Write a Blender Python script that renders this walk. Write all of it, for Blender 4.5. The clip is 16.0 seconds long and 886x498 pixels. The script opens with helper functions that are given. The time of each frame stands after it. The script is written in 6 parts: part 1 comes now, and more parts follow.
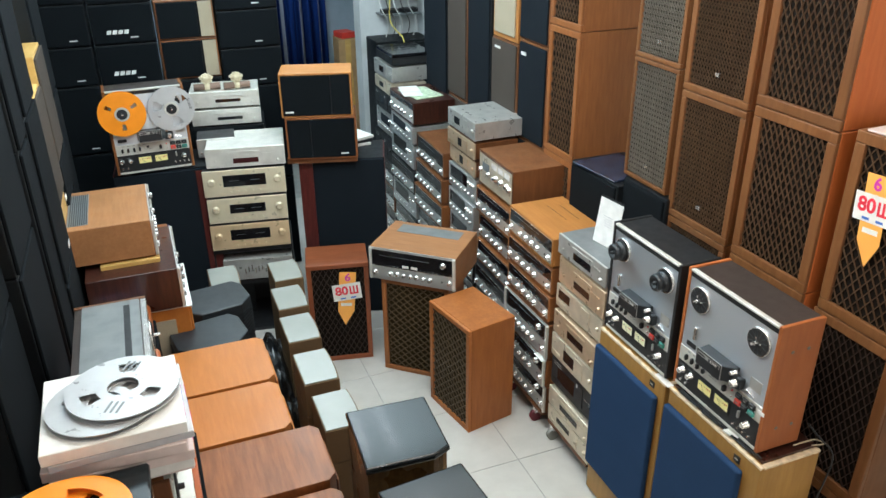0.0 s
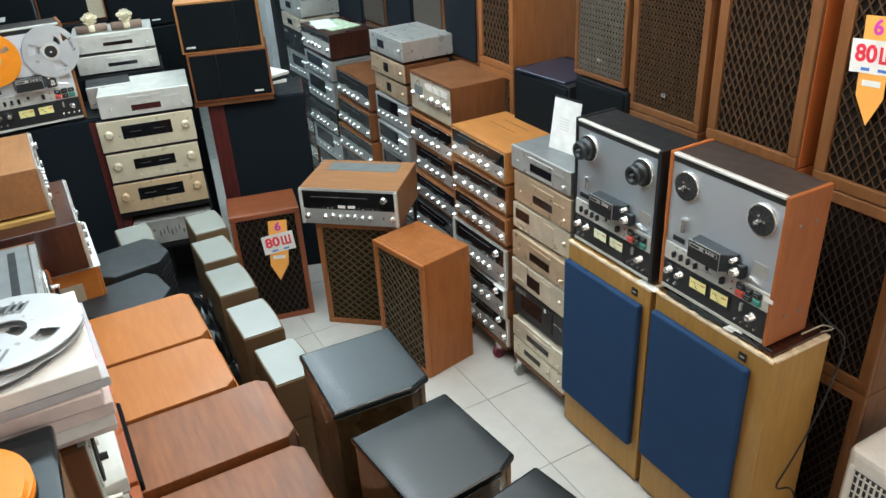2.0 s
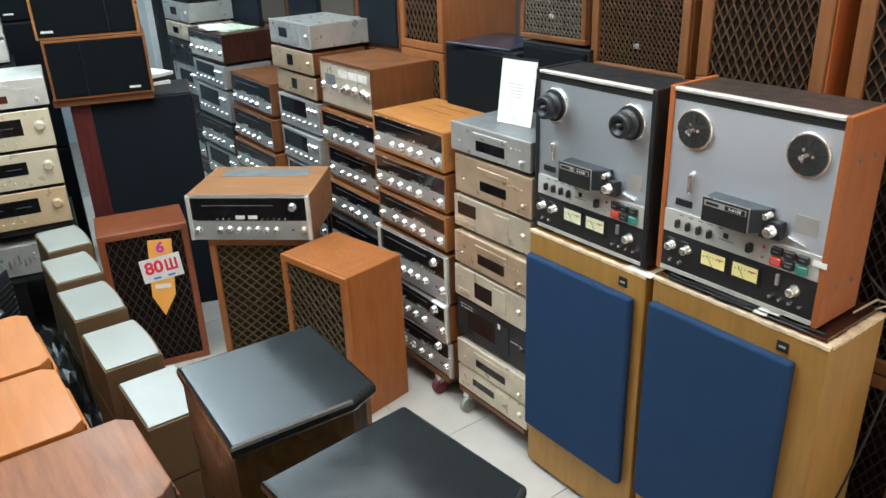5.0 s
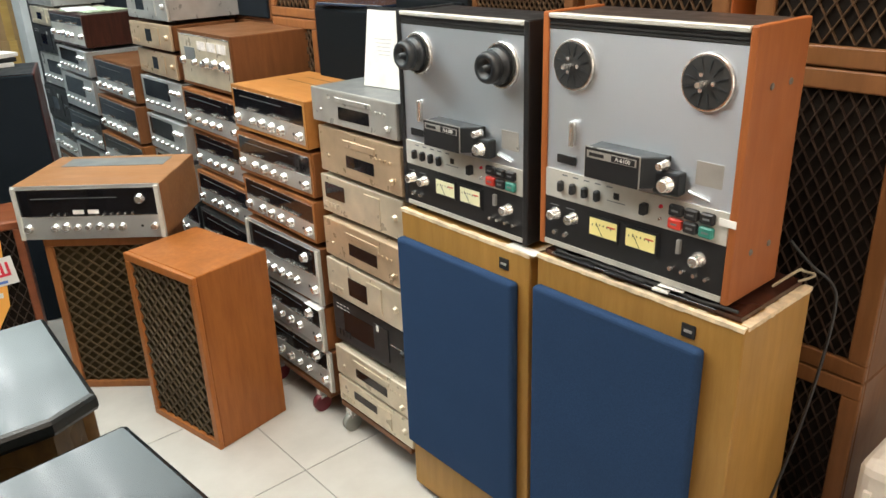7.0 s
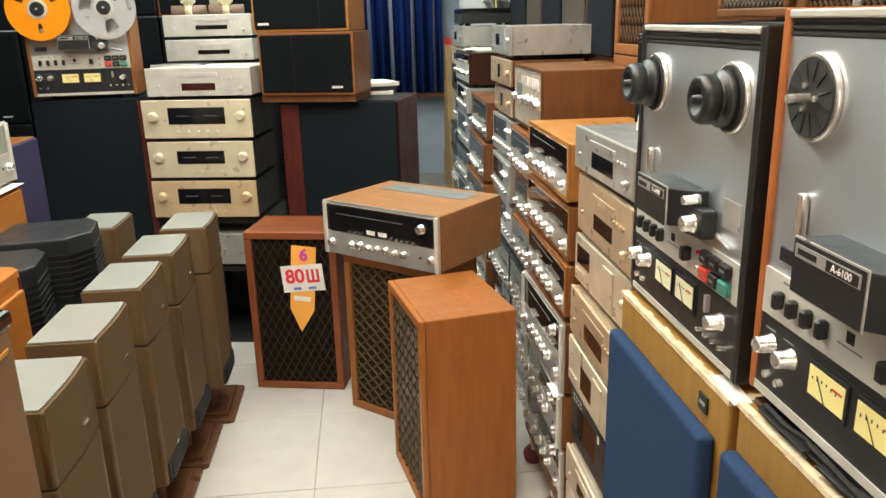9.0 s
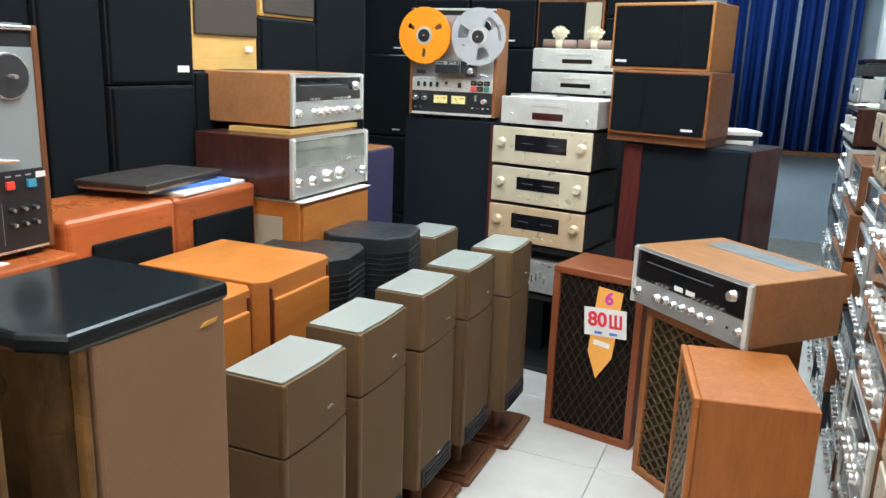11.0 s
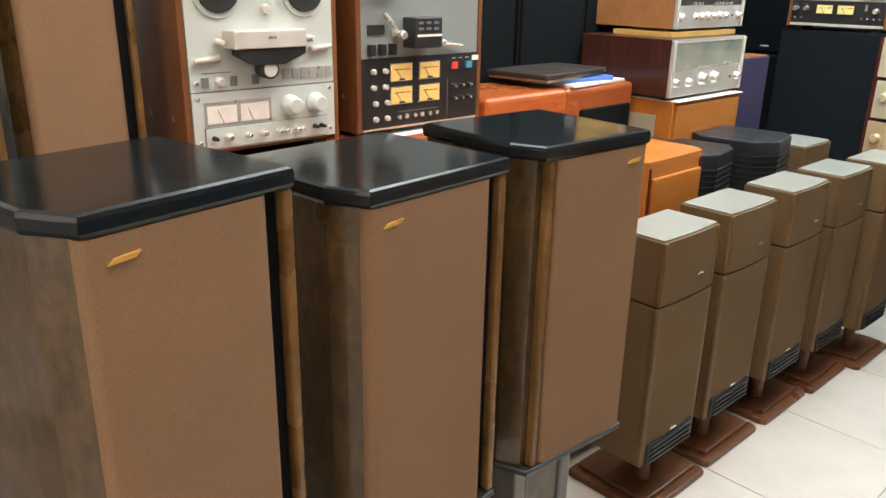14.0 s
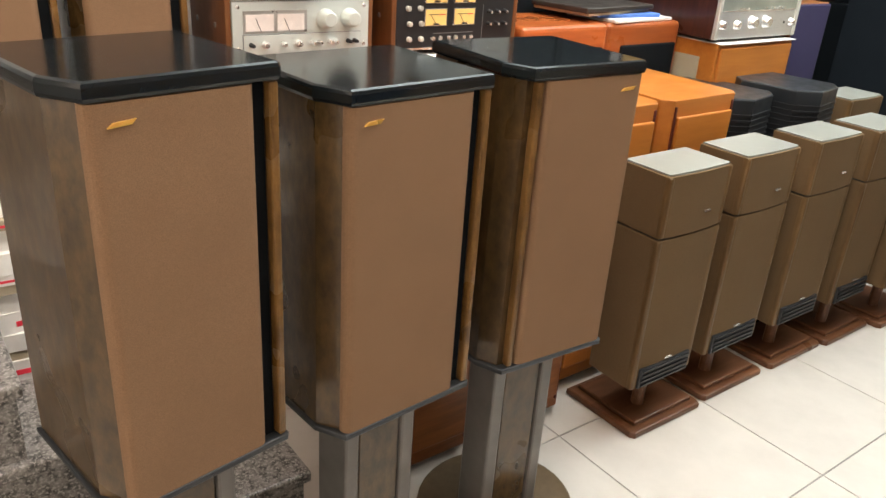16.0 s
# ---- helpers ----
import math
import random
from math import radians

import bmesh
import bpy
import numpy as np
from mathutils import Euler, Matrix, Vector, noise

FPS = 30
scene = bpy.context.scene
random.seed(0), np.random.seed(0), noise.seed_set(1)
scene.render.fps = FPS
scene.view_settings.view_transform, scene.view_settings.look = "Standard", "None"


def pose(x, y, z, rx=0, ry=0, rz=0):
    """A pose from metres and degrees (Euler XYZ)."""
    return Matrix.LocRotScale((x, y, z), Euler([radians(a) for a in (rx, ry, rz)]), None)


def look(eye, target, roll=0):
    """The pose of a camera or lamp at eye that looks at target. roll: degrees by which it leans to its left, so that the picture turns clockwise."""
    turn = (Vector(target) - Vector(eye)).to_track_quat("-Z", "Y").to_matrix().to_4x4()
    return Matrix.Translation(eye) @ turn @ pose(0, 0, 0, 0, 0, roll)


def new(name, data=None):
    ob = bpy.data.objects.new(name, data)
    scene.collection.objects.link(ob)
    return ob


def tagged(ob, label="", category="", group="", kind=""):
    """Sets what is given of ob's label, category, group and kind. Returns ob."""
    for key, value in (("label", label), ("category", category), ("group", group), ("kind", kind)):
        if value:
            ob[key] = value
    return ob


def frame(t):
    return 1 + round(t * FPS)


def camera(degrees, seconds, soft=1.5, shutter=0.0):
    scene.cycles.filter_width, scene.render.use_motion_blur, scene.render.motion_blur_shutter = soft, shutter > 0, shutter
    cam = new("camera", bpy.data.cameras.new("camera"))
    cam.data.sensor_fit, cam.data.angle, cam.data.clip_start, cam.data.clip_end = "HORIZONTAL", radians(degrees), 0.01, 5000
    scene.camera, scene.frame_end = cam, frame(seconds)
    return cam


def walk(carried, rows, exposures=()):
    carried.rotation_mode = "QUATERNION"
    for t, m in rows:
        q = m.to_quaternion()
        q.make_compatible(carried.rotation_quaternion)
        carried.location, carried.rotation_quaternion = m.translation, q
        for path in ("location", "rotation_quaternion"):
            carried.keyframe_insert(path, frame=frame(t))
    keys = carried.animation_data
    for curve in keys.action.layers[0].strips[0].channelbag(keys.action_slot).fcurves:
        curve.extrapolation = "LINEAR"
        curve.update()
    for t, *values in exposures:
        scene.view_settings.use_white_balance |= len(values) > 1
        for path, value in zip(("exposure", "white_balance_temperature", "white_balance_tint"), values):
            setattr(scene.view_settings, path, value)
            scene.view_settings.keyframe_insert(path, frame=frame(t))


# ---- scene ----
cam = camera(59.7, 16.0)
PATH = [
    (0, (0.109, 0.074, 2.836), (0.767, 1.747, 1.961), -0.5),
    (0.5, (0.141, 0.132, 2.777), (0.781, 1.783, 1.848), -1.9),
    (1, (0.102, 0.22, 2.662), (0.836, 1.84, 1.747), -4.0),
    (1.5, (0.076, 0.268, 2.594), (0.904, 1.832, 1.663), -3.9),
    (2, (0.104, 0.371, 2.476), (0.926, 1.928, 1.526), -3.4),
    (2.5, (0.148, 0.436, 2.415), (0.939, 1.996, 1.445), -3.7),
    (3, (0.145, 0.504, 2.356), (1.01, 2.048, 1.424), -3.9),
    (3.2, (0.142, 0.572, 2.296), (1.061, 2.103, 1.394), -3.8),
    (5.3, (0.309, 0.933, 1.895), (1.409, 2.4, 1.096), -2.5),
    (5.5, (0.35, 0.985, 1.864), (1.476, 2.432, 1.065), -3.0),
    (6, (0.415, 1.032, 1.823), (1.578, 2.44, 1.007), -3.7),
    (6.5, (0.514, 1.021, 1.703), (1.705, 2.417, 0.907), -2.3),
    (7, (0.653, 0.997, 1.675), (1.849, 2.405, 0.91), -2.0),
    (7.5, (0.823, 1.048, 1.567), (1.976, 2.546, 0.915), -2.2),
    (8, (1.014, 1.123, 1.529), (1.904, 2.833, 0.998), -1.9),
    (8.5, (1.241, 1.124, 1.514), (1.758, 2.974, 0.957), -1.8),
    (8.7, (1.302, 1.134, 1.513), (1.674, 3.011, 0.933), -1.7),
    (10.8, (1.581, 1.328, 1.475), (0.941, 3.161, 0.995), 2.0),
    (11, (1.601, 1.311, 1.476), (0.85, 3.103, 1.001), 2.1),
    (11.5, (1.644, 1.233, 1.465), (0.598, 2.867, 0.977), 3.6),
    (12, (1.689, 1.177, 1.457), (0.452, 2.664, 0.948), 4.6),
    (12.5, (1.69, 1.137, 1.442), (0.389, 2.565, 0.925), 4.1),
    (13, (1.675, 1.076, 1.432), (0.332, 2.454, 0.888), 2.6),
    (13.5, (1.657, 1.017, 1.408), (0.28, 2.339, 0.812), 1.8),
    (14, (1.648, 0.976, 1.397), (0.267, 2.261, 0.734), 1.1),
    (14.5, (1.674, 0.97, 1.4), (0.299, 2.241, 0.696), 1.5),
    (15, (1.752, 0.994, 1.403), (0.4, 2.262, 0.652), 3.8),
    (15.5, (1.812, 1.0, 1.398), (0.433, 2.207, 0.596), 4.7),
    (16, (1.841, 1.001, 1.393), (0.398, 2.118, 0.573), 4.0),
]
EXPOSURES = [(0.0, -0.41, 5930, 8), (3.0, -0.46, 5930, 8), (5.5, -0.16, 5970, 10), (6.5, -0.1, 6850, 11), (7.5, -0.13, 6550, 13), (8.0, -0.1, 6550, 13), (8.5, -0.06, 7400, 13), (11.0, 0.14, 5900, 11), (12.5, 0.19, 6120, 12), (13.0, 0.09, 6250, 13), (14.0, 0.12, 6580, 15), (16.0, 0.2, 6750, 16)]
walk(cam, [(t, look(eye, target, roll)) for t, eye, target, roll in PATH], EXPOSURES)

# ---- world, large lights ----
world = bpy.data.worlds.new("world")
scene.world = world
world.use_nodes = True
world.node_tree.nodes["Background"].inputs[0].default_value = (0.55, 0.62, 0.7, 1)
world.node_tree.nodes["Background"].inputs[1].default_value = 0.15
# Unseen lamps at assumed places; area lamps far wider than tubes, set for top reflections.
TUBES = [(1.15, 1.55, 0), (1.15, 3.0, 0), (1.15, 4.75, 0), (0.1, 3.2, 0), (1.05, 6.35, 0)]
CEIL = 3.35
for i, (tx, ty, tr) in enumerate(TUBES):
    lamp = bpy.data.lights.new("tube_light", "AREA")
    lamp.shape, lamp.size, lamp.size_y, lamp.energy, lamp.color = "RECTANGLE", 1.5, 1.49, (25, 25, 25, 19, 25)[i], ((1.0, 0.8, 0.6), (0.95, 1.0, 0.94), (0.84, 1.0, 1.0), (0.84, 1.0, 1.0), (0.84, 1.0, 1.0))[i]
    new("tube_light", lamp).matrix_world = pose(tx, ty, CEIL - 0.34, 0, 0, tr)
    # Added upward fill that brightens the ceiling mirrored in the black tops.
    glow = bpy.data.lights.new("ceiling_fill", "AREA")
    glow.shape, glow.size, glow.size_y, glow.energy, glow.color = "RECTANGLE", 1.2, 1.49, 27, lamp.color
    new("ceiling_fill", glow).matrix_world = pose(tx, ty, CEIL - 0.26, 180, 0, tr)
# Added warm fill before the closed south wall; no window or shopfront stands there.
lamp = bpy.data.lights.new("south_warm_fill", "AREA")
lamp.shape, lamp.size, lamp.size_y, lamp.energy, lamp.color = "RECTANGLE", 1.9, 2.0, 26, (1.0, 0.86, 0.7)
new("south_warm_fill", lamp).matrix_world = look((1.45, -0.95, 1.5), (1.3, 3.0, 0.9))

# ---- materials ----


def mat_nodes(name):
    m = bpy.data.materials.new(name)
    m.use_nodes = True
    nt = m.node_tree
    return m, nt, nt.nodes["Principled BSDF"]


def mix_col(nt, fac, a, b, blend="MIX"):
    n = nt.nodes.new("ShaderNodeMix")
    n.data_type, n.blend_type = "RGBA", blend
    for sock, v in ((n.inputs[0], fac), (n.inputs[6], a), (n.inputs[7], b)):
        if isinstance(v, bpy.types.NodeSocket):
            nt.links.new(v, sock)
        else:
            sock.default_value = v if isinstance(v, (int, float)) else (*v, 1)
    return n.outputs[2]


def tex_noise(nt, scale, detail=4, stretch=(1, 1, 1), rough=0.55, offset_random=True):
    tc = nt.nodes.new("ShaderNodeTexCoord")
    mp = nt.nodes.new("ShaderNodeMapping")
    mp.inputs["Scale"].default_value = stretch
    nt.links.new(tc.outputs["Object"], mp.inputs[0])
    if offset_random:
        oi = nt.nodes.new("ShaderNodeObjectInfo")
        mul = nt.nodes.new("ShaderNodeMath")
        mul.operation = "MULTIPLY"
        mul.inputs[1].default_value = 37.0
        nt.links.new(oi.outputs["Random"], mul.inputs[0])
        nt.links.new(mul.outputs[0], mp.inputs["Location"])
    n = nt.nodes.new("ShaderNodeTexNoise")
    n.inputs["Scale"].default_value, n.inputs["Detail"].default_value, n.inputs["Roughness"].default_value = scale, detail, rough
    nt.links.new(mp.outputs[0], n.inputs["Vector"])
    return n.outputs["Fac"]


def ramp(nt, fac, lo, hi, a=0.0, b=1.0):
    n = nt.nodes.new("ShaderNodeMapRange")
    n.inputs[1].default_value, n.inputs[2].default_value, n.inputs[3].default_value, n.inputs[4].default_value = lo, hi, a, b
    nt.links.new(fac, n.inputs[0])
    return n.outputs[0]


def bump(nt, bsdf, height, strength=0.2, dist=0.002):
    n = nt.nodes.new("ShaderNodeBump")
    n.inputs["Strength"].default_value, n.inputs["Distance"].default_value = strength, dist
    nt.links.new(height, n.inputs["Height"])
    nt.links.new(n.outputs[0], bsdf.inputs["Normal"])


def wood(name, dark, light, stretch=(6, 6, 0.7), rough=0.42, coat=0.0):
    m, nt, b = mat_nodes(name)
    g = tex_noise(nt, 9, 6, stretch, 0.62)
    f = tex_noise(nt, 60, 3, stretch)
    c = mix_col(nt, ramp(nt, g, 0.28, 0.72), dark, light)
    c = mix_col(nt, ramp(nt, f, 0.45, 0.8, 0.0, 0.14), c, tuple(v * 0.62 for v in dark))
    s = tex_noise(nt, 3.2, 3, tuple(v ** 0.7 for v in stretch))
    c = mix_col(nt, ramp(nt, s, 0.42, 0.72, 0.0, 0.4), c, tuple(v * 0.72 for v in dark))
    oi = nt.nodes.new("ShaderNodeObjectInfo")
    hv = nt.nodes.new("ShaderNodeHueSaturation")
    nt.links.new(ramp(nt, oi.outputs["Random"], 0, 1, 0.88, 1.12), hv.inputs["Value"])
    nt.links.new(c, hv.inputs["Color"])
    nt.links.new(hv.outputs[0], b.inputs["Base Color"])
    blot = tex_noise(nt, 5, 3)
    nt.links.new(ramp(nt, blot, 0.3, 0.7, rough - 0.08, rough + 0.12), b.inputs["Roughness"])
    b.inputs["Coat Weight"].default_value = coat
    b.inputs["Coat Roughness"].default_value = 0.07
    bump(nt, b, f, 0.06, 0.001)
    b.inputs["Specular IOR Level"].default_value = 0.35
    return m


def plain(name, col, rough=0.5, metal=0.0, vary=0.12, grain=0.0, scale=14, coat=0.0, spec=0.5, smudge=0.16):
    m, nt, b = mat_nodes(name)
    n = tex_noise(nt, scale, 4)
    c = mix_col(nt, ramp(nt, n, 0.3, 0.7), tuple(v * (1 - vary) for v in col), tuple(min(1, v * (1 + vary)) for v in col))
    nt.links.new(c, b.inputs["Base Color"])
    sm = tex_noise(nt, 22, 5)
    nt.links.new(ramp(nt, sm, 0.3, 0.75, max(0.02, rough - smudge * 0.4), min(1, rough + smudge * 0.6)), b.inputs["Roughness"])
    b.inputs["Metallic"].default_value = metal
    b.inputs["Coat Weight"].default_value = coat
    b.inputs["Specular IOR Level"].default_value = spec
    if grain:
        bump(nt, b, tex_noise(nt, 420, 2), grain, 0.001)
    return m


def brushed(name, col, rough=0.3, stretch=(1, 1, 60), metal=1.0, grain=0.05, streak=0.0):
    m, nt, b = mat_nodes(name)
    b.inputs["Anisotropic"].default_value = streak
    b.inputs["Anisotropic Rotation"].default_value = 0.25
    n = tex_noise(nt, 30, 3, stretch)
    big = tex_noise(nt, 4, 3)
    c = mix_col(nt, ramp(nt, n, 0.3, 0.7), tuple(v * (1 - grain) for v in col), col)
    c = mix_col(nt, ramp(nt, big, 0.35, 0.7, 0, 0.3), c, tuple(v * 0.85 for v in col))
    nt.links.new(c, b.inputs["Base Color"])
    nt.links.new(ramp(nt, n, 0.3, 0.7, rough - 0.6 * grain, rough + grain), b.inputs["Roughness"])
    b.inputs["Metallic"].default_value = metal
    bump(nt, b, n, 0.4 * grain, 0.001)
    return m


def cloth(name, col, scale=900, rough=0.95):
    m, nt, b = mat_nodes(name)
    n = tex_noise(nt, scale, 2)
    big = tex_noise(nt, 7, 4)
    c = mix_col(nt, ramp(nt, n, 0.3, 0.7), tuple(v * 0.78 for v in col), tuple(v * 1.16 for v in col))
    c = mix_col(nt, ramp(nt, big, 0.35, 0.7, 0, 0.35), c, tuple(v * 0.8 for v in col))
    nt.links.new(c, b.inputs["Base Color"])
    b.inputs["Roughness"].default_value = rough
    b.inputs["Specular IOR Level"].default_value = 0.12
    bump(nt, b, n, 0.2, 0.001)
    return m


def granite(name):
    m, nt, b = mat_nodes(name)
    n1 = tex_noise(nt, 55, 5, offset_random=False)
    n2 = tex_noise(nt, 150, 3, offset_random=False)
    c = mix_col(nt, ramp(nt, n1, 0.38, 0.6), (0.045, 0.043, 0.041), (0.25, 0.235, 0.22))
    c = mix_col(nt, ramp(nt, n2, 0.5, 0.62), c, (0.38, 0.36, 0.34))
    nt.links.new(c, b.inputs["Base Color"])
    b.inputs["Roughness"].default_value = 0.35
    return m


def emit(name, col, strength):
    m, nt, b = mat_nodes(name)
    b.inputs["Base Color"].default_value = (*col, 1)
    b.inputs["Emission Color"].default_value = (*col, 1)
    b.inputs["Emission Strength"].default_value = strength
    return m


M_WALNUT = wood("walnut_veneer", (0.135, 0.05, 0.018), (0.2, 0.08, 0.029))
M_WALNUT_H = wood("walnut_veneer_level", (0.13, 0.05, 0.018), (0.2, 0.08, 0.029), (0.7, 6, 6))
M_OAK = wood("oak_veneer", (0.37, 0.155, 0.04), (0.46, 0.205, 0.058))
M_OAK_H = wood("oak_veneer_level", (0.42, 0.17, 0.042), (0.52, 0.225, 0.06), (0.7, 6, 6))
M_TEAK = wood("teak_veneer", (0.23, 0.083, 0.025), (0.31, 0.118, 0.037))
M_TEAK_H = wood("teak_veneer_level", (0.165, 0.055, 0.017), (0.3, 0.108, 0.033), (0.7, 6, 6), 0.36)
M_TEAKPALE = wood("pale_teak_veneer", (0.3, 0.135, 0.052), (0.39, 0.185, 0.076), (0.7, 6, 6))
M_FRAME = wood("moulded_frame_wood", (0.15, 0.06, 0.02), (0.215, 0.092, 0.033))
M_CHERRY = wood("cherry_lacquer", (0.34, 0.08, 0.02), (0.45, 0.12, 0.03), (0.7, 6, 6), 0.3, 0.3)
M_ORANGE = wood("orange_veneer", (0.5, 0.125, 0.028), (0.6, 0.17, 0.04), rough=0.45)
M_HONEY = wood("honey_oak", (0.36, 0.185, 0.042), (0.45, 0.245, 0.062))
M_ROSE = wood("rosewood", (0.022, 0.008, 0.006), (0.07, 0.022, 0.014), rough=0.3, coat=0.3)
M_DARKRED = wood("dark_red_wood", (0.06, 0.012, 0.01), (0.14, 0.03, 0.025), rough=0.35)
M_BURL = wood("burl_veneer", (0.032, 0.018, 0.007), (0.115, 0.068, 0.025), (5, 5, 2.5), 0.3, 0.5)
M_OLIVE = wood("olive_brown_vinyl", (0.085, 0.057, 0.03), (0.13, 0.09, 0.048), (3, 3, 1), 0.45)
M_CORNER = wood("brown_corner_wood", (0.09, 0.05, 0.02), (0.17, 0.098, 0.04), (4, 4, 1), 0.35)
M_PLINTH = wood("plinth_brown", (0.1, 0.04, 0.018), (0.17, 0.075, 0.035), (0.8, 5, 5), 0.35)
M_LATTICE = wood("lattice_wood", (0.06, 0.032, 0.015), (0.1, 0.056, 0.027), (3, 3, 1), 0.55)
M_LATTICE_O = wood("lattice_olive", (0.05, 0.031, 0.013), (0.085, 0.053, 0.021), (3, 3, 1), 0.6)
M_GREYLAT = wood("grey_lattice", (0.1, 0.088, 0.07), (0.15, 0.13, 0.105), (3, 3, 1), 0.6)
M_DARKLAT = wood("dark_and_shaded_lattice", (0.026, 0.014, 0.009), (0.045, 0.026, 0.016), (3, 3, 1), 0.55)
M_REDWOOD = wood("red_brown_veneer", (0.2, 0.055, 0.02), (0.27, 0.08, 0.03), (0.7, 6, 6))
M_BURLGOLD = wood("golden_burl", (0.08, 0.042, 0.014), (0.24, 0.125, 0.038), (3, 3, 2), 0.28, 0.3)
M_STANDGREY = plain("grey_metal_stand", (0.16, 0.15, 0.14), 0.35, 0.4)
M_GOLDLEAF = plain("gold_badge", (0.85, 0.5, 0.12), 0.3, 0.5)
M_AMBER = wood("amber_veneer", (0.45, 0.15, 0.026), (0.53, 0.192, 0.035), (0.7, 6, 6), 0.36)
M_DECKSIDE = wood("deck_side_veneer", (0.34, 0.1, 0.028), (0.42, 0.135, 0.038), rough=0.45)
M_BLACK = plain("black_plastic", (0.014, 0.015, 0.017), 0.45)
M_BLACKV = plain("black_vinyl", (0.007, 0.009, 0.011), 0.5, grain=0.2, spec=0.3)
M_GLOSS = plain("black_gloss_lacquer", (0.008, 0.011, 0.013), 0.11, vary=0.2, scale=6, smudge=0.07, spec=0.36)
M_SATIN = plain("black_satin_lacquer", (0.018, 0.022, 0.026), 0.35, vary=0.2, scale=6)
M_BLKCLOTH = cloth("black_grille_cloth", (0.006, 0.008, 0.010))
M_DARKCLOTH = cloth("dark_brown_cloth", (0.012, 0.009, 0.007))
M_NAVY = cloth("navy_grille_cloth", (0.0105, 0.0145, 0.0195))
M_BLUE = cloth("blue_grille_foam", (0.024, 0.055, 0.125), 500)
M_BROWNCLOTH = cloth("brown_grille_cloth", (0.25, 0.15, 0.088), 700)
M_OLIVECLOTH = cloth("olive_grille_cloth", (0.145, 0.094, 0.05), 700)
M_OLIVEBACK = cloth("dark_olive_cloth", (0.034, 0.024, 0.011))
M_GREYCLOTH = cloth("grey_brown_cloth", (0.075, 0.062, 0.052))
M_CREAMCLOTH = cloth("cream_cloth", (0.42, 0.36, 0.26))
M_INDIGO = cloth("indigo_cloth", (0.045, 0.04, 0.09))
M_ALU = brushed("brushed_aluminium", (0.66, 0.67, 0.66), 0.3, metal=0.65)
M_ALUV = brushed("deck_plate", (0.68, 0.715, 0.76), 0.36, (24, 1, 1), 0.92, 0.012, 0.85)
M_GREYPLATE = brushed("grey_deck_plate", (0.3, 0.34, 0.335), 0.34, (24, 1, 1), 0.25, 0.015)
M_SILVER = plain("silver_paint", (0.5, 0.495, 0.47), 0.32, 0.5)
M_CHAMP = plain("champagne_metal", (0.64, 0.56, 0.43), 0.32, 0.38)
M_AMPCHAMP = plain("pale_champagne_metal", (0.74, 0.66, 0.48), 0.32, 0.28, 0.05)
M_AMPGOLD = plain("pale_gold_metal", (0.72, 0.54, 0.33), 0.32, 0.3, 0.05)
M_GOLD = plain("gold_metal", (0.56, 0.42, 0.28), 0.32, 0.45)
M_WHITEMETAL = plain("pale_metal", (0.63, 0.62, 0.57), 0.35, 0.25)
M_CHROME = plain("chrome", (0.84, 0.83, 0.81), 0.22, 0.82, 0.05)
M_GREYLID = plain("grey_metal_lid", (0.2, 0.215, 0.22), 0.42, 0.2)
M_GREYTOP = plain("pale_grey_top", (0.275, 0.285, 0.26), 0.24, vary=0.03, scale=8, smudge=0.03)
M_DISPLAY = plain("dark_display_glass", (0.008, 0.008, 0.01), 0.08, vary=0.3)
M_PALEDIAL = plain("silvery_dial_behind_glass", (0.3, 0.33, 0.29), 0.08, 0.3, vary=0.25, scale=9)
M_REDDISP = plain("dark_red_window", (0.05, 0.012, 0.012), 0.1)
M_PAPER = plain("paper", (0.78, 0.77, 0.74), 0.8)
M_WHITE = plain("white_plastic", (0.74, 0.7, 0.64), 0.45)
M_WALL = plain("white_wall_paint", (0.68, 0.7, 0.7), 0.85, scale=3)
M_BLUEWALL = plain("pale_blue_wall_paint", (0.36, 0.43, 0.5), 0.85, scale=3)
M_CEIL = plain("ceiling_paint", (0.75, 0.76, 0.76), 0.9, scale=2)
M_CURTAIN = cloth("blue_curtain", (0.012, 0.04, 0.2), 300, 0.8)
M_CURTAIN2 = cloth("curtain_grey_stripe", (0.35, 0.38, 0.45), 300, 0.8)
M_TILE = plain("floor_tile_glaze", (0.545, 0.525, 0.485), 0.12, vary=0.05, scale=9)
M_GROUT = plain("grout", (0.3, 0.3, 0.28), 0.9)
M_GRANITE = granite("granite")
M_REELO = plain("orange_reel_plastic", (0.95, 0.3, 0.01), 0.35, vary=0.05)
M_REELW = plain("white_reel_metal", (0.56, 0.57, 0.58), 0.32, 0.35, 0.06)
M_TAGO = plain("orange_card", (0.92, 0.42, 0.08), 0.6, vary=0.04)
M_RED = plain("red_print", (0.75, 0.03, 0.06), 0.6)
M_MAGENTA = plain("magenta_print", (0.62, 0.05, 0.42), 0.6)
M_BLUEP = plain("blue_print", (0.08, 0.2, 0.6), 0.6)
M_GREENB = plain("green_button", (0.04, 0.25, 0.2), 0.4)
M_BLUEB = plain("blue_button", (0.06, 0.3, 0.45), 0.4)
M_REDB = plain("red_button", (0.7, 0.06, 0.04), 0.4)
M_METER = emit("meter_face", (0.84, 0.57, 0.18), 0.08)
M_METERY = emit("yellow_lit_meter_face", (0.85, 0.74, 0.3), 0.12)
M_METERPALE = emit("pale_lit_meter_face", (0.84, 0.82, 0.55), 0.08)
M_AKAI = brushed("pale_silver_plate", (0.64, 0.7, 0.67), 0.38, (24, 1, 1), 0.25, 0.012)
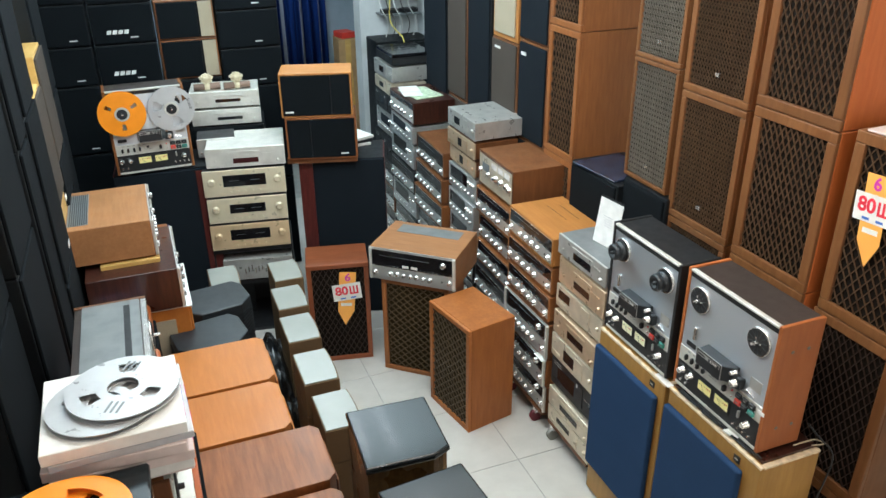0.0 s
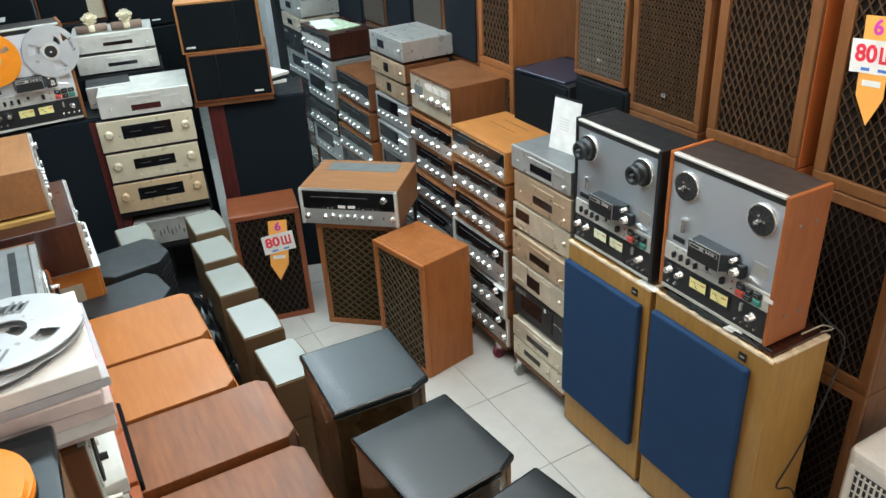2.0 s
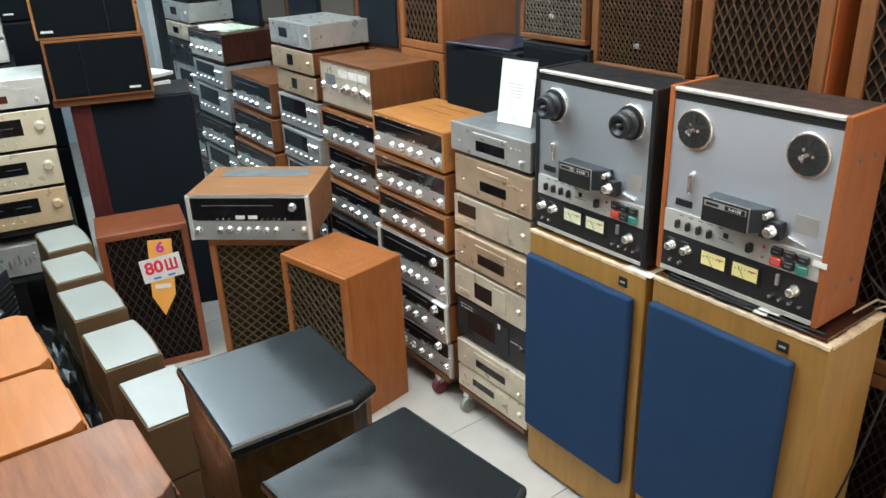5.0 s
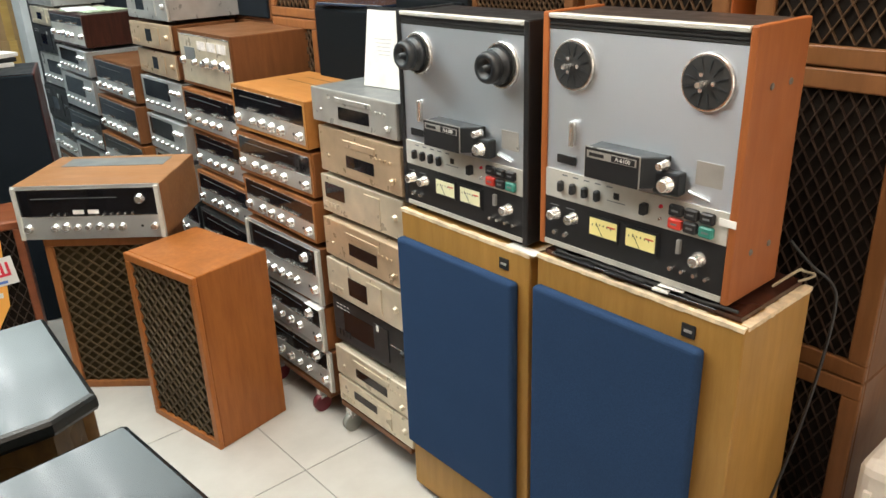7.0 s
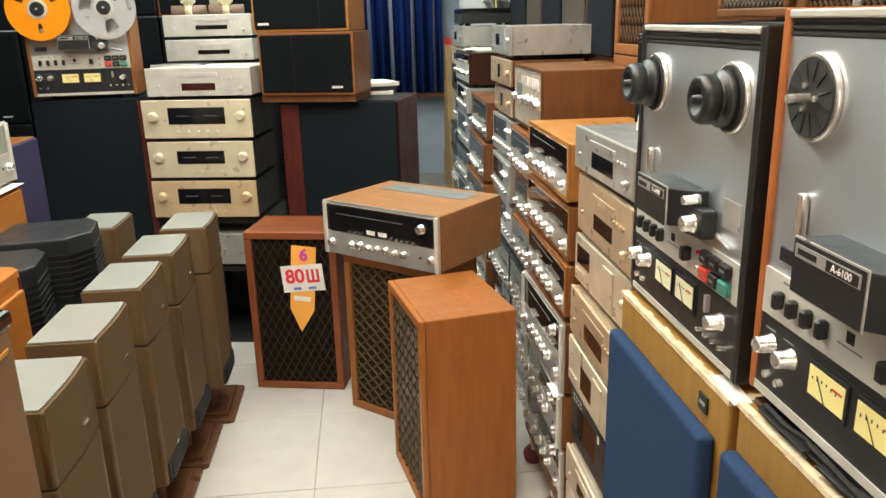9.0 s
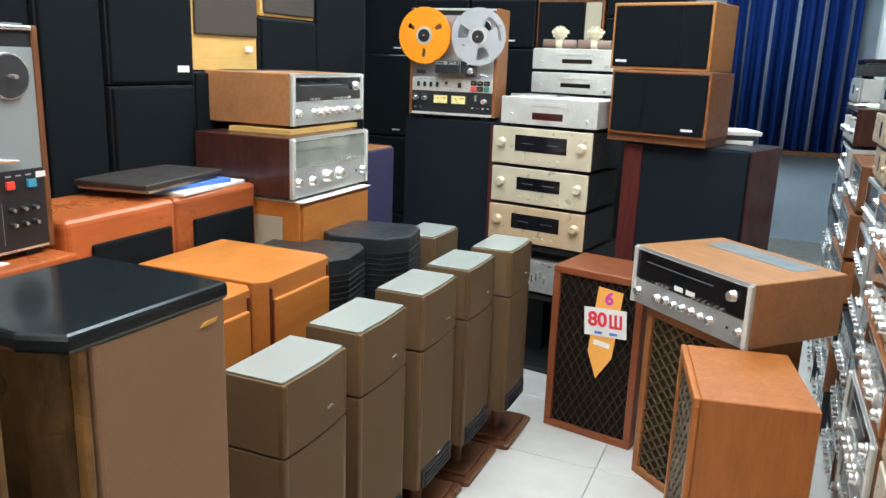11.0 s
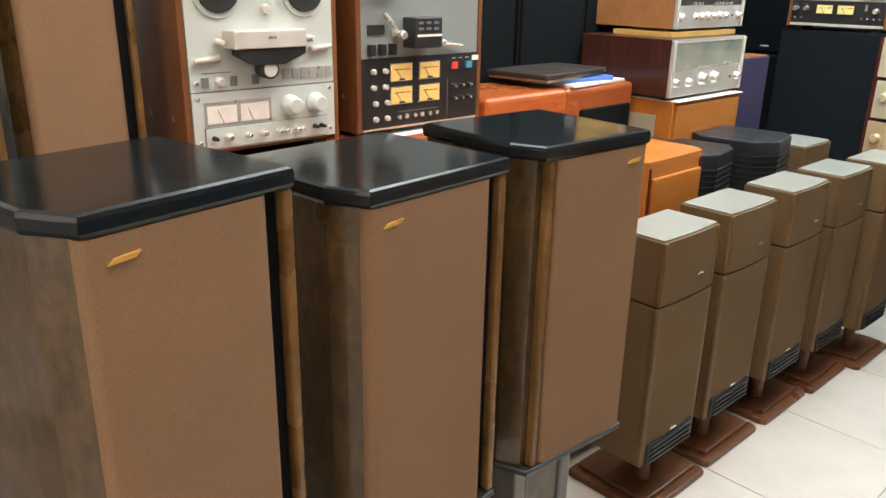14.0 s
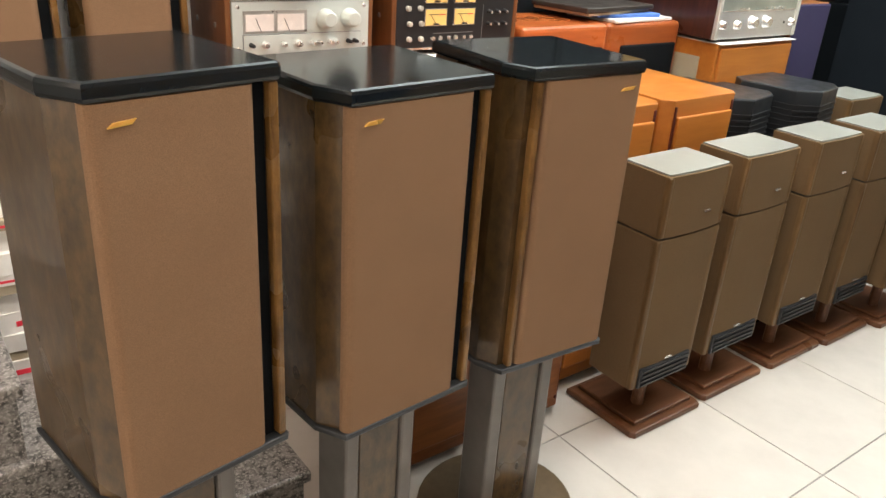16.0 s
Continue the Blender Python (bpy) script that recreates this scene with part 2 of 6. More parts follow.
M_BROWNVINYL = plain("brown_black_vinyl", (0.045, 0.034, 0.03), 0.38, grain=0.2)
M_TEAKBOX = wood("warm_teak_veneer", (0.29, 0.092, 0.02), (0.41, 0.142, 0.034), rough=0.36)
M_WORN = plain("worn_pale_wood", (0.72, 0.58, 0.4), 0.7, vary=0.25, scale=40)
M_METERW = plain("pale_meter_face", (0.82, 0.76, 0.72), 0.25)
M_PINKBROWN = plain("brown_wrapping", (0.24, 0.16, 0.12), 0.6)
M_BAKE = plain("cream_ceramic", (0.68, 0.6, 0.42), 0.35)
M_HUB = plain("dull_brown_plastic", (0.075, 0.062, 0.045), 0.4)
M_RUBBER = plain("rubber", (0.02, 0.02, 0.02), 0.8)
M_CASTER = plain("dark_red_wheel", (0.14, 0.02, 0.03), 0.4)
M_CARD = plain("cardboard", (0.42, 0.26, 0.12), 0.8)
M_TUBE = emit("tube_glow", (0.95, 0.98, 1.0), 16)
M_YELLOWW = wood("yellow_pine", (0.6, 0.36, 0.1), (0.7, 0.45, 0.15), (0.7, 6, 6))

M_FOLDER = plain("brown_leatherette", (0.03, 0.024, 0.02), 0.5, grain=0.3)
M_PINKPAPER = plain("pinkish_carton", (0.66, 0.55, 0.52), 0.7)
M_GREYPAPER = plain("grey_carton", (0.45, 0.45, 0.47), 0.7)
M_OLIVELABEL = plain("olive_carton", (0.42, 0.4, 0.12), 0.7)
M_GREENPAPER = plain("green_print_paper", (0.5, 0.6, 0.42), 0.7, vary=0.4, scale=40)
M_BLUEGLOSS = plain("blue_glossy_print", (0.02, 0.028, 0.05), 0.15, vary=0.6, scale=12)
M_YELLOWCABLE = plain("yellow_cable", (0.75, 0.6, 0.12), 0.5)
M_WRAP = plain("black_plastic_film", (0.012, 0.013, 0.014), 0.2)

# ---- mesh helpers ----
def box(bm, x0, x1, y0, y1, z0, z1, bevel=0.0, seg=1):
    vs = [bm.verts.new((x, y, z)) for x in (x0, x1) for y in (y0, y1) for z in (z0, z1)]
    fs = [bm.faces.new([vs[i] for i in f]) for f in ((0, 1, 3, 2), (4, 6, 7, 5), (0, 4, 5, 1), (2, 3, 7, 6), (0, 2, 6, 4), (1, 5, 7, 3))]
    if bevel:
        es = list({e for f in fs for e in f.edges})
        bmesh.ops.bevel(bm, geom=es, offset=bevel, segments=seg, affect="EDGES", profile=0.5)
    return bm


def boxes(*rows):
    bm = bmesh.new()
    for r in rows:
        box(bm, *r)
    return bm


def rod(bm, p, q, r0, r1=None, seg=16, caps=True):
    """A round rod from p to q."""
    p, q = Vector(p), Vector(q)
    r1 = r0 if r1 is None else r1
    rot = (q - p).to_track_quat("Z", "Y")
    rings = []
    for c, r in ((p, r0), (q, r1)):
        rings.append([bm.verts.new(c + rot @ Vector((r * math.cos(2 * math.pi * k / seg), r * math.sin(2 * math.pi * k / seg), 0))) for k in range(seg)])
    for k in range(seg):
        bm.faces.new((rings[0][k], rings[0][(k + 1) % seg], rings[1][(k + 1) % seg], rings[1][k]))
    if caps:
        bm.faces.new(rings[0][::-1])
        bm.faces.new(rings[1])
    return bm


def lathe(bm, x, z, prof, seg=28):
    """A turned body about the axis along y through (x, z). prof: rows of y and radius."""
    rings = [[bm.verts.new((x + r * math.cos(2 * math.pi * k / seg), y, z + r * math.sin(2 * math.pi * k / seg))) for k in range(seg)] for y, r in prof]
    for a, b in zip(rings, rings[1:]):
        for k in range(seg):
            bm.faces.new((a[k], a[(k + 1) % seg], b[(k + 1) % seg], b[k]))
    bm.faces.new(rings[0][::-1]), bm.faces.new(rings[-1])
    return bm


def prism(bm, outline, z0, z1, bevel=0.0):
    """An outline of (x, y) raised from z0 to z1."""
    lo, hi = [bm.verts.new((x, y, z0)) for x, y in outline], [bm.verts.new((x, y, z1)) for x, y in outline]
    n = len(outline)
    fs = [bm.faces.new(lo[::-1]), bm.faces.new(hi)]
    fs += [bm.faces.new((lo[i], lo[(i + 1) % n], hi[(i + 1) % n], hi[i])) for i in range(n)]
    if bevel:
        es = list({e for f in fs[:2] for e in f.edges})
        bmesh.ops.bevel(bm, geom=es, offset=bevel, segments=2, affect="EDGES", profile=0.5)
    return bm


def part(name, bm, material, parent, label="", smooth=False):
    me = bpy.data.meshes.new(name)
    bmesh.ops.recalc_face_normals(bm, faces=bm.faces)
    bm.to_mesh(me)
    bm.free()
    me.materials.append(material)
    if smooth:
        for p in me.polygons:
            p.use_smooth = len(p.vertices) == 4
    ob = new(name, me)
    ob.parent = parent
    if label:
        ob["label"] = label
    return ob


def thing(name, m, label, category, group=""):
    ob = new(name)
    ob.empty_display_size = 0.1
    ob.matrix_world = m
    return tagged(ob, label, category, group)


def solid(name, bm, material, label, category="", kind="", m=None):
    ob = part(name, bm, material, None)
    if m is not None:
        ob.matrix_world = m
    return tagged(ob, label, category, "", kind)


def at_front(x0, y0, x1, y1, z):
    """A pose whose front edge runs from (x0, y0), the viewer's left, to (x1, y1); and the width."""
    return pose((x0 + x1) / 2, (y0 + y1) / 2, z, 0, 0, math.degrees(math.atan2(y1 - y0, x1 - x0))), math.hypot(x1 - x0, y1 - y0)


def writing(text, size, material, parent, m, name="lettering", bold=0.0):
    cu = bpy.data.curves.new(name, "FONT")
    cu.body, cu.size, cu.extrude, cu.offset, cu.align_x, cu.align_y = text, size, 0.0004, size * bold, "CENTER", "CENTER"
    tmp = bpy.data.objects.new(name, cu)
    me = bpy.data.meshes.new_from_object(tmp)
    bpy.data.objects.remove(tmp)
    me.materials.append(material)
    ob = new(name, me)
    ob.parent = parent
    ob.matrix_local = m
    return ob


# ---- kinds of things: front on local -y at y = 0, base at z = 0 ----
def knob(parent, x, z, r, d=0.018, material=None, y=0.0, name="knob"):
    bm = bmesh.new()
    lathe(bm, x, z, [(y + 0.001, r), (y - 0.22 * d, r), (y - 0.3 * d, r * 0.82), (y - 0.9 * d, r * 0.78), (y - d, r * 0.66)], 16)
    return part(name, bm, material or M_CHROME, parent, smooth=True)


def lattice_mesh(x0, x1, z0, z1, y, cols, rows, thick, depth):
    """Crossing wavy strips that leave upright diamonds."""
    bm = bmesh.new()
    pw, ph = (x1 - x0) / cols, (z1 - z0) / rows
    for c in range(cols + 1):
        for s in (1, -1):
            if (c == 0 and s < 0) or (c == cols and s > 0):
                continue
            for r in range(rows):
                up = (r % 2 == 0)
                xa, xb = (0, pw / 2 * s) if up else (pw / 2 * s, 0)
                bx, za = x0 + c * pw, z0 + r * ph
                yy = y - (depth * 0.35 if s > 0 else 0)
                p = [(bx + xa - thick / 2, za), (bx + xa + thick / 2, za), (bx + xb + thick / 2, za + ph), (bx + xb - thick / 2, za + ph)]
                lo = [bm.verts.new((px, yy, pz)) for px, pz in p]
                hi = [bm.verts.new((px + (0.2 * thick if k in (0, 3) else -0.2 * thick), yy - depth, pz)) for k, (px, pz) in enumerate(p)]
                bm.faces.new(hi)
                for i, j in ((1, 2), (3, 0)):
                    bm.faces.new((lo[i], lo[j], hi[j], hi[i]))
    return bm


def lattice_speaker(m, w, h, d, case, label, group="", cols=9, rows=22, rim=0.03, lat=None, thick=0.006, badge=False, back=None, case_side=None):
    t = thing("lattice_speaker", m, label, "loudspeaker", group)
    bm = bmesh.new()
    box(bm, -w / 2, w / 2, 0.018, d, 0, h, 0.003)
    part("cabinet", bm, case_side or case, t)
    bm = bmesh.new()
    rr = rim
    for a in ((-w / 2, w / 2, 0, 0.0175, 0, rr), (-w / 2, w / 2, 0, 0.0175, h - rr, h), (-w / 2, -w / 2 + rr, 0, 0.0175, rr + 0.0005, h - rr - 0.0005), (w / 2 - rr, w / 2, 0, 0.0175, rr + 0.0005, h - rr - 0.0005)):
        box(bm, *a, 0.004, 2)
    part("front_frame", bm, case, t)
    i = rr
    bm = boxes((-w / 2 + i, w / 2 - i, 0.0140, 0.0176, i, h - i))
    part("grille_cloth", bm, back or M_DARKCLOTH, t)
    part("lattice", lattice_mesh(-w / 2 + i + 0.002, w / 2 - i - 0.002, i + 0.002, h - i - 0.002, 0.0135, cols, rows, thick, 0.006), lat or M_LATTICE, t, "carved diamond wood lattice")
    if badge:
        part("badge", boxes((-0.012, 0.012, 0.002, 0.0135, i + 0.06, i + 0.075)), M_CHROME, t, "small chrome badge")
    return t


def plain_speaker(m, w, h, d, case, grille, label, group="", rim=0.012, proud=0.012, badge=None, split=False, top=None, soft=0.006, name="speaker", gz=(0.0, 1.0), badge_mat=None):
    """A closed box with a cloth-covered frame in front."""
    t = thing(name, m, label, "loudspeaker", group)
    bm = bmesh.new()
    box(bm, -w / 2, w / 2, proud, d, 0, h, 0.004, 2)
    part("cabinet", bm, case, t)
    z0, z1 = rim + gz[0] * (h - 2 * rim), rim + gz[1] * (h - 2 * rim)
    if split:
        part("baffle", boxes((-w / 2 + rim, w / 2 - rim, proud - 0.0015, proud - 0.0003, z0, z1)), M_BLACK, t)
        for k, (a, b) in enumerate(((-w / 2 + rim, split * w), (split * w + 0.003, w / 2 - rim))):
            bm = bmesh.new()
            box(bm, a, b, 0.0, proud + 0.002, z0, z1, soft, 2)
            part("grille", bm, grille, t)
    else:
        bm = bmesh.new()
        box(bm, -w / 2 + rim, w / 2 - rim, 0.0, proud + 0.002, z0, z1, soft, 2)
        part("grille", bm, grille, t)
    if badge:
        bx, bz, bw, bh = badge
        part("badge", boxes((bx - bw / 2, bx + bw / 2, -0.002, 0.002, bz - bh / 2, bz + bh / 2)), badge_mat or M_PAPER, t, "small pale badge")
    return t


def feet(t, w, d, r=0.016, h=0.012):
    for fx in (-w / 2 + 0.05, w / 2 - 0.05):
        for fy in (0.04, d - 0.05):
            bm = bmesh.new()
            rod(bm, (fx, fy, 0), (fx, fy, h + 0.002), r, r, 10)
            part("foot", bm, M_RUBBER, t)


def receiver(m, w, h, d, case, label, group="", glass=0.5, knobs=7, big=None, face=None, frame_mat=None, slots=False, meters=False, rim=0.012, lever=True, name="receiver", dial=None, pair=False):
    """A tuner-amplifier of the seventies: wooden sleeve, dark dial glass above a row of metal knobs."""
    t = thing(name, m, label, "receiver", group)
    f = 0.010
    bm = bmesh.new()
    box(bm, -w / 2, w / 2, 0.006, d, f, h, 0.003)
    part("sleeve", bm, case, t)
    bm = bmesh.new()
    for a in ((-w / 2, w / 2, 0, 0.0055, f, f + rim), (-w / 2, w / 2, 0, 0.0055, h - rim, h), (-w / 2, -w / 2 + rim, 0, 0.0055, f + rim, h - rim), (w / 2 - rim, w / 2, 0, 0.0055, f + rim, h - rim)):
        box(bm, *a)
    part("front_frame", bm, frame_mat or case, t)
    if frame_mat is M_ALU:
        for q in (-1, 1):
            a, b = sorted((q * (w / 2 - 0.001), q * (w / 2 - rim - 0.006)))
            bm = bmesh.new()
            box(bm, a, b, -0.009, 0.0002, f, h - 0.004, 0.002)
            part("end_trim", bm, M_WHITEMETAL, t, "bright metal end trim")
    z0, z1 = f + rim, h - rim
    zm = z1 - (z1 - z0) * glass
    part("faceplate", boxes((-w / 2 + rim, w / 2 - rim, -0.001, 0.0058, z0, zm)), face or M_ALU, t, "brushed metal control panel")
    part("dial_glass", boxes((-w / 2 + rim, w / 2 - rim, 0.0005, 0.0058, zm, z1)), dial or M_DISPLAY, t, "tuning dial behind glass")
    hh = z1 - z0
    if meters:
        for k in range(2):
            part("meter", boxes((-0.06 + k * 0.055, -0.02 + k * 0.055, -0.0005, 0.002, zm + 0.008, zm + 0.024)), M_METERW, t)
    part("dial_scale", boxes((-w * 0.38, w * 0.2, -0.0003, 0.002, z1 - hh * glass * 0.35, z1 - hh * glass * 0.33)), M_GREYLID, t)
    zr = z0 + (zm - z0) * 0.45
    r = min(0.017, (zm - z0) * 0.37)
    rng = random.Random(int(w * 1000 + h * 7000 + d * 311) + knobs)
    span = w - 2 * rim - 0.05
    # one knob at each end, a close group between them, and small jacks and push buttons
    places = [(-0.5, 1.0), (0.5, 0.95)]
    start = rng.uniform(-0.3, -0.22)
    for k in range(knobs - 3):
        places.append((start + k * 0.62 / (knobs - 3), rng.choice((0.8, 0.95, 1.05))))
    for u, q in places:
        knob(t, span * u, zr + rng.uniform(-0.002, 0.002), r * q, 0.019)
    bm = bmesh.new()
    rod(bm, (span * 0.4, 0.0, zr), (span * 0.4, -0.003, zr), 0.005, 0.005, 10)
    part("headphone_jack", bm, M_BLACK, t)
    part("glass_edge", boxes((-w / 2 + rim, w / 2 - rim, -0.0016, 0.0004, zm - 0.0012, zm + 0.0012), (-w / 2 + rim, w / 2 - rim, -0.0016, 0.0004, z1 - 0.0025, z1)), M_CHROME, t, "thin bright edge of the dial glass")
    if big is not None:
        knob(t, w * big, zm + (z1 - zm) * 0.6, 0.019, 0.02)
    for u in ((-0.08, 0.09) if pair else ()):
        knob(t, w * u, zr + 0.006, 0.024, 0.026)
    n = 9
    for k in range(n if lever else 0):
        x = span * (-0.3 + 0.055 * k + (0.2 if k > 2 else 0.0))
        part("toggle", boxes((x - 0.003, x + 0.003, -0.010, 0.001, zm + 0.004, zm + 0.012)), M_CHROME, t)
    if slots:
        for r2 in range(2):
            for k in range(12):
                x = -w * 0.32 + k * 0.018 + r2 * 0.02
                part("slot", boxes((x, x + 0.012, d * (0.55 + 0.2 * r2), d * (0.55 + 0.2 * r2) + 0.004, h - 0.001, h + 0.0006)), M_BLACK, t)
    feet(t, w, d)
    return t


def silver_unit(m, w, h, d, metal, label, group="", style="cd", disp=(0.0, 0.35, 0.18, 0.35), case=None, name="disc_player"):
    """A metal component: disc player, amplifier or tuner. disp: centre x, centre z, width, height as shares."""
    t = thing(name, m, label, "hi-fi unit", group)
    f = 0.012
    bm = bmesh.new()
    box(bm, -w / 2 + 0.003, w / 2 - 0.003, 0.012, d, f, h - 0.002, 0.002)
    part("case", bm, case or metal, t)
    bm = bmesh.new()
    box(bm, -w / 2, w / 2, 0, 0.0115, f - 0.002, h, 0.004, 2)
    part("faceplate", bm, metal, t)
    dx, dz, dw, dh = disp
    hz = h - f
    cx, cz, hw, hh = dx * w, f + dz * hz, dw * w / 2, dh * hz / 2
    if style != "blank":
        part("display_window", boxes((cx - hw, cx + hw, -0.001, 0.004, cz - hh, cz + hh)), M_REDDISP if style == "cdr" else M_DISPLAY, t, "dark display window")
    if style in ("cd", "cdr"):
        bm = bmesh.new()
        box(bm, cx - hw * 1.15, cx + hw * 1.15, -0.003, 0.004, f + hz * 0.68, f + hz * 0.82, 0.001)
        part("disc_tray", bm, metal, t)
        for k in range(5):
            x = w * 0.22 + k * 0.022
            bm = bmesh.new()
            rod(bm, (x, 0.001, f + hz * (0.62 if k < 4 else 0.3)), (x, -0.004, f + hz * (0.62 if k < 4 else 0.3)), 0.005, 0.005, 10)
            part("button", bm, metal, t)
        knob(t, -w * 0.38, f + hz * 0.36, 0.006, 0.005, metal, name="button")
        knob(t, w * 0.4, f + hz * 0.25, 0.01, 0.012, metal)
    if style == "amp":
        for sx in (-1, 1):
            knob(t, sx * w * 0.4, f + hz * 0.56, 0.024, 0.02, metal)
        for k in range(5):
            knob(t, -0.09 + 0.045 * k, f + hz * 0.16, 0.006, 0.006, metal, name="button")
        for sx in (-0.6, 0.6):
            part("needle_scale", boxes((cx + sx * hw * 0.8 - 0.03, cx + sx * hw * 0.8 + 0.03, -0.0016, 0.0, cz - 0.001, cz + 0.001)), M_GREYLID, t)
    if style == "tape":
        if metal is M_BLACK:
            for k in range(8):
                part("print_mark", boxes((-w * 0.44 + (k // 2) * 0.02, -w * 0.44 + (k // 2) * 0.02 + 0.013, -0.0006, 0.001, f + hz * (0.84 - 0.08 * (k % 2)), f + hz * (0.84 - 0.08 * (k % 2)) + 0.003)), M_PAPER, t)
            part("label_tab", boxes((w * 0.1, w * 0.13, -0.0052, -0.0041, f + hz * 0.72, f + hz * 0.84)), M_PAPER, t)
            part("trim_line", boxes((w * 0.25, w * 0.48, -0.0008, 0.001, f + hz * 0.55, f + hz * 0.565)), M_CHROME, t)
        part("flap", boxes((w * 0.06, w * 0.24, -0.004, 0.003, f + hz * 0.15, f + hz * 0.85)), metal, t)
        knob(t, w * 0.41, f + hz * 0.5, 0.012, 0.012, metal)
        for k in range(4):
            part("button", boxes((-w * 0.45 + k * 0.02, -w * 0.45 + k * 0.02 + 0.013, -0.004, 0.002, f + hz * 0.15, f + hz * 0.28)), metal, t)
    if style == "tuner":
        for k in range(7):
            knob(t, -w * 0.4 + k * w * 0.8 / 6, f + hz * 0.25, 0.009, 0.012)
        for k in range(3):
            knob(t, w * 0.26 + k * 0.036, f + hz * 0.7, 0.012, 0.016)
    if style == "eq":
        for k in range(7):
            part("slider", boxes((-w * 0.2 + k * 0.022, -w * 0.2 + k * 0.022 + 0.007, -0.008, 0.002, f + hz * 0.3 + 0.012 * (k % 3), f + hz * 0.55 + 0.012 * (k % 3))), M_CHROME, t)
    feet(t, w, d)
    return t


def reel(parent, x, z, y, material, r=0.133, rot=0.0, name="tape_reel", label="", text=False):
    """A tape reel with three window slots, flange facing -y."""
    bm = bmesh.new()
    for yy in (y - 0.012, y):
        # flange as a ring of wedges with three openings
        n = 48
        rad = (0.022, 0.062, 0.1, r) if material is M_REELO else (0.022, 0.052, 0.106, r)
        ring = [[[bm.verts.new((x + q * math.cos(2 * math.pi * k / n + rot), yy - e, z + q * math.sin(2 * math.pi * k / n + rot))) for k in range(n)] for q in rad] for e in (0, 0.0018)]
        for k in range(n):
            j = (k + 1) % n
            for a in range(3):
                if a == 1 and (k % 16) in ((0, 15) if material is M_REELO else (0, 1, 14, 15, 13)):
                    for e0, e1 in ((0, 1),):
                        bm.faces.new((ring[0][1][k], ring[0][1][j], ring[1][1][j], ring[1][1][k]))
                        bm.faces.new((ring[0][2][k], ring[0][2][j], ring[1][2][j], ring[1][2][k]))
                    continue
                for e in range(2):
                    bm.faces.new((ring[e][a][k], ring[e][a][j], ring[e][a + 1][j], ring[e][a + 1][k]))
            bm.faces.new((ring[0][3][k], ring[0][3][j], ring[1][3][j], ring[1][3][k]))
    ob = part(name, bm, material, parent, label)
    bm = bmesh.new()
    rod(bm, (x, y + 0.012, z), (x, y - 0.02, z), 0.032, 0.03, 20)
    part("hub", bm, M_BLACK, ob, smooth=True)
    bm = bmesh.new()
    rod(bm, (x, y - 0.0145, z), (x, y - 0.0165, z), 0.042, 0.041, 24)
    part("hub_ring", bm, M_WHITEMETAL, ob)
    bm = bmesh.new()
    rod(bm, (x, y - 0.02, z), (x, y - 0.03, z), 0.007, 0.006, 8)
    part("hub_cap", bm, M_CHROME, ob)
    return ob


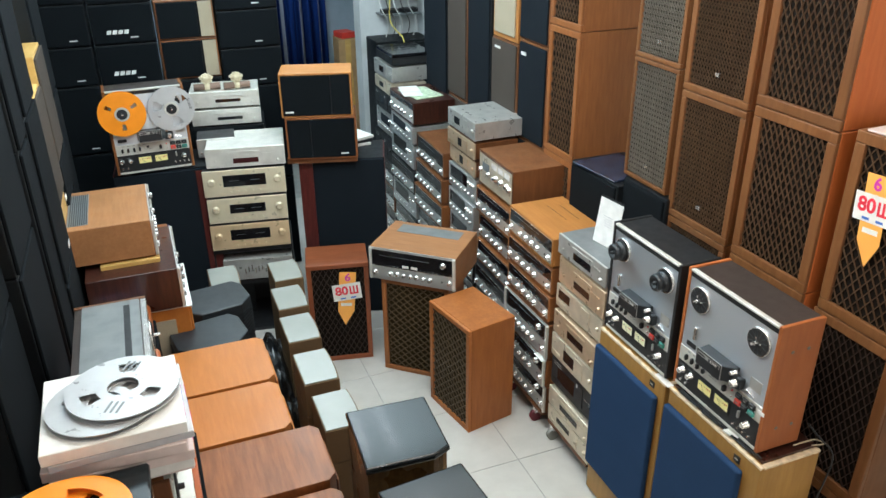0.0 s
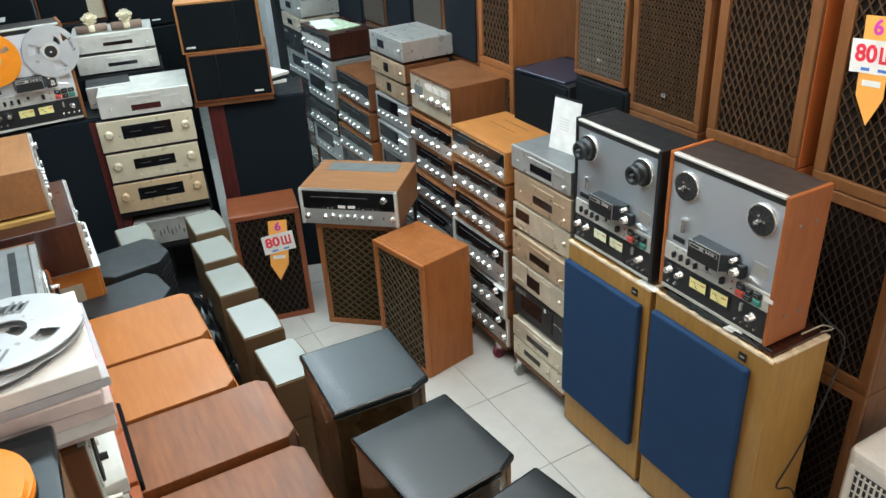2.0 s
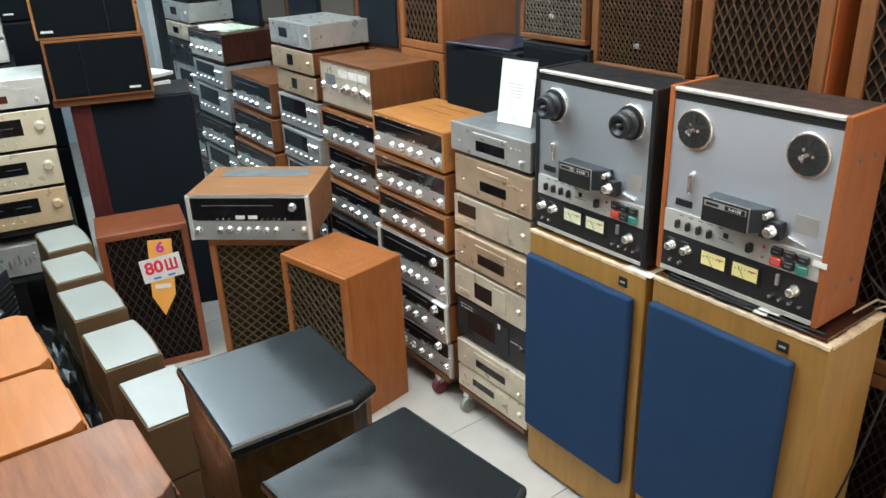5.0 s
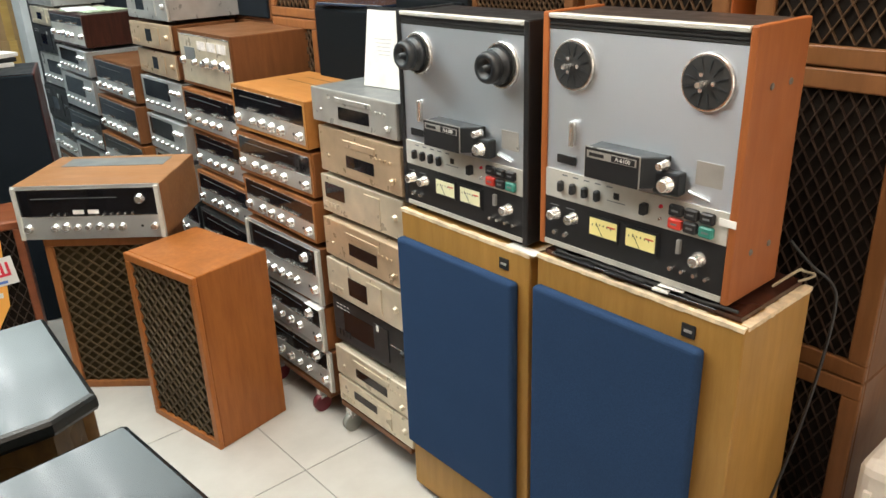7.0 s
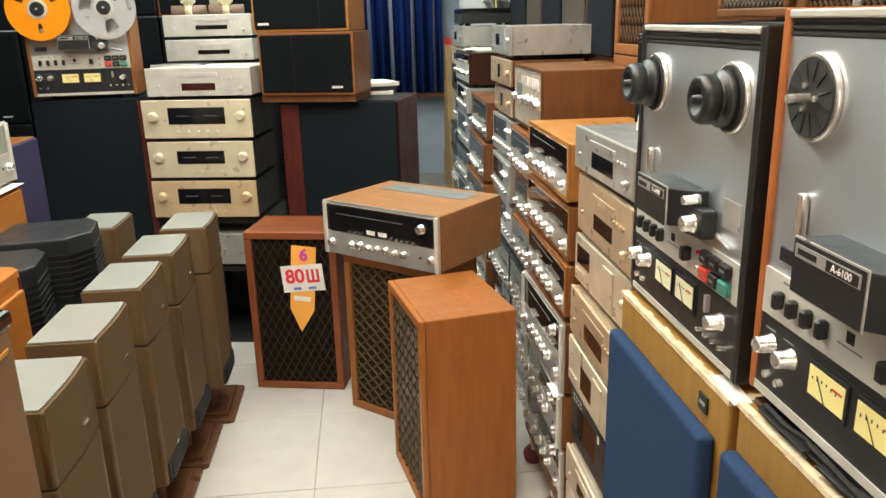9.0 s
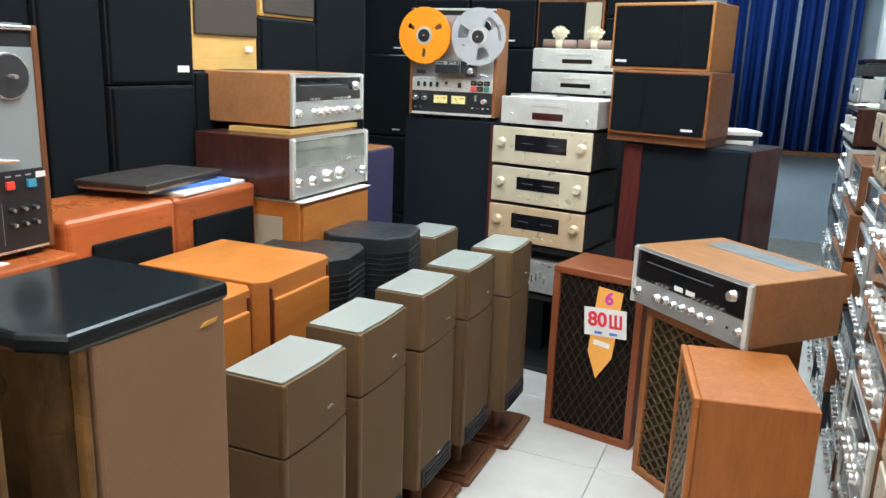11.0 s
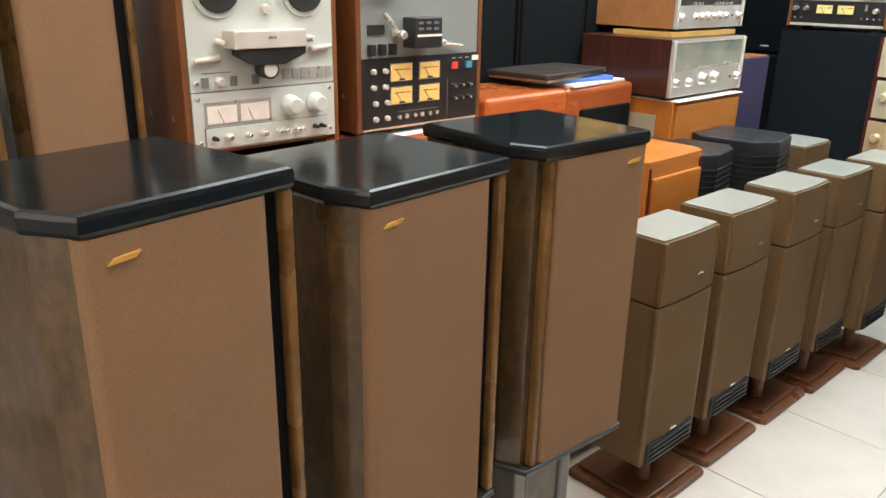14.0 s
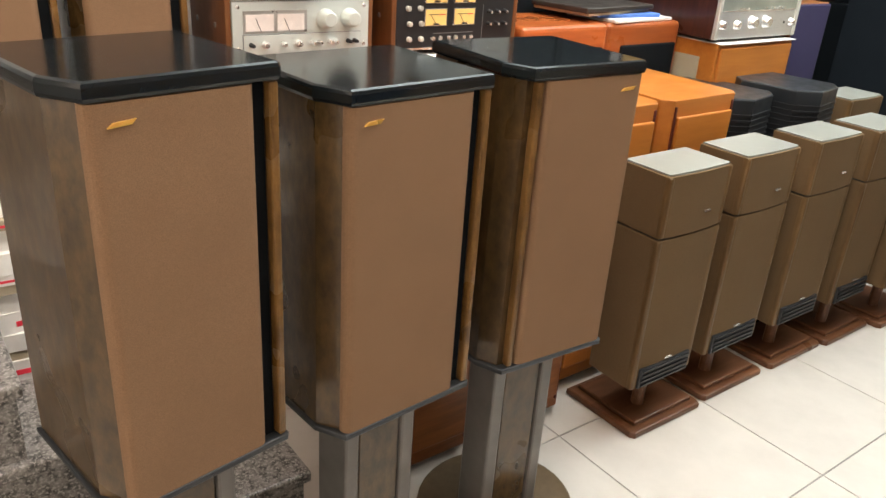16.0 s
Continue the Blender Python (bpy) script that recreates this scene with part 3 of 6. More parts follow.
def deck(m, w, h, d, style, label, side, reels=False, hubs=None):
    """An upright open-reel recorder."""
    t = thing("tape_deck", m, label, "tape recorder", "open-reel tape recorders")
    f = 0.016
    st = 0.016
    bm = bmesh.new()
    box(bm, -w / 2 + st, w / 2 - st, 0.008, d, f, h, 0.002)
    part("case", bm, M_TEAK if style == "pale" else M_BLACK if side is M_BLACK else M_BROWNVINYL, t)
    for s in (-1, 1):
        bm = bmesh.new()
        a, b = sorted((s * w / 2, s * (w / 2 - st + 0.0005)))
        box(bm, a, b, -0.006, d + 0.002, f - 0.004, h + 0.004, 0.003, 2)
        side_ob = part("side_panel", bm, side, t)
        for zz in (0.2 * h, 0.8 * h):
            for yy in (0.06, d - 0.05):
                bm = bmesh.new()
                rod(bm, (s * w / 2, yy, zz), (s * (w / 2 + 0.002), yy, zz), 0.007, 0.006, 10)
                part("screw", bm, M_STANDGREY, side_ob)
    iw = w / 2 - st
    plate = M_ALUV if style != "pale" else M_AKAI
    if style == "silver":
        zt, zs, zb = h - 0.03, 0.195, 0.131
        part("vent_strip", boxes((-iw, iw, 0.0, 0.0079, zt, h - 0.008)), M_BLACK, t, "black ribbed vent strip")
        for k in range(3):
            part("rib", boxes((-iw, iw, -0.003, 0.0, zt + 0.002 + k * 0.0075, zt + 0.006 + k * 0.0075)), M_RUBBER, t)
        bm = bmesh.new()
        box(bm, -iw, iw, -0.008, 0.012, h - 0.008, h + 0.002, 0.002)
        part("top_trim", bm, M_WHITEMETAL, t, "bright metal top trim")
        part("deck_plate", boxes((-iw, iw, -0.002, 0.0079, zs, zt)), plate, t, "brushed aluminium reel plate")
        part("switch_panel", boxes((-iw, iw, -0.005, 0.0079, zb, zs)), M_WHITEMETAL, t)
        part("meter_panel", boxes((-iw, iw, -0.004, 0.0079, f + 0.012, zb)), M_BLACK, t, "black meter and level panel")
        part("bottom_trim", boxes((-iw, iw, -0.006, 0.0079, f, f + 0.012)), M_WHITEMETAL, t)
        zr = h - 0.098
        for s in (-1, 1):
            x = s * w * 0.32
            bm = bmesh.new()
            rod(bm, (x, -0.002, zr), (x, -0.010, zr), 0.053, 0.051, 36)
            tt = part("turntable", bm, M_CHROME, t, smooth=True)
            bm = bmesh.new()
            rod(bm, (x, -0.0095, zr), (x, -0.0125, zr), 0.048, 0.047, 36)
            mat_ob = part("mat", bm, M_RUBBER, tt, "black rubber mat", smooth=True)
            bm = bmesh.new()
            rod(bm, (x, -0.012, zr), (x, -0.04, zr), 0.006, 0.005, 10)
            part("spindle", bm, M_CHROME, tt)
            bm = bmesh.new()
            for k in range(12):
                a = 2 * math.pi * (k + 0.5) / 12
                u, v = Vector((math.cos(a), 0, math.sin(a))), Vector((-math.sin(a), 0, math.cos(a))) * 0.0011
                c = Vector((x, -0.0126, zr))
                q = [c + u * 0.02 + v, c + u * 0.02 - v, c + u * 0.043 - v, c + u * 0.043 + v]
                lo, hi = [bm.verts.new(e) for e in q], [bm.verts.new(e + Vector((0, -0.0012, 0))) for e in q]
                bm.faces.new(hi)
                for i in range(4):
                    bm.faces.new((lo[i], lo[(i + 1) % 4], hi[(i + 1) % 4], hi[i]))
            part("mat_ribs", bm, M_SATIN, mat_ob, "raised radial ribs")
            for k in range(3):
                a = 2 * math.pi * k / 3
                bm = bmesh.new()
                rod(bm, (x + 0.016 * math.cos(a), -0.012, zr + 0.016 * math.sin(a)), (x + 0.016 * math.cos(a), -0.016, zr + 0.016 * math.sin(a)), 0.004, 0.004, 8)
                part("pin", bm, M_CHROME, tt)
            if hubs and s in hubs:
                bm = bmesh.new()
                lathe(bm, x, zr, [(-0.012, 0.041), (-0.026, 0.041), (-0.028, 0.031), (-0.034, 0.029), (-0.036, 0.036), (-0.05, 0.036), (-0.058, 0.033), (-0.06, 0.029), (-0.059, 0.021), (-0.044, 0.019), (-0.043, 0.008), (-0.066, 0.006)])
                part("hub_adapter", bm, M_SATIN, tt, "black reel hub adapter", smooth=True)
        # head cover
        bm = bmesh.new()
        prism(bm, [(-0.072, -0.055), (0.058, -0.055), (0.09, -0.022), (0.09, -0.002), (-0.076, -0.002)], zs + 0.022, zs + 0.084, 0.003)
        hc = part("head_cover", bm, M_SATIN, t, "dark housing over the heads")
        bm = bmesh.new()
        box(bm, -0.073, 0.059, -0.0575, -0.0552, zs + 0.02, zs + 0.086)
        part("cover_rim", bm, M_SILVER, hc, "thin bright rim")
        part("cover_front", boxes((-0.071, 0.057, -0.059, -0.0576, zs + 0.022, zs + 0.084)), M_BLACK, hc, "black front of the head cover")
        part("name_strip", boxes((-0.066, 0.052, -0.0602, -0.0591, zs + 0.064, zs + 0.079)), M_SILVER, hc)
        part("name_field", boxes((-0.006, 0.049, -0.0608, -0.0603, zs + 0.0655, zs + 0.0775)), M_BLACK, hc)
        writing("A-6100", 0.012, M_PAPER, hc, pose(0.0215, -0.0614, zs + 0.0715, 90, 0, 0))
        part("logo_bar", boxes((-0.06, -0.024, -0.0608, -0.0603, zs + 0.068, zs + 0.075)), M_BLACK, hc)
        bm = bmesh.new()
        prism(bm, [(0.075, -0.034), (0.125, -0.026), (0.125, -0.002), (0.075, -0.002)], zs + 0.012, zs + 0.06, 0.006)
        part("roller_bracket", bm, M_SATIN, t)
        knob(t, 0.103, zs + 0.036, 0.016, 0.022, M_CHROME, -0.028)
        knob(t, 0.09, zs + 0.07, 0.010, 0.026, M_CHROME, -0.018)
        bm = bmesh.new()
        box(bm, -0.156, -0.14, -0.014, -0.002, zs + 0.058, zs + 0.115, 0.005, 2)
        part("tension_arm", bm, M_CHROME, t, "bright tension arm")
        part("counter", boxes((-0.19, -0.14, -0.006, 0, zs + 0.018, zs + 0.036)), M_BLACK, t, "black tape counter")
        bm = bmesh.new()
        rod(bm, (0.135, -0.005, zs + 0.024), (0.18, -0.006, zs + 0.014), 0.004, 0.002, 6)
        part("lever", bm, M_CHROME, t)
        part("label_plate", boxes((0.145, 0.2, -0.003, 0, zs + 0.04, zs + 0.085)), M_SILVER, t)
        zc = (zs + zb) / 2
        for k in range(4):
            x = -0.174 + k * 0.033
            bm = bmesh.new()
            box(bm, x - 0.006, x + 0.006, -0.019, -0.004, zc - 0.013, zc + 0.011, 0.003)
            part("lever_switch", bm, M_BLACK, t)
        bm = bmesh.new()
        box(bm, 0.036, 0.051, -0.022, -0.004, zc - 0.012, zc + 0.012, 0.003)
        part("lever_switch", bm, M_BLACK, t)
        part("logo", boxes((-0.036, -0.022, -0.006, -0.004, zc, zc + 0.014)), M_BLACK, t)
        part("panel_print", boxes((-0.052, -0.006, -0.0056, -0.0048, zc - 0.007, zc - 0.005)), M_GREYLID, t)
        for k in range(2):
            knob(t, 0.078, zc + 0.012 - 0.026 * k, 0.004, 0.006, M_RED if k == 0 else M_CHROME, -0.004, "lamp")
        for k in range(5):
            part("print_mark", boxes((-0.175 + k * 0.03, -0.16 + k * 0.03, -0.0055, -0.0045, zs - 0.01, zs - 0.007)), M_GREYLID, t)
        for r2 in range(2):
            for k in range(3):
                x, z = 0.1 + k * 0.0335, zc + 0.0125 - r2 * 0.027
                mt = (M_BLACK, M_BLACK, M_BLACK) if r2 == 0 else (M_REDB, M_BLACK, M_GREENB)
                bm = bmesh.new()
                box(bm, x, x + 0.03, -0.016, -0.004, z - 0.010, z + 0.012, 0.003)
                bt = part("button", bm, mt[k], t)
                part("print_mark", boxes((x + 0.008, x + 0.022, -0.0166, -0.0158, z - 0.001, z + 0.003)), M_GREYLID, bt)
        zq = 0.09
        part("meter_frame", boxes((-0.1, 0.082, -0.0055, -0.003, zq - 0.028, zq + 0.03)), M_BLACK, t)
        for k in range(2):
            x = -0.095 + k * 0.094
            mt = part("level_meter", boxes((x, x + 0.078, -0.008, -0.005, zq - 0.024, zq + 0.026)), M_BLACK, t)
            part("meter_face", boxes((x + 0.003, x + 0.074, -0.0088, -0.0079, zq - 0.017, zq + 0.021)), M_METERPALE if side is M_BLACK else M_METERY, mt, "lit pale yellow meter face")
            part("red_arc", boxes((x + 0.05, x + 0.07, -0.0092, -0.0089, zq + 0.008, zq + 0.011)), M_REDB, mt)
            for q in range(6):
                part("scale_mark", boxes((x + 0.01 + q * 0.0095, x + 0.012 + q * 0.0095, -0.0092, -0.0089, zq + 0.004 + 0.0012 * min(q, 5 - q), zq + 0.008 + 0.0012 * min(q, 5 - q))), M_BLACK, mt)
            bm = bmesh.new()
            rod(bm, (x + 0.04, -0.0095, zq - 0.018), (x + 0.02, -0.0095, zq + 0.012), 0.0007, 0.0007, 4)
            part("needle", bm, M_BLACK, mt)
        for k in range(2):
            knob(t, -0.19 + k * 0.05, zq + 0.004, 0.0145, 0.028)
            part("scale_ring", boxes((-0.207 + k * 0.045, -0.183 + k * 0.045, -0.0048, -0.004, zq + 0.022, zq + 0.024)), M_GREYLID, t)
        knob(t, 0.17, zq + 0.0, 0.015, 0.03)
        part("fader", boxes((0.122, 0.13, -0.012, -0.003, zq, zq + 0.028)), M_SILVER, t)
        for k in range(4):
            bm = bmesh.new()
            rod(bm, (0.115 + k * 0.026, -0.004, zq - 0.035), (0.115 + k * 0.026, -0.018, zq - 0.033), 0.004, 0.004, 8)
            part("toggle", bm, M_CHROME, t)
        for k in range(2):
            bm = bmesh.new()
            rod(bm, (-0.19 + k * 0.03, -0.004, zq - 0.04), (-0.19 + k * 0.03, -0.012, zq - 0.04), 0.006, 0.005, 10)
            part("socket", bm, M_CHROME, t)
    elif style == "quad":
        zt, zb = h - 0.045, 0.207
        part("vent_strip", boxes((-iw, iw, 0.0, 0.0079, zt, h - 0.008)), M_BLACK, t)
        bm = bmesh.new()
        box(bm, -iw, iw, -0.008, 0.012, h - 0.008, h + 0.002, 0.002)
        part("top_trim", bm, M_CHROME, t, "bright metal top trim")
        part("deck_plate", boxes((-iw, iw, -0.002, 0.0079, zb, zt)), M_GREYPLATE, t, "grey brushed reel plate")
        part("meter_panel", boxes((-iw, iw, -0.005, 0.0079, f + 0.006, zb)), M_BLACK, t, "black meter and level panel")
        part("bottom_trim", boxes((-iw, iw, -0.006, 0.0079, f, f + 0.006)), M_CHROME, t)
        zr = h - 0.11
        for s in (-1, 1):
            x = s * w * 0.31
            bm = bmesh.new()
            rod(bm, (x, -0.002, zr), (x, -0.010, zr), 0.054, 0.052, 32)
            tt = part("turntable", bm, M_CHROME, t, smooth=True)
            bm = bmesh.new()
            rod(bm, (x, -0.0095, zr), (x, -0.0125, zr), 0.049, 0.048, 32)
            part("mat", bm, M_RUBBER, tt, smooth=True)
            bm = bmesh.new()
            rod(bm, (x, -0.012, zr), (x, -0.035, zr), 0.006, 0.005, 10)
            part("spindle", bm, M_CHROME, tt)
            if s == -1:
                bm = bmesh.new()
                lathe(bm, x, zr, [(-0.012, 0.046), (-0.04, 0.046), (-0.046, 0.041), (-0.05, 0.036), (-0.052, 0.026), (-0.05, 0.02), (-0.032, 0.018), (-0.031, 0.007), (-0.056, 0.005)])
                part("hub_adapter", bm, M_HUB, tt, "dull brown reel hub adapter", smooth=True)
        bm = bmesh.new()
        box(bm, -0.072, 0.022, -0.06, -0.002, zb + 0.025, zb + 0.104, 0.003)
        hc = part("head_cover", bm, M_BLACK, t)
        part("cover_rim", boxes((-0.068, 0.018, -0.0615, -0.0602, zb + 0.055, zb + 0.061)), M_PAPER, hc)
        for k in range(6):
            part("mark", boxes((-0.064 + (k % 3) * 0.027, -0.047 + (k % 3) * 0.027, -0.0612, -0.0602, zb + 0.072 + (k // 3) * 0.015, zb + 0.079 + (k // 3) * 0.015)), M_GREYLID, hc)
        knob(t, -0.098, zb + 0.06, 0.015, 0.045)
        knob(t, 0.05, zb + 0.035, 0.012, 0.04)
        bm = bmesh.new()
        rod(bm, (-0.1, -0.014, zb + 0.075), (-0.145, -0.014, zb + 0.115), 0.006, 0.007, 8)
        part("tension_arm", bm, M_CHROME, t)
        bm = bmesh.new()
        rod(bm, (0.07, -0.014, zb + 0.03), (0.14, -0.014, zb + 0.022), 0.006, 0.004, 8)
        part("tension_arm", bm, M_CHROME, t)
        part("counter", boxes((-0.19, -0.135, -0.006, 0, zb + 0.06, zb + 0.085)), M_BLACK, t)
        for k in range(3):
            part("lever_switch", boxes((-0.19 + k * 0.035, -0.172 + k * 0.035, -0.016, 0, zb + 0.008, zb + 0.036)), M_BLACK, t)
        zq = zb / 2 + 0.005
        for r2 in range(2):
            for k in range(2):
                x, z = -0.118 + k * 0.102, zb - 0.067 - r2 * 0.062
                mt = part("level_meter", boxes((x, x + 0.078, -0.008, 0, z + 0.003, z + 0.051)), M_CHROME, t)
                part("meter_face", boxes((x + 0.003, x + 0.075, -0.0088, -0.0079, z + 0.0055, z + 0.0485)), M_METER, mt, "lit yellow meter face")
                bm = bmesh.new()
                part("red_arc", boxes((x + 0.05, x + 0.07, -0.0091, -0.0089, z + 0.033, z + 0.036)), M_REDB, mt)
                part("scale_arc", boxes((x + 0.012, x + 0.048, -0.0091, -0.0089, z + 0.034, z + 0.036)), M_BLACK, mt)
                part("pivot", boxes((x + 0.03, x + 0.05, -0.0091, -0.0089, z + 0.006, z + 0.011)), M_BLACK, mt)
                rod(bm, (x + 0.04, -0.0092, z + 0.008), (x + 0.02, -0.0092, z + 0.034), 0.0008, 0.0008, 4)
                part("needle", bm, M_BLACK, mt)
        for r2 in range(4):
            for k in range(2):
                knob(t, -0.175 + k * 0.04 + (r2 // 2) * 0.006, zb - 0.034 - r2 * 0.042, 0.009, 0.016, M_WHITEMETAL)
        for k in range(6):
            bm = bmesh.new()
            rod(bm, (-0.085 + k * 0.026 + (k // 2) * 0.004, -0.004, f + 0.03), (-0.085 + k * 0.026 + (k // 2) * 0.004, -0.01, f + 0.03), 0.007, 0.006, 12)
            part("socket", bm, M_CHROME, t)
        part("button", boxes((0.108, 0.128, -0.012, -0.003, zb - 0.042, zb - 0.024)), M_REDB, t)
        part("button", boxes((0.163, 0.185, -0.012, -0.003, zb - 0.042, zb - 0.024)), M_BLUEB, t)
        part("paper_tab", boxes((iw - 0.022, iw + 0.004, -0.0065, -0.0052, zb - 0.022, zb - 0.008)), M_PAPER, t, "small white paper tab")
        for k in range(3):
            part("print_mark", boxes((0.11 + k * 0.026, 0.124 + k * 0.026, -0.0056, -0.0048, zb - 0.014, zb - 0.011)), M_GREYPAPER, t)
        part("print_mark", boxes((-0.085, 0.06, -0.0056, -0.0048, f + 0.043, f + 0.045)), M_GREYLID, t)
        part("print_mark", boxes((0.093, 0.0945, -0.0056, -0.0048, f + 0.02, f + 0.12)), M_GREYLID, t)
        for k in range(6):
            knob(t, 0.115 + (k % 3) * 0.03, zb - 0.09 - (k // 3) * 0.035, 0.007, 0.02, M_BLACK)
            bm = bmesh.new()
            rod(bm, (0.115 + (k % 3) * 0.03, -0.02, zb - 0.09 - (k // 3) * 0.035), (0.115 + (k % 3) * 0.03, -0.023, zb - 0.09 - (k // 3) * 0.035), 0.004, 0.004, 8)
            part("knob_cap", bm, M_CHROME, t)
    else:
        zb = 0.158
        part("deck_plate", boxes((-iw, iw, -0.008, 0.0079, zb + 0.003, h - 0.002)), plate, t, "pale silver reel plate")
        part("control_plate", boxes((-iw, iw, -0.010, 0.0079, f + 0.012, zb)), plate, t, "pale silver control plate")
        zr = h - 0.099
        for s in (-1, 1):
            x = s * w * 0.27
            bm = bmesh.new()
            rod(bm, (x, -0.008, zr), (x, -0.013, zr), 0.062, 0.06, 36)
            tt = part("turntable", bm, M_AKAI, t, smooth=True)
            bm = bmesh.new()
            rod(bm, (x, -0.0125, zr), (x, -0.018, zr), 0.05, 0.049, 36)
            part("mat", bm, M_RUBBER, tt, "black rubber mat", smooth=True)
            bm = bmesh.new()
            rod(bm, (x, -0.018, zr), (x, -0.035, zr), 0.009, 0.008, 12)
            part("spindle", bm, M_BLACK, tt)
        bm = bmesh.new()
        prism(bm, [(-0.1, -0.055), (0.085, -0.055), (0.09, -0.009), (-0.105, -0.009)], zb + 0.095, zb + 0.135, 0.003)
        hc = part("head_cover", bm, M_WHITEMETAL, t)
        bm = bmesh.new()
        vs = [(-0.085, 0.0952), (0.085, 0.0952), (0.085, 0.08), (0.03, 0.058), (-0.045, 0.058), (-0.085, 0.08)]
        lo = [bm.verts.new((x, -0.01, zb + z)) for x, z in vs]
        hi = [bm.verts.new((x, -0.05, zb + z)) for x, z in vs]
        bm.faces.new(hi)
        bm.faces.new(lo)
        for i in range(6):
            bm.faces.new((lo[i], lo[(i + 1) % 6], hi[(i + 1) % 6], hi[i]))
        part("head_guard", bm, M_BLACK, hc, "black head guard")
        bm = bmesh.new()
        rod(bm, (-0.008, -0.01, zb + 0.047), (-0.008, -0.045, zb + 0.047), 0.022, 0.022, 20)
        pr = part("pinch_roller", bm, M_BLACK, t, smooth=True)
        bm = bmesh.new()
        rod(bm, (-0.008, -0.045, zb + 0.047), (-0.008, -0.047, zb + 0.047), 0.018, 0.017, 20)
        part("roller_cap", bm, M_WHITEMETAL, pr)
        for s in (-1, 1):
            bm = bmesh.new()
            rod(bm, (s * 0.12, -0.016, zb + 0.075 + 0.008 * (s > 0)), (s * 0.18, -0.016, zb + 0.07 + 0.02 * (s > 0)), 0.009, 0.005, 8)
            part("tension_arm", bm, M_WHITEMETAL, t, smooth=True)
            knob(t, s * 0.118, zb + 0.11, 0.008, 0.03, M_WHITEMETAL, -0.008, "tape_guide")
        knob(t, 0.005, h - 0.142, 0.013, 0.012, M_WHITEMETAL, -0.008)
        knob(t, -0.118, zb + 0.022, 0.012, 0.014, M_WHITEMETAL, -0.008)
        for k, x in enumerate((-0.155, -0.085, -0.03)):
            part("button", boxes((x - 0.008, x + 0.008, -0.013, -0.008, zb + 0.012, zb + 0.034)), M_GREYLID, t)
        for k in range(6):
            part("button", boxes((0.045 + k * 0.024, 0.063 + k * 0.024, -0.013, -0.008, zb + 0.018, zb + 0.042)), M_SILVER, t)
        part("meter_window", boxes((-0.162, 0.008, -0.0115, -0.009, zb - 0.075, zb - 0.021)), M_SILVER, t, "grey meter surround")
        for k in range(2):
            mt = part("level_meter", boxes((-0.156 + k * 0.083, -0.083 + k * 0.083, -0.0125, -0.011, zb - 0.07, zb - 0.03)), M_METERW, t, "pale level meter")
            bm = bmesh.new()
            rod(bm, (-0.117 + k * 0.075, -0.013, zb - 0.07), (-0.13 + k * 0.075, -0.013, zb - 0.04), 0.0007, 0.0007, 4)
            part("needle", bm, M_BLACK, mt)
        for k in range(2):
            knob(t, 0.06 + k * 0.07, zb - 0.044, 0.025, 0.034, M_AKAI, -0.009)
        part("lower_strip", boxes((-0.165, 0.165, -0.0115, -0.009, f + 0.014, f + 0.064)), M_GREYLID, t)
        part("lower_field", boxes((-0.163, 0.163, -0.014, -0.0112, f + 0.016, f + 0.0625)), M_AKAI, t)
        for k, x in enumerate((-0.145, -0.11, -0.06, -0.02, 0.02, 0.04, 0.07, 0.085, 0.125, 0.145)):
            knob(t, x, f + 0.04, 0.006 if k not in (1, 3) else 0.009, 0.02, M_CHROME if k not in (0, 8, 9) else M_BLACK, -0.013, "switch")
        part("logo_bar", boxes((-0.012, 0.012, -0.0088, -0.0079, h - 0.026, h - 0.019)), M_BLACK, t)
        knob(t, 0.024, h - 0.0225, 0.005, 0.004, M_BLACK, -0.008, "lamp")
        part("print_mark", boxes((-0.15, -0.06, -0.0105, -0.0098, zb - 0.088, zb - 0.086)), M_GREYLID, t)
        part("print_mark", boxes((-0.16, -0.09, -0.0086, -0.0079, zb + 0.042, zb + 0.044)), M_GREYLID, t)
        for sx in (-1, 1):
            for zz in (f + 0.03, zb - 0.012, zb + 0.022, h - 0.02):
                knob(t, sx * (iw - 0.014), zz, 0.006, 0.003, M_CHROME, -0.009, "screw")
        writing("AKAI", 0.009, M_BLACK, hc, pose(-0.005, -0.0556, zb + 0.118, 90, 0, 0))
    for s in (-1, 1):
        for fy in (0.03, d - 0.04):
            part("foot", boxes((s * (w / 2 - 0.05) - 0.02, s * (w / 2 - 0.05) + 0.02, fy - 0.02, fy + 0.02, 0, f + 0.001)), M_RUBBER, t)
    if reels:
        zr = h - 0.128
        reel(t, -0.138, zr, -0.03, M_REELO, rot=math.radians(-90), label="bright orange tape reel")
        b = reel(t, 0.138, zr, -0.03, M_REELW, rot=math.radians(50), label="white metal tape reel")
        writing("Scotch", 0.026, M_BLACK, b, pose(0.138 + 0.105, -0.0446, zr + 0.02, 90, 80, 0))
    return t


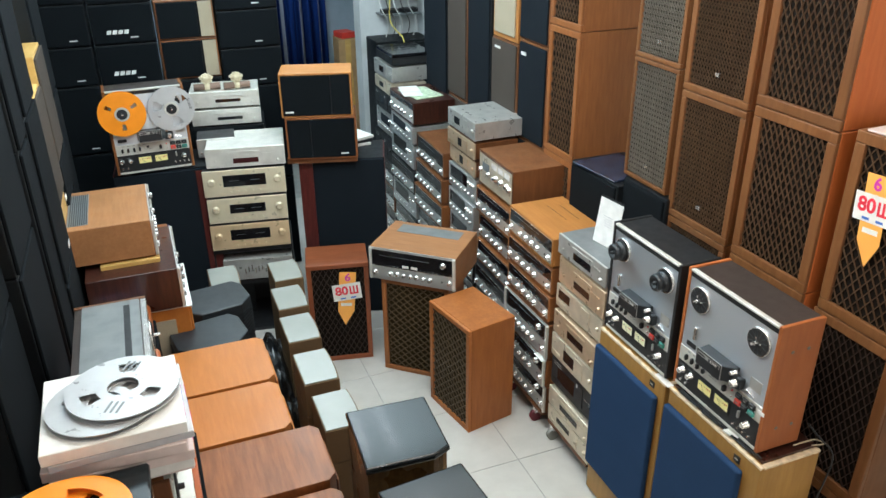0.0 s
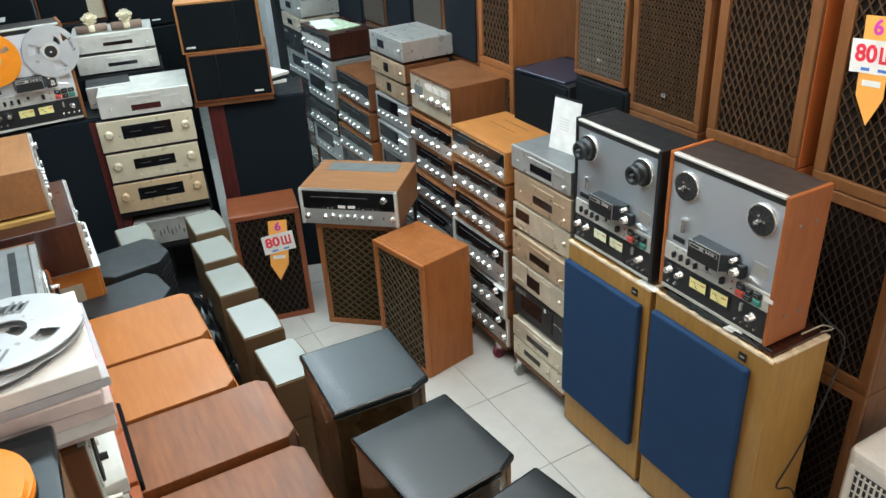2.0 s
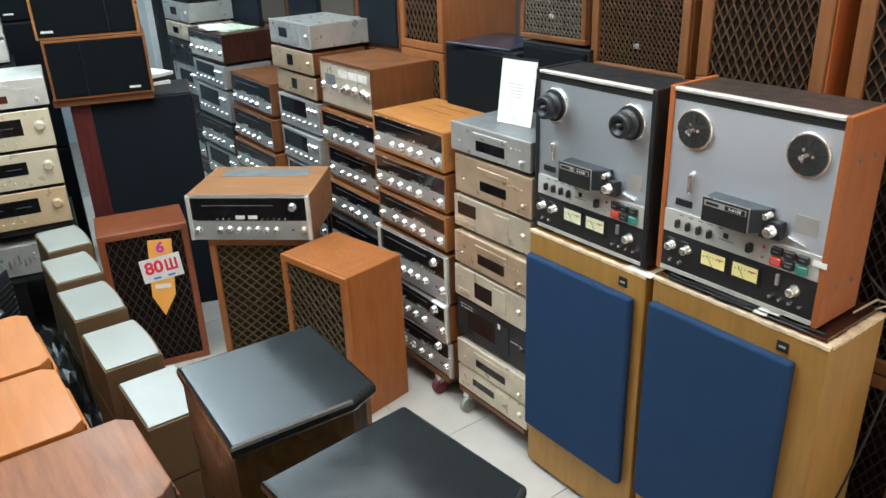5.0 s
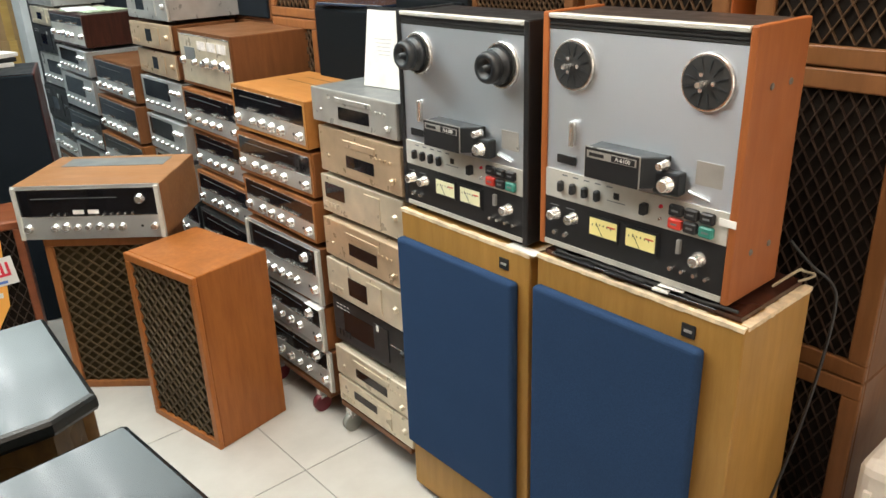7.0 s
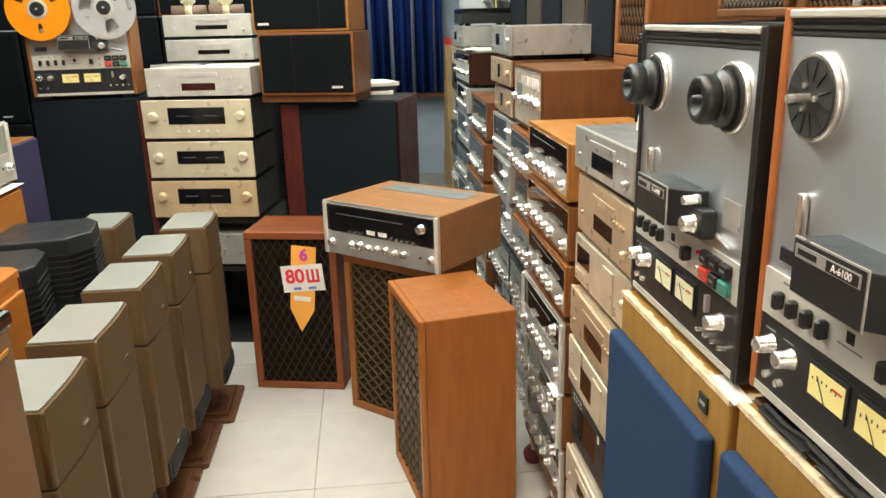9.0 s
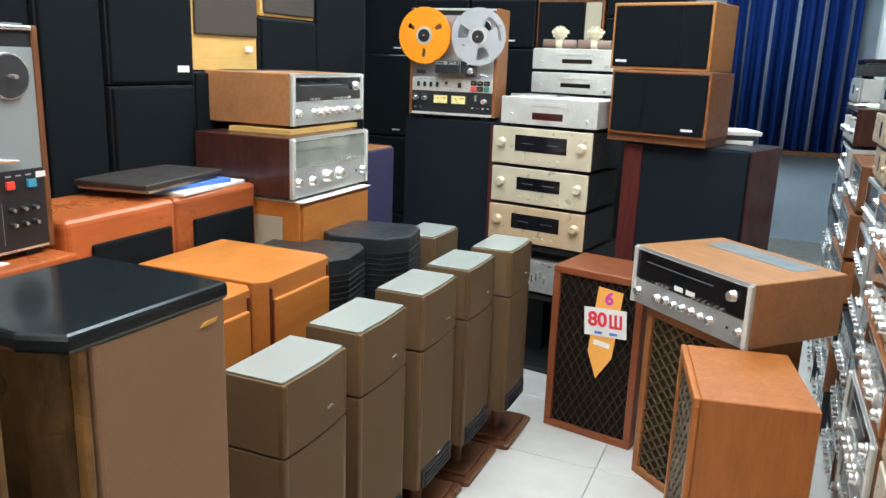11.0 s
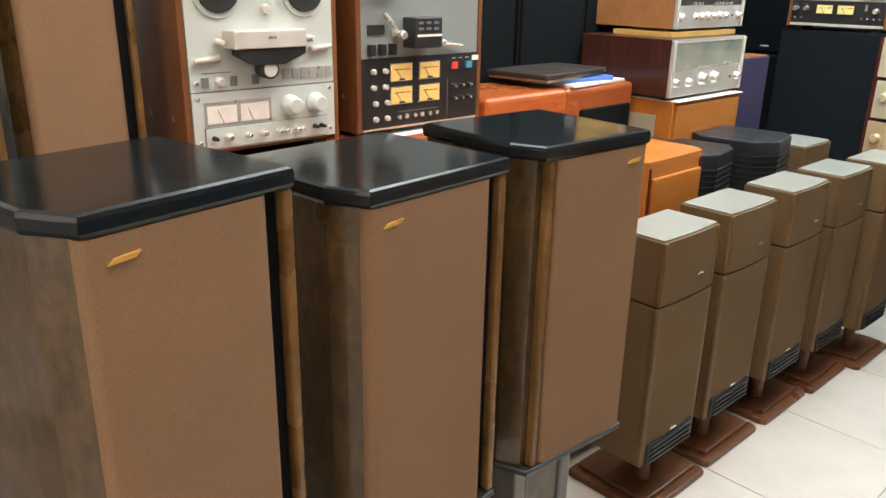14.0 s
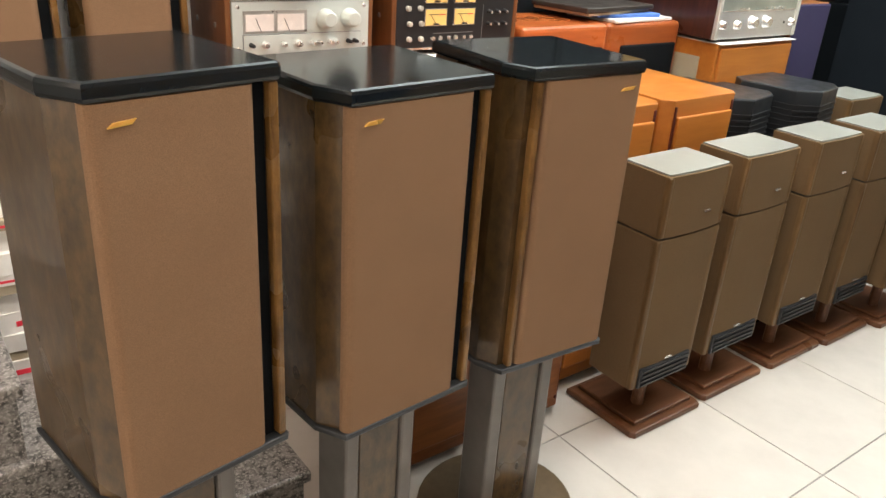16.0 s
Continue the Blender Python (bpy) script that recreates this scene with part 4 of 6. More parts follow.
def tag_card(m, lean=0.0, group=""):
    """A price tag: orange arrow card with a white card across it."""
    t = thing("price_tag", m, "orange arrow-shaped price tag with white 80W card", "price tag", group)
    bm = bmesh.new()
    vs = [(-0.045, 0.33), (0.045, 0.33), (0.045, 0.09), (0.0, 0.0), (-0.045, 0.09)]
    lo = [bm.verts.new((x, 0, z)) for x, z in vs]
    hi = [bm.verts.new((x, -0.001, z)) for x, z in vs]
    bm.faces.new(hi), bm.faces.new(lo)
    for i in range(5):
        bm.faces.new((lo[i], lo[(i + 1) % 5], hi[(i + 1) % 5], hi[i]))
    part("arrow_card", bm, M_TAGO, t, "orange arrow-shaped card")
    cm = pose(0, 0, 0.21, 0, lean, 0)
    bm = boxes((-0.077, 0.077, -0.0025, -0.0015, -0.05, 0.05))
    bm.transform(cm)
    part("white_card", bm, M_PAPER, t, "white card with red print")
    writing("80", 0.07, M_RED, t, cm @ pose(-0.028, -0.003, 0.007, 90, 0, 0), bold=0.03)
    bm = boxes(*[(x - 0.0045, x + 0.0045, -0.0034, -0.0026, -0.012, 0.032) for x in (0.02, 0.0385, 0.057)], (0.0155, 0.0615, -0.0035, -0.0025, -0.0175, -0.0085))
    bm.transform(cm)
    part("lettering", bm, M_RED, t)
    for x, c in ((-0.025, M_BLUEP), (0.03, M_BLUEP)):
        bm = boxes((x - 0.014, x + 0.014, -0.0032, -0.0025, -0.042, -0.033))
        bm.transform(cm)
        part("print_bar", bm, c, t)
    writing("6", 0.062, M_MAGENTA, t, pose(0, -0.0015, 0.296, 90, 0, 0), bold=0.03)
    part("print_bar", boxes((-0.03, 0.03, -0.0018, -0.001, 0.122, 0.14)), M_PAPER, t)
    return t


# ---- structure ----
X0, X1, Y0, Y1 = -0.85, 2.78, -1.1, 8.9
solid("floor", boxes((X0 - 0.1, X1 + 0.1, Y0 - 0.1, Y1 + 0.1, -0.1, -0.004)), M_GROUT, "grey grout bed under glossy pale floor tiles", "floor", "structure")
solid("ceiling", boxes((X0 - 0.1, X1 + 0.1, Y0 - 0.1, Y1 + 0.1, CEIL, CEIL + 0.1)), M_CEIL, "plain white painted ceiling", "ceiling", "structure")
solid("wall_west", boxes((X0 - 0.1, X0, Y0, Y1, -0.004, CEIL)), M_WALL, "white painted side wall", "wall", "structure")
solid("wall_east", boxes((X1, X1 + 0.1, Y0, Y1, -0.004, CEIL)), M_WALL, "white painted side wall", "wall", "structure")
solid("wall_north", boxes((X0, X1, Y1, Y1 + 0.1, -0.004, CEIL)), M_BLUEWALL, "pale blue-grey painted end wall", "wall", "structure")
solid("wall_south", boxes((X0, X1, Y0 - 0.1, Y0, -0.004, CEIL)), M_WALL, "white painted end wall behind the stairs", "wall", "structure")
# Unseen fixtures, added as the source of the room light.
for tx, ty, tr in TUBES:
    t = thing("tube_lamp", pose(tx, ty, CEIL - 0.001, 0, 0, tr), "unseen white fluorescent tube lamp assumed under the ceiling", "ceiling lamp", "ceiling lamps")
    for k in (-0.5, 0.5):
        bm = bmesh.new()
        rod(bm, (0, k, 0), (0, k, -0.26), 0.004, 0.004, 8)
        part("hanger", bm, M_CHROME, t)
    part("spine", boxes((-0.25, 0.25, -0.52, -0.48, -0.285, -0.26), (-0.25, 0.25, 0.48, 0.52, -0.285, -0.26), (-0.02, 0.02, -0.48, 0.48, -0.285, -0.26)), M_WHITE, t)
    for s in (-0.2, 0, 0.2):
        bm = bmesh.new()
        rod(bm, (s, -0.6, -0.3), (s, 0.6, -0.3), 0.013, 0.013, 10)
        part("tube", bm, M_TUBE, t)

# stairs of granite, coming down towards the shop floor
NSTEP = 9
st = solid("staircase", boxes((-0.55, 0.5, -1.05, 1.5, -0.0035, 0.0005)), M_GRANITE, "grey granite staircase leading down into the shop", "stairs", "structure")
for k in range(NSTEP):
    y1, x1 = (1.65, 0.57) if k == 0 else (1.52 - 0.2 * k, 0.46)
    bm = bmesh.new()
    box(bm, -0.55, x1 - 0.02, -1.05, y1 - 0.012, 0.18 * k + 0.001, 0.18 * k + 0.15)
    part("step", bm, M_GRANITE, st)
    bm = bmesh.new()
    box(bm, -0.56, x1, -1.05, y1, 0.18 * k + 0.1505, 0.18 * k + 0.18, 0.006, 2)
    part("tread", bm, M_GRANITE, st)

# ---- east side: two big blue-fronted speakers and the decks on them ----
E = -90


WR = random.Random(21)


def blue_speaker(y0, y1, h, edge, g0, g1, mark, label):
    w = y1 - y0
    t = thing("studio_speaker", pose(1.885, (y0 + y1) / 2, 0, 0, 0, E), label, "loudspeaker", "blue-fronted speakers")
    bm = bmesh.new()
    box(bm, -w / 2, w / 2, 0, 0.265, 0.02, h, 0.004, 2)
    part("cabinet", bm, M_HONEY, t)
    part("plinth", boxes((-w / 2 + 0.01, w / 2 - 0.01, 0.02, 0.255, 0, 0.0195)), M_BLACK, t)
    bm = bmesh.new()
    box(bm, -w / 2 + 0.008, w / 2 - edge, -0.03, -0.0005, g0, g1, 0.01, 3)
    part("grille", bm, M_BLUE, t, "dark blue foam grille")
    bd = part("badge", boxes((w / 2 - mark - 0.015, w / 2 - mark + 0.015, -0.004, -0.0005, h - 0.058, h - 0.03)), M_BLACK, t, "small dark badge")
    part("badge_mark", boxes((w / 2 - mark - 0.009, w / 2 - mark + 0.009, -0.0048, -0.0041, h - 0.047, h - 0.041)), M_SILVER, bd)
    for a, b, u, v in ((-w / 2, w / 2, -0.0025, 0.013), (w / 2 - 0.016, w / 2 + 0.0025, 0.0132, 0.265)):
        bm = bmesh.new()
        n = 24
        for q in range(n):
            if a < 0:
                box(bm, a + (b - a) * q / n, a + (b - a) * (q + 0.98) / n, u + WR.uniform(-0.0003, 0.0005), v + WR.uniform(-0.004, 0.002), h - WR.uniform(0.006, 0.008), h + 0.002)
            else:
                box(bm, a + WR.uniform(-0.004, 0.002), b + WR.uniform(-0.0005, 0.0003), u + (v - u) * q / n, u + (v - u) * (q + 0.98) / n, h - WR.uniform(0.006, 0.008), h + 0.002)
        part("edge_wear", bm, M_WORN, t, "worn pale edge of the veneer")
    return t


blue_speaker(2.135, 2.622, 0.96, 0.031, 0.2, 0.884, 0.082, "honey oak floor speaker with blue grille")
blue_speaker(1.594, 2.11, 0.972, 0.071, 0.22, 0.905, 0.113, "wide honey oak speaker with blue grille and worn top")
solid("dark_board", boxes((1.902, 2.143, 1.612, 2.1, 0.9742, 0.985)), M_ROSE, "dark glossy board lying on the speaker", "board")
deck(pose(1.905, 2.388, 0.962, 0, 0, E), 0.462, 0.525, 0.18, "silver", "black-cased open-reel deck with two hub adapters", M_BLACK, hubs=(-1, 1))
t = deck(pose(1.905, 1.88, 0.986, 0, 0, E), 0.475, 0.522, 0.178, "silver", "orange wood-sided open-reel tape deck", M_DECKSIDE)
part("paper_tab", boxes((0.205, 0.2385, -0.0095, -0.0078, 0.17, 0.184)), M_PAPER, t, "small white paper tab")

# ---- east rack columns ----
GA = "stacked hi-fi units"


def stack(x, y0, y1, rows, rng, turn=E, jitter=0.012):
    """rows: z0, z1, function of pose and width and height."""
    for z0, z1, fn in rows:
        fn(pose(x + rng.uniform(-jitter, jitter), (y0 + y1) / 2 + rng.uniform(-0.008, 0.008), z0, 0, 0, turn + rng.uniform(-1.2, 1.2)), y1 - y0, z1 - z0)


def cdp(metal, style, disp, label, d=0.3, case=None, name="disc_player"):
    return lambda m, w, h: silver_unit(m, w, h, d, metal, label, GA, style, disp, case, name)


def rcv(case, label, **kw):
    return lambda m, w, h: receiver(m, w, h, 0.33, case, label, GA, **kw)


R = random.Random(4)


def trolley(x, y0, y1, d, wheel, label, inset=0.04, back=0.012):
    t = thing("trolley", pose(x, (y0 + y1) / 2, 0, 0, 0, E), label, "trolley", "low trolleys")
    w = y1 - y0
    part("board", boxes((-w / 2, w / 2, 0, d, 0.095, 0.115)), M_WALNUT_H, t)
    for sx in (-1, 1):
        cx = sx * (w / 2 - inset)
        for yy in (back if sx > 0 else 0.012, d - 0.05):
            bm = bmesh.new()
            rod(bm, (cx - 0.012, yy, 0.035), (cx + 0.012, yy, 0.035), 0.035, 0.035, 20)
            c = part("caster", bm, wheel, t, smooth=True)
            part("fork", boxes((cx - 0.018, cx + 0.018, yy - 0.012, yy + 0.012, 0.06, 0.095)), M_CHROME, c)


trolley(1.9, 2.66, 3.06, 0.3, M_GREYTOP, "low board on grey casters under stacked players", back=0.17)
trolley(1.89, 3.12, 3.6, 0.33, M_CASTER, "low wooden board on dark red casters", inset=0.085)
stack(1.9, 2.645, 3.065, [
    (0.116, 0.228, cdp(M_CHAMP, "tape", (-0.02, 0.55, 0.5, 0.3), "champagne metal component with long dark window", name="hifi_unit")),
    (0.23, 0.35, cdp(M_CHAMP, "cd", (0.0, 0.4, 0.42, 0.3), "champagne disc player with dark window")),
    (0.355, 0.535, cdp(M_BLACK, "tape", (-0.1, 0.5, 0.5, 0.5), "black cassette deck with small lettering", name="cassette_deck")),
    (0.54, 0.68, cdp(M_CHAMP, "tape", (0.0, 0.45, 0.4, 0.5), "champagne cassette deck with dark window", name="cassette_deck")),
    (0.685, 0.825, cdp(M_GOLD, "cd", (0.02, 0.4, 0.36, 0.32), "gold disc player with dark display")),
    (0.83, 0.965, cdp(M_CHAMP, "tape", (-0.32, 0.6, 0.25, 0.4), "silver cassette deck with flap door", name="cassette_deck")),
    (0.97, 1.125, cdp(M_GOLD, "cd", (0.02, 0.36, 0.34, 0.26), "gold disc player with tray and dark display")),
    (1.13, 1.245, cdp(M_SILVER, "cd", (0.02, 0.38, 0.36, 0.36), "silver disc player with dark display", case=M_GREYLID)),
], R)
stack(1.885, 3.105, 3.6, [
    (0.116, 0.29, rcv(M_WALNUT, "walnut-cased receiver with silver panel", glass=0.5, big=0.32, frame_mat=M_ALU)),
    (0.29, 0.465, rcv(M_TEAK, "teak-cased receiver with silver panel", glass=0.5, big=0.32, frame_mat=M_ALU)),
    (0.47, 0.69, rcv(M_WALNUT, "large walnut receiver with silver panel", glass=0.5, big=0.32, frame_mat=M_ALU, knobs=8)),
    (0.70, 0.855, rcv(M_TEAK, "teak-sleeved receiver with dark dial", glass=0.52)),
    (0.86, 1.02, rcv(M_TEAK, "teak-sleeved receiver with dark dial glass", glass=0.52)),
    (1.025, 1.19, rcv(M_OAK_H, "oak-sleeved receiver with slotted top", glass=0.52, slots=True)),
], R)
stack(1.945, 3.655, 4.15, [
    (0.0, 0.2, rcv(M_WALNUT, "walnut-cased receiver with silver panel", glass=0.5)),
    (0.2, 0.4, rcv(M_BLACK, "black receiver with silver knobs", glass=0.5)),
    (0.4, 0.58, rcv(M_BLACK, "black receiver with silver knob row", glass=0.55)),
    (0.585, 0.75, rcv(M_TEAK, "teak-sleeved receiver with dark dial", glass=0.5)),
    (0.755, 0.925, rcv(M_TEAK, "teak-sleeved receiver with dark dial", glass=0.5)),
    (0.93, 1.105, rcv(M_TEAK, "teak-sleeved receiver with dark dial", glass=0.5)),
], R)


def big_amp(m, w, h, label):
    t = receiver(m, w, h, 0.36, M_WALNUT, label, GA, glass=0.02, knobs=6, face=M_CHAMP, lever=False, name="amplifier")
    for k in range(3):
        part("meter", boxes((-0.05 + k * 0.085, 0.02 + k * 0.085, -0.003, 0, h * 0.7, h * 0.85)), M_METERW, t)
    for k in range(3):
        knob(t, 0.02 + k * 0.07, h * 0.5, 0.02, 0.02)
    part("panel", boxes((-w * 0.38, -w * 0.18, -0.003, 0, h * 0.5, h * 0.72)), M_GREYLID, t)


big_amp(pose(1.955, 3.92, 1.112, 0, 0, E), 0.46, 0.225, "walnut-cased amplifier with champagne front")
stack(1.95, 4.2, 4.63, [
    (0.0, 0.19, rcv(M_WALNUT, "walnut-cased receiver with silver knobs", glass=0.5)),
    (0.19, 0.38, rcv(M_BLACK, "black receiver with silver knobs", glass=0.5)),
    (0.38, 0.57, rcv(M_BLACK, "black receiver with silver knobs", glass=0.5)),
    (0.575, 0.755, cdp(M_ALU, "tuner", (-0.12, 0.66, 0.62, 0.5), "silver tuner with dark dial and knobs", name="tuner")),
    (0.76, 0.93, cdp(M_ALU, "tuner", (-0.12, 0.66, 0.62, 0.5), "silver tuner with dark dial and knobs", name="tuner")),
    (0.935, 1.105, cdp(M_ALU, "tuner", (-0.12, 0.66, 0.62, 0.5), "silver tuner with dark dial and knobs", name="tuner")),
    (1.11, 1.225, cdp(M_GOLD, "tape", (0.05, 0.5, 0.3, 0.5), "gold tuner in wooden case", case=M_WALNUT, name="tuner")),
    (1.23, 1.345, cdp(M_GOLD, "tape", (0.05, 0.5, 0.3, 0.5), "gold tuner in wooden case", case=M_WALNUT, name="tuner")),
    (1.35, 1.475, cdp(M_SILVER, "tape", (-0.15, 0.5, 0.2, 0.4), "silver metal player on top of the stack", d=0.36)),
], R)
stack(1.92, 4.68, 5.22, [
    (0.0, 0.19, rcv(M_BLACK, "black receiver with silver knobs", glass=0.5)),
    (0.19, 0.38, rcv(M_WALNUT, "walnut-cased receiver with silver knobs", glass=0.5)),
    (0.38, 0.57, rcv(M_BLACK, "black receiver with silver knobs", glass=0.5)),
    (0.575, 0.755, rcv(M_TEAK, "teak-cased receiver with dark dial", glass=0.5)),
    (0.76, 0.945, rcv(M_WALNUT, "walnut-cased receiver with dark dial", glass=0.6)),
    (0.95, 1.135, rcv(M_WALNUT, "walnut-cased receiver with dark front", glass=0.6)),
], R)
stack(1.93, 5.28, 5.8, [
    (0.0, 0.2, rcv(M_BLACK, "black receiver with silver knobs", glass=0.5)),
    (0.2, 0.4, rcv(M_BLACK, "black receiver with silver knobs", glass=0.5)),
    (0.4, 0.6, cdp(M_ALU, "tuner", (-0.1, 0.66, 0.6, 0.5), "silver tuner with metal knobs", name="tuner")),
    (0.605, 0.8, rcv(M_BLACK, "black receiver with silver knobs", glass=0.5)),
    (0.805, 1.0, cdp(M_ALU, "tuner", (-0.1, 0.66, 0.6, 0.5), "silver tuner with dark dial", name="tuner")),
    (1.005, 1.15, cdp(M_ALU, "tuner", (-0.1, 0.66, 0.6, 0.5), "silver tuner with dark dial", name="tuner")),
    (1.155, 1.33, rcv(M_ROSE, "rosewood-cased amplifier with silver front", glass=0.3, face=M_WHITEMETAL)),
], R)
stack(1.96, 5.88, 6.33, [
    (0.0, 0.22, rcv(M_BLACK, "black receiver with silver knobs", glass=0.5)),
    (0.22, 0.44, rcv(M_WALNUT, "walnut-cased receiver with silver knobs", glass=0.5)),
    (0.44, 0.66, rcv(M_BLACK, "black receiver with silver knobs", glass=0.5)),
    (0.66, 0.86, cdp(M_BLACK, "tape", (0, 0.5, 0.4, 0.4), "plain black hi-fi component", name="hifi_unit")),
    (0.86, 1.06, cdp(M_SILVER, "tuner", (0, 0.6, 0.5, 0.4), "silver tuner with small knobs", name="tuner")),
    (1.06, 1.22, cdp(M_BLACK, "tape", (0, 0.5, 0.4, 0.4), "plain black hi-fi component", name="hifi_unit")),
    (1.22, 1.33, cdp(M_CHAMP, "tape", (0, 0.5, 0.4, 0.4), "champagne hi-fi component in a stack", name="hifi_unit")),
    (1.33, 1.46, cdp(M_SILVER, "tape", (0, 0.5, 0.4, 0.4), "silver hi-fi component in a stack", name="hifi_unit")),
], R)

# ---- east wall of lattice speakers ----
XE = 2.27
GS = "stacked wooden lattice speakers"


def col(y0, y1, zs, d, case, label, x=XE, **kw):
    for z0, z1 in zs:
        lattice_speaker(pose(x, (y0 + y1) / 2, z0, 0, 0, E), y1 - y0, z1 - z0 - 0.004, d, case, label, GS, **kw)


# Shade on the two lower boxes is put into a darker lattice colour.
col(1.507, 1.872, [(0, 0.715), (0.715, 1.39)], 0.36, M_FRAME, "walnut speaker with diamond lattice coloured dark for shade", x=2.29, cols=9, rows=22, rim=0.042, thick=0.0045, lat=M_DARKLAT)
col(1.4, 1.862, [(1.39, 2.07)], 0.36, M_FRAME, "walnut speaker with diamond lattice front", x=2.29, cols=11, rows=22, rim=0.042, thick=0.0045)
col(1.915, 2.312, [(0, 0.72), (0.72, 1.415), (1.415, 2.04), (2.04, 2.68)], 0.36, M_FRAME, "walnut speaker with large diamond lattice", cols=11, rows=20, rim=0.04, thick=0.0045, case_side=M_ORANGE)
col(2.35, 2.745, [(0, 0.7), (0.7, 1.42), (1.42, 2.0), (2.0, 2.62)], 0.34, M_FRAME, "brown wooden speaker with fine diamond lattice", cols=18, rows=42, rim=0.03, thick=0.0038, badge=True)
col(2.765, 3.095, [(1.495, 2.075), (2.075, 2.65)], 0.3, M_FRAME, "brown wooden speaker with fine woven lattice", x=2.26, cols=15, rows=44, rim=0.02, thick=0.0055, lat=M_GREYLAT, badge=True)
col(3.6, 3.925, [(0, 0.7), (0.7, 1.375), (1.375, 2.09), (2.09, 2.75)], 0.42, M_TEAK, "teak speaker with diamond lattice front", cols=8, rows=22, rim=0.035, thick=0.005)
for z0, z1 in ((0, 0.7), (0.7, 1.49)):
    plain_speaker(pose(2.24, 2.9, z0, 0, 0, E), 0.34, z1 - z0 - 0.004, 0.4, M_BLACKV, M_BLKCLOTH, "black box speaker under a lattice speaker", "black box speakers")
for z0, z1 in ((0, 0.7), (0.7, 1.445)):
    plain_speaker(pose(2.2, 3.28, z0, 0, 0, E), 0.44, z1 - z0 - 0.004, 0.34, M_BLACKV, M_BLKCLOTH, "black vinyl box speaker", "black box speakers")


def pcol(y0, y1, zs, case, grille, label, x=XE, d=0.36, **kw):
    for z0, z1 in zs:
        plain_speaker(pose(x, (y0 + y1) / 2, z0, 0, 0, E), y1 - y0 - 0.004, z1 - z0 - 0.004, d, case, grille, label, "stacked cloth-fronted speakers", **kw)


pcol(3.945, 4.3, [(0, 0.66), (0.66, 1.345), (1.345, 1.945), (1.945, 2.6)], M_WALNUT, M_NAVY, "walnut speaker with dark navy cloth front", badge=(-0.1, 0.52, 0.06, 0.02))
pcol(4.32, 4.69, [(0, 0.62), (0.62, 1.27), (1.27, 1.9)], M_WALNUT, M_GREYCLOTH, "speaker with grey-brown cloth front", badge=(-0.08, 0.57, 0.08, 0.015))
pcol(4.33, 4.68, [(1.9, 2.5)], M_OAK, M_CREAMCLOTH, "oak speaker with cream cloth front", rim=0.03)
pcol(4.71, 5.08, [(0, 0.62), (0.62, 1.22), (1.22, 2.4)], M_BLACKV, M_NAVY, "tall dark navy cloth-fronted speaker", badge=(0.08, 0.1, 0.07, 0.012))
pcol(5.1, 5.45, [(0, 0.65), (0.65, 1.35), (1.35, 2.4)], M_WALNUT, M_GREYCLOTH, "speaker with brown-grey cloth front")
pcol(5.47, 5.95, [(0, 1.2), (1.2, 2.5)], M_BLACKV, M_NAVY, "tall dark navy speaker")

# ---- middle of the floor: three speakers and the receiver on one ----
GL = "lattice speakers on the floor"
m, w = at_front(0.855, 4.255, 1.228, 4.175, 0)
b3 = lattice_speaker(m, w, 0.695, 0.28, M_REDWOOD, "red-brown speaker with diamond lattice and price tag", GL, cols=9, rows=20, rim=0.03, lat=M_DARKLAT, thick=0.006)
tag_card(m @ pose(0.027, -0.006, 0.266, 0, 5.3, 0) @ Matrix.Scale(1.14, 4), -10)
m, w = at_front(1.262, 4.032, 1.585, 3.742, 0)
lattice_speaker(m, w, 0.648, 0.28, M_TEAK, "teak speaker with olive lattice under a receiver", GL, cols=7, rows=26, rim=0.03, lat=M_LATTICE_O, thick=0.013, back=M_OLIVEBACK)
m, w = at_front(1.201, 4.046, 1.605, 3.685, 0.65)
t = receiver(m, w, 0.215, 0.4, M_TEAKPALE, "large teak-cased silver receiver on a speaker", "", glass=0.58, knobs=10, big=0.36, frame_mat=M_ALU, meters=True)
part("vent_panel", boxes((-0.2, 0.2, 0.25, 0.36, 0.2145, 0.2165)), M_GREYLID, t, "grey slotted vent panel")
m, w = at_front(1.421, 3.634, 1.498, 3.239, 0)
lattice_speaker(m, w, 0.667, 0.305, M_TEAKBOX, "warm teak box speaker with olive diamond lattice", GL, cols=7, rows=26, rim=0.03, lat=M_LATTICE_O, thick=0.012, back=M_OLIVEBACK)
tag_card(pose(2.283, 1.712, 1.625, 0, -4, E) @ Matrix.Scale(0.98, 4))

# ---- west row: tall speakers with black tops ----
W = 90


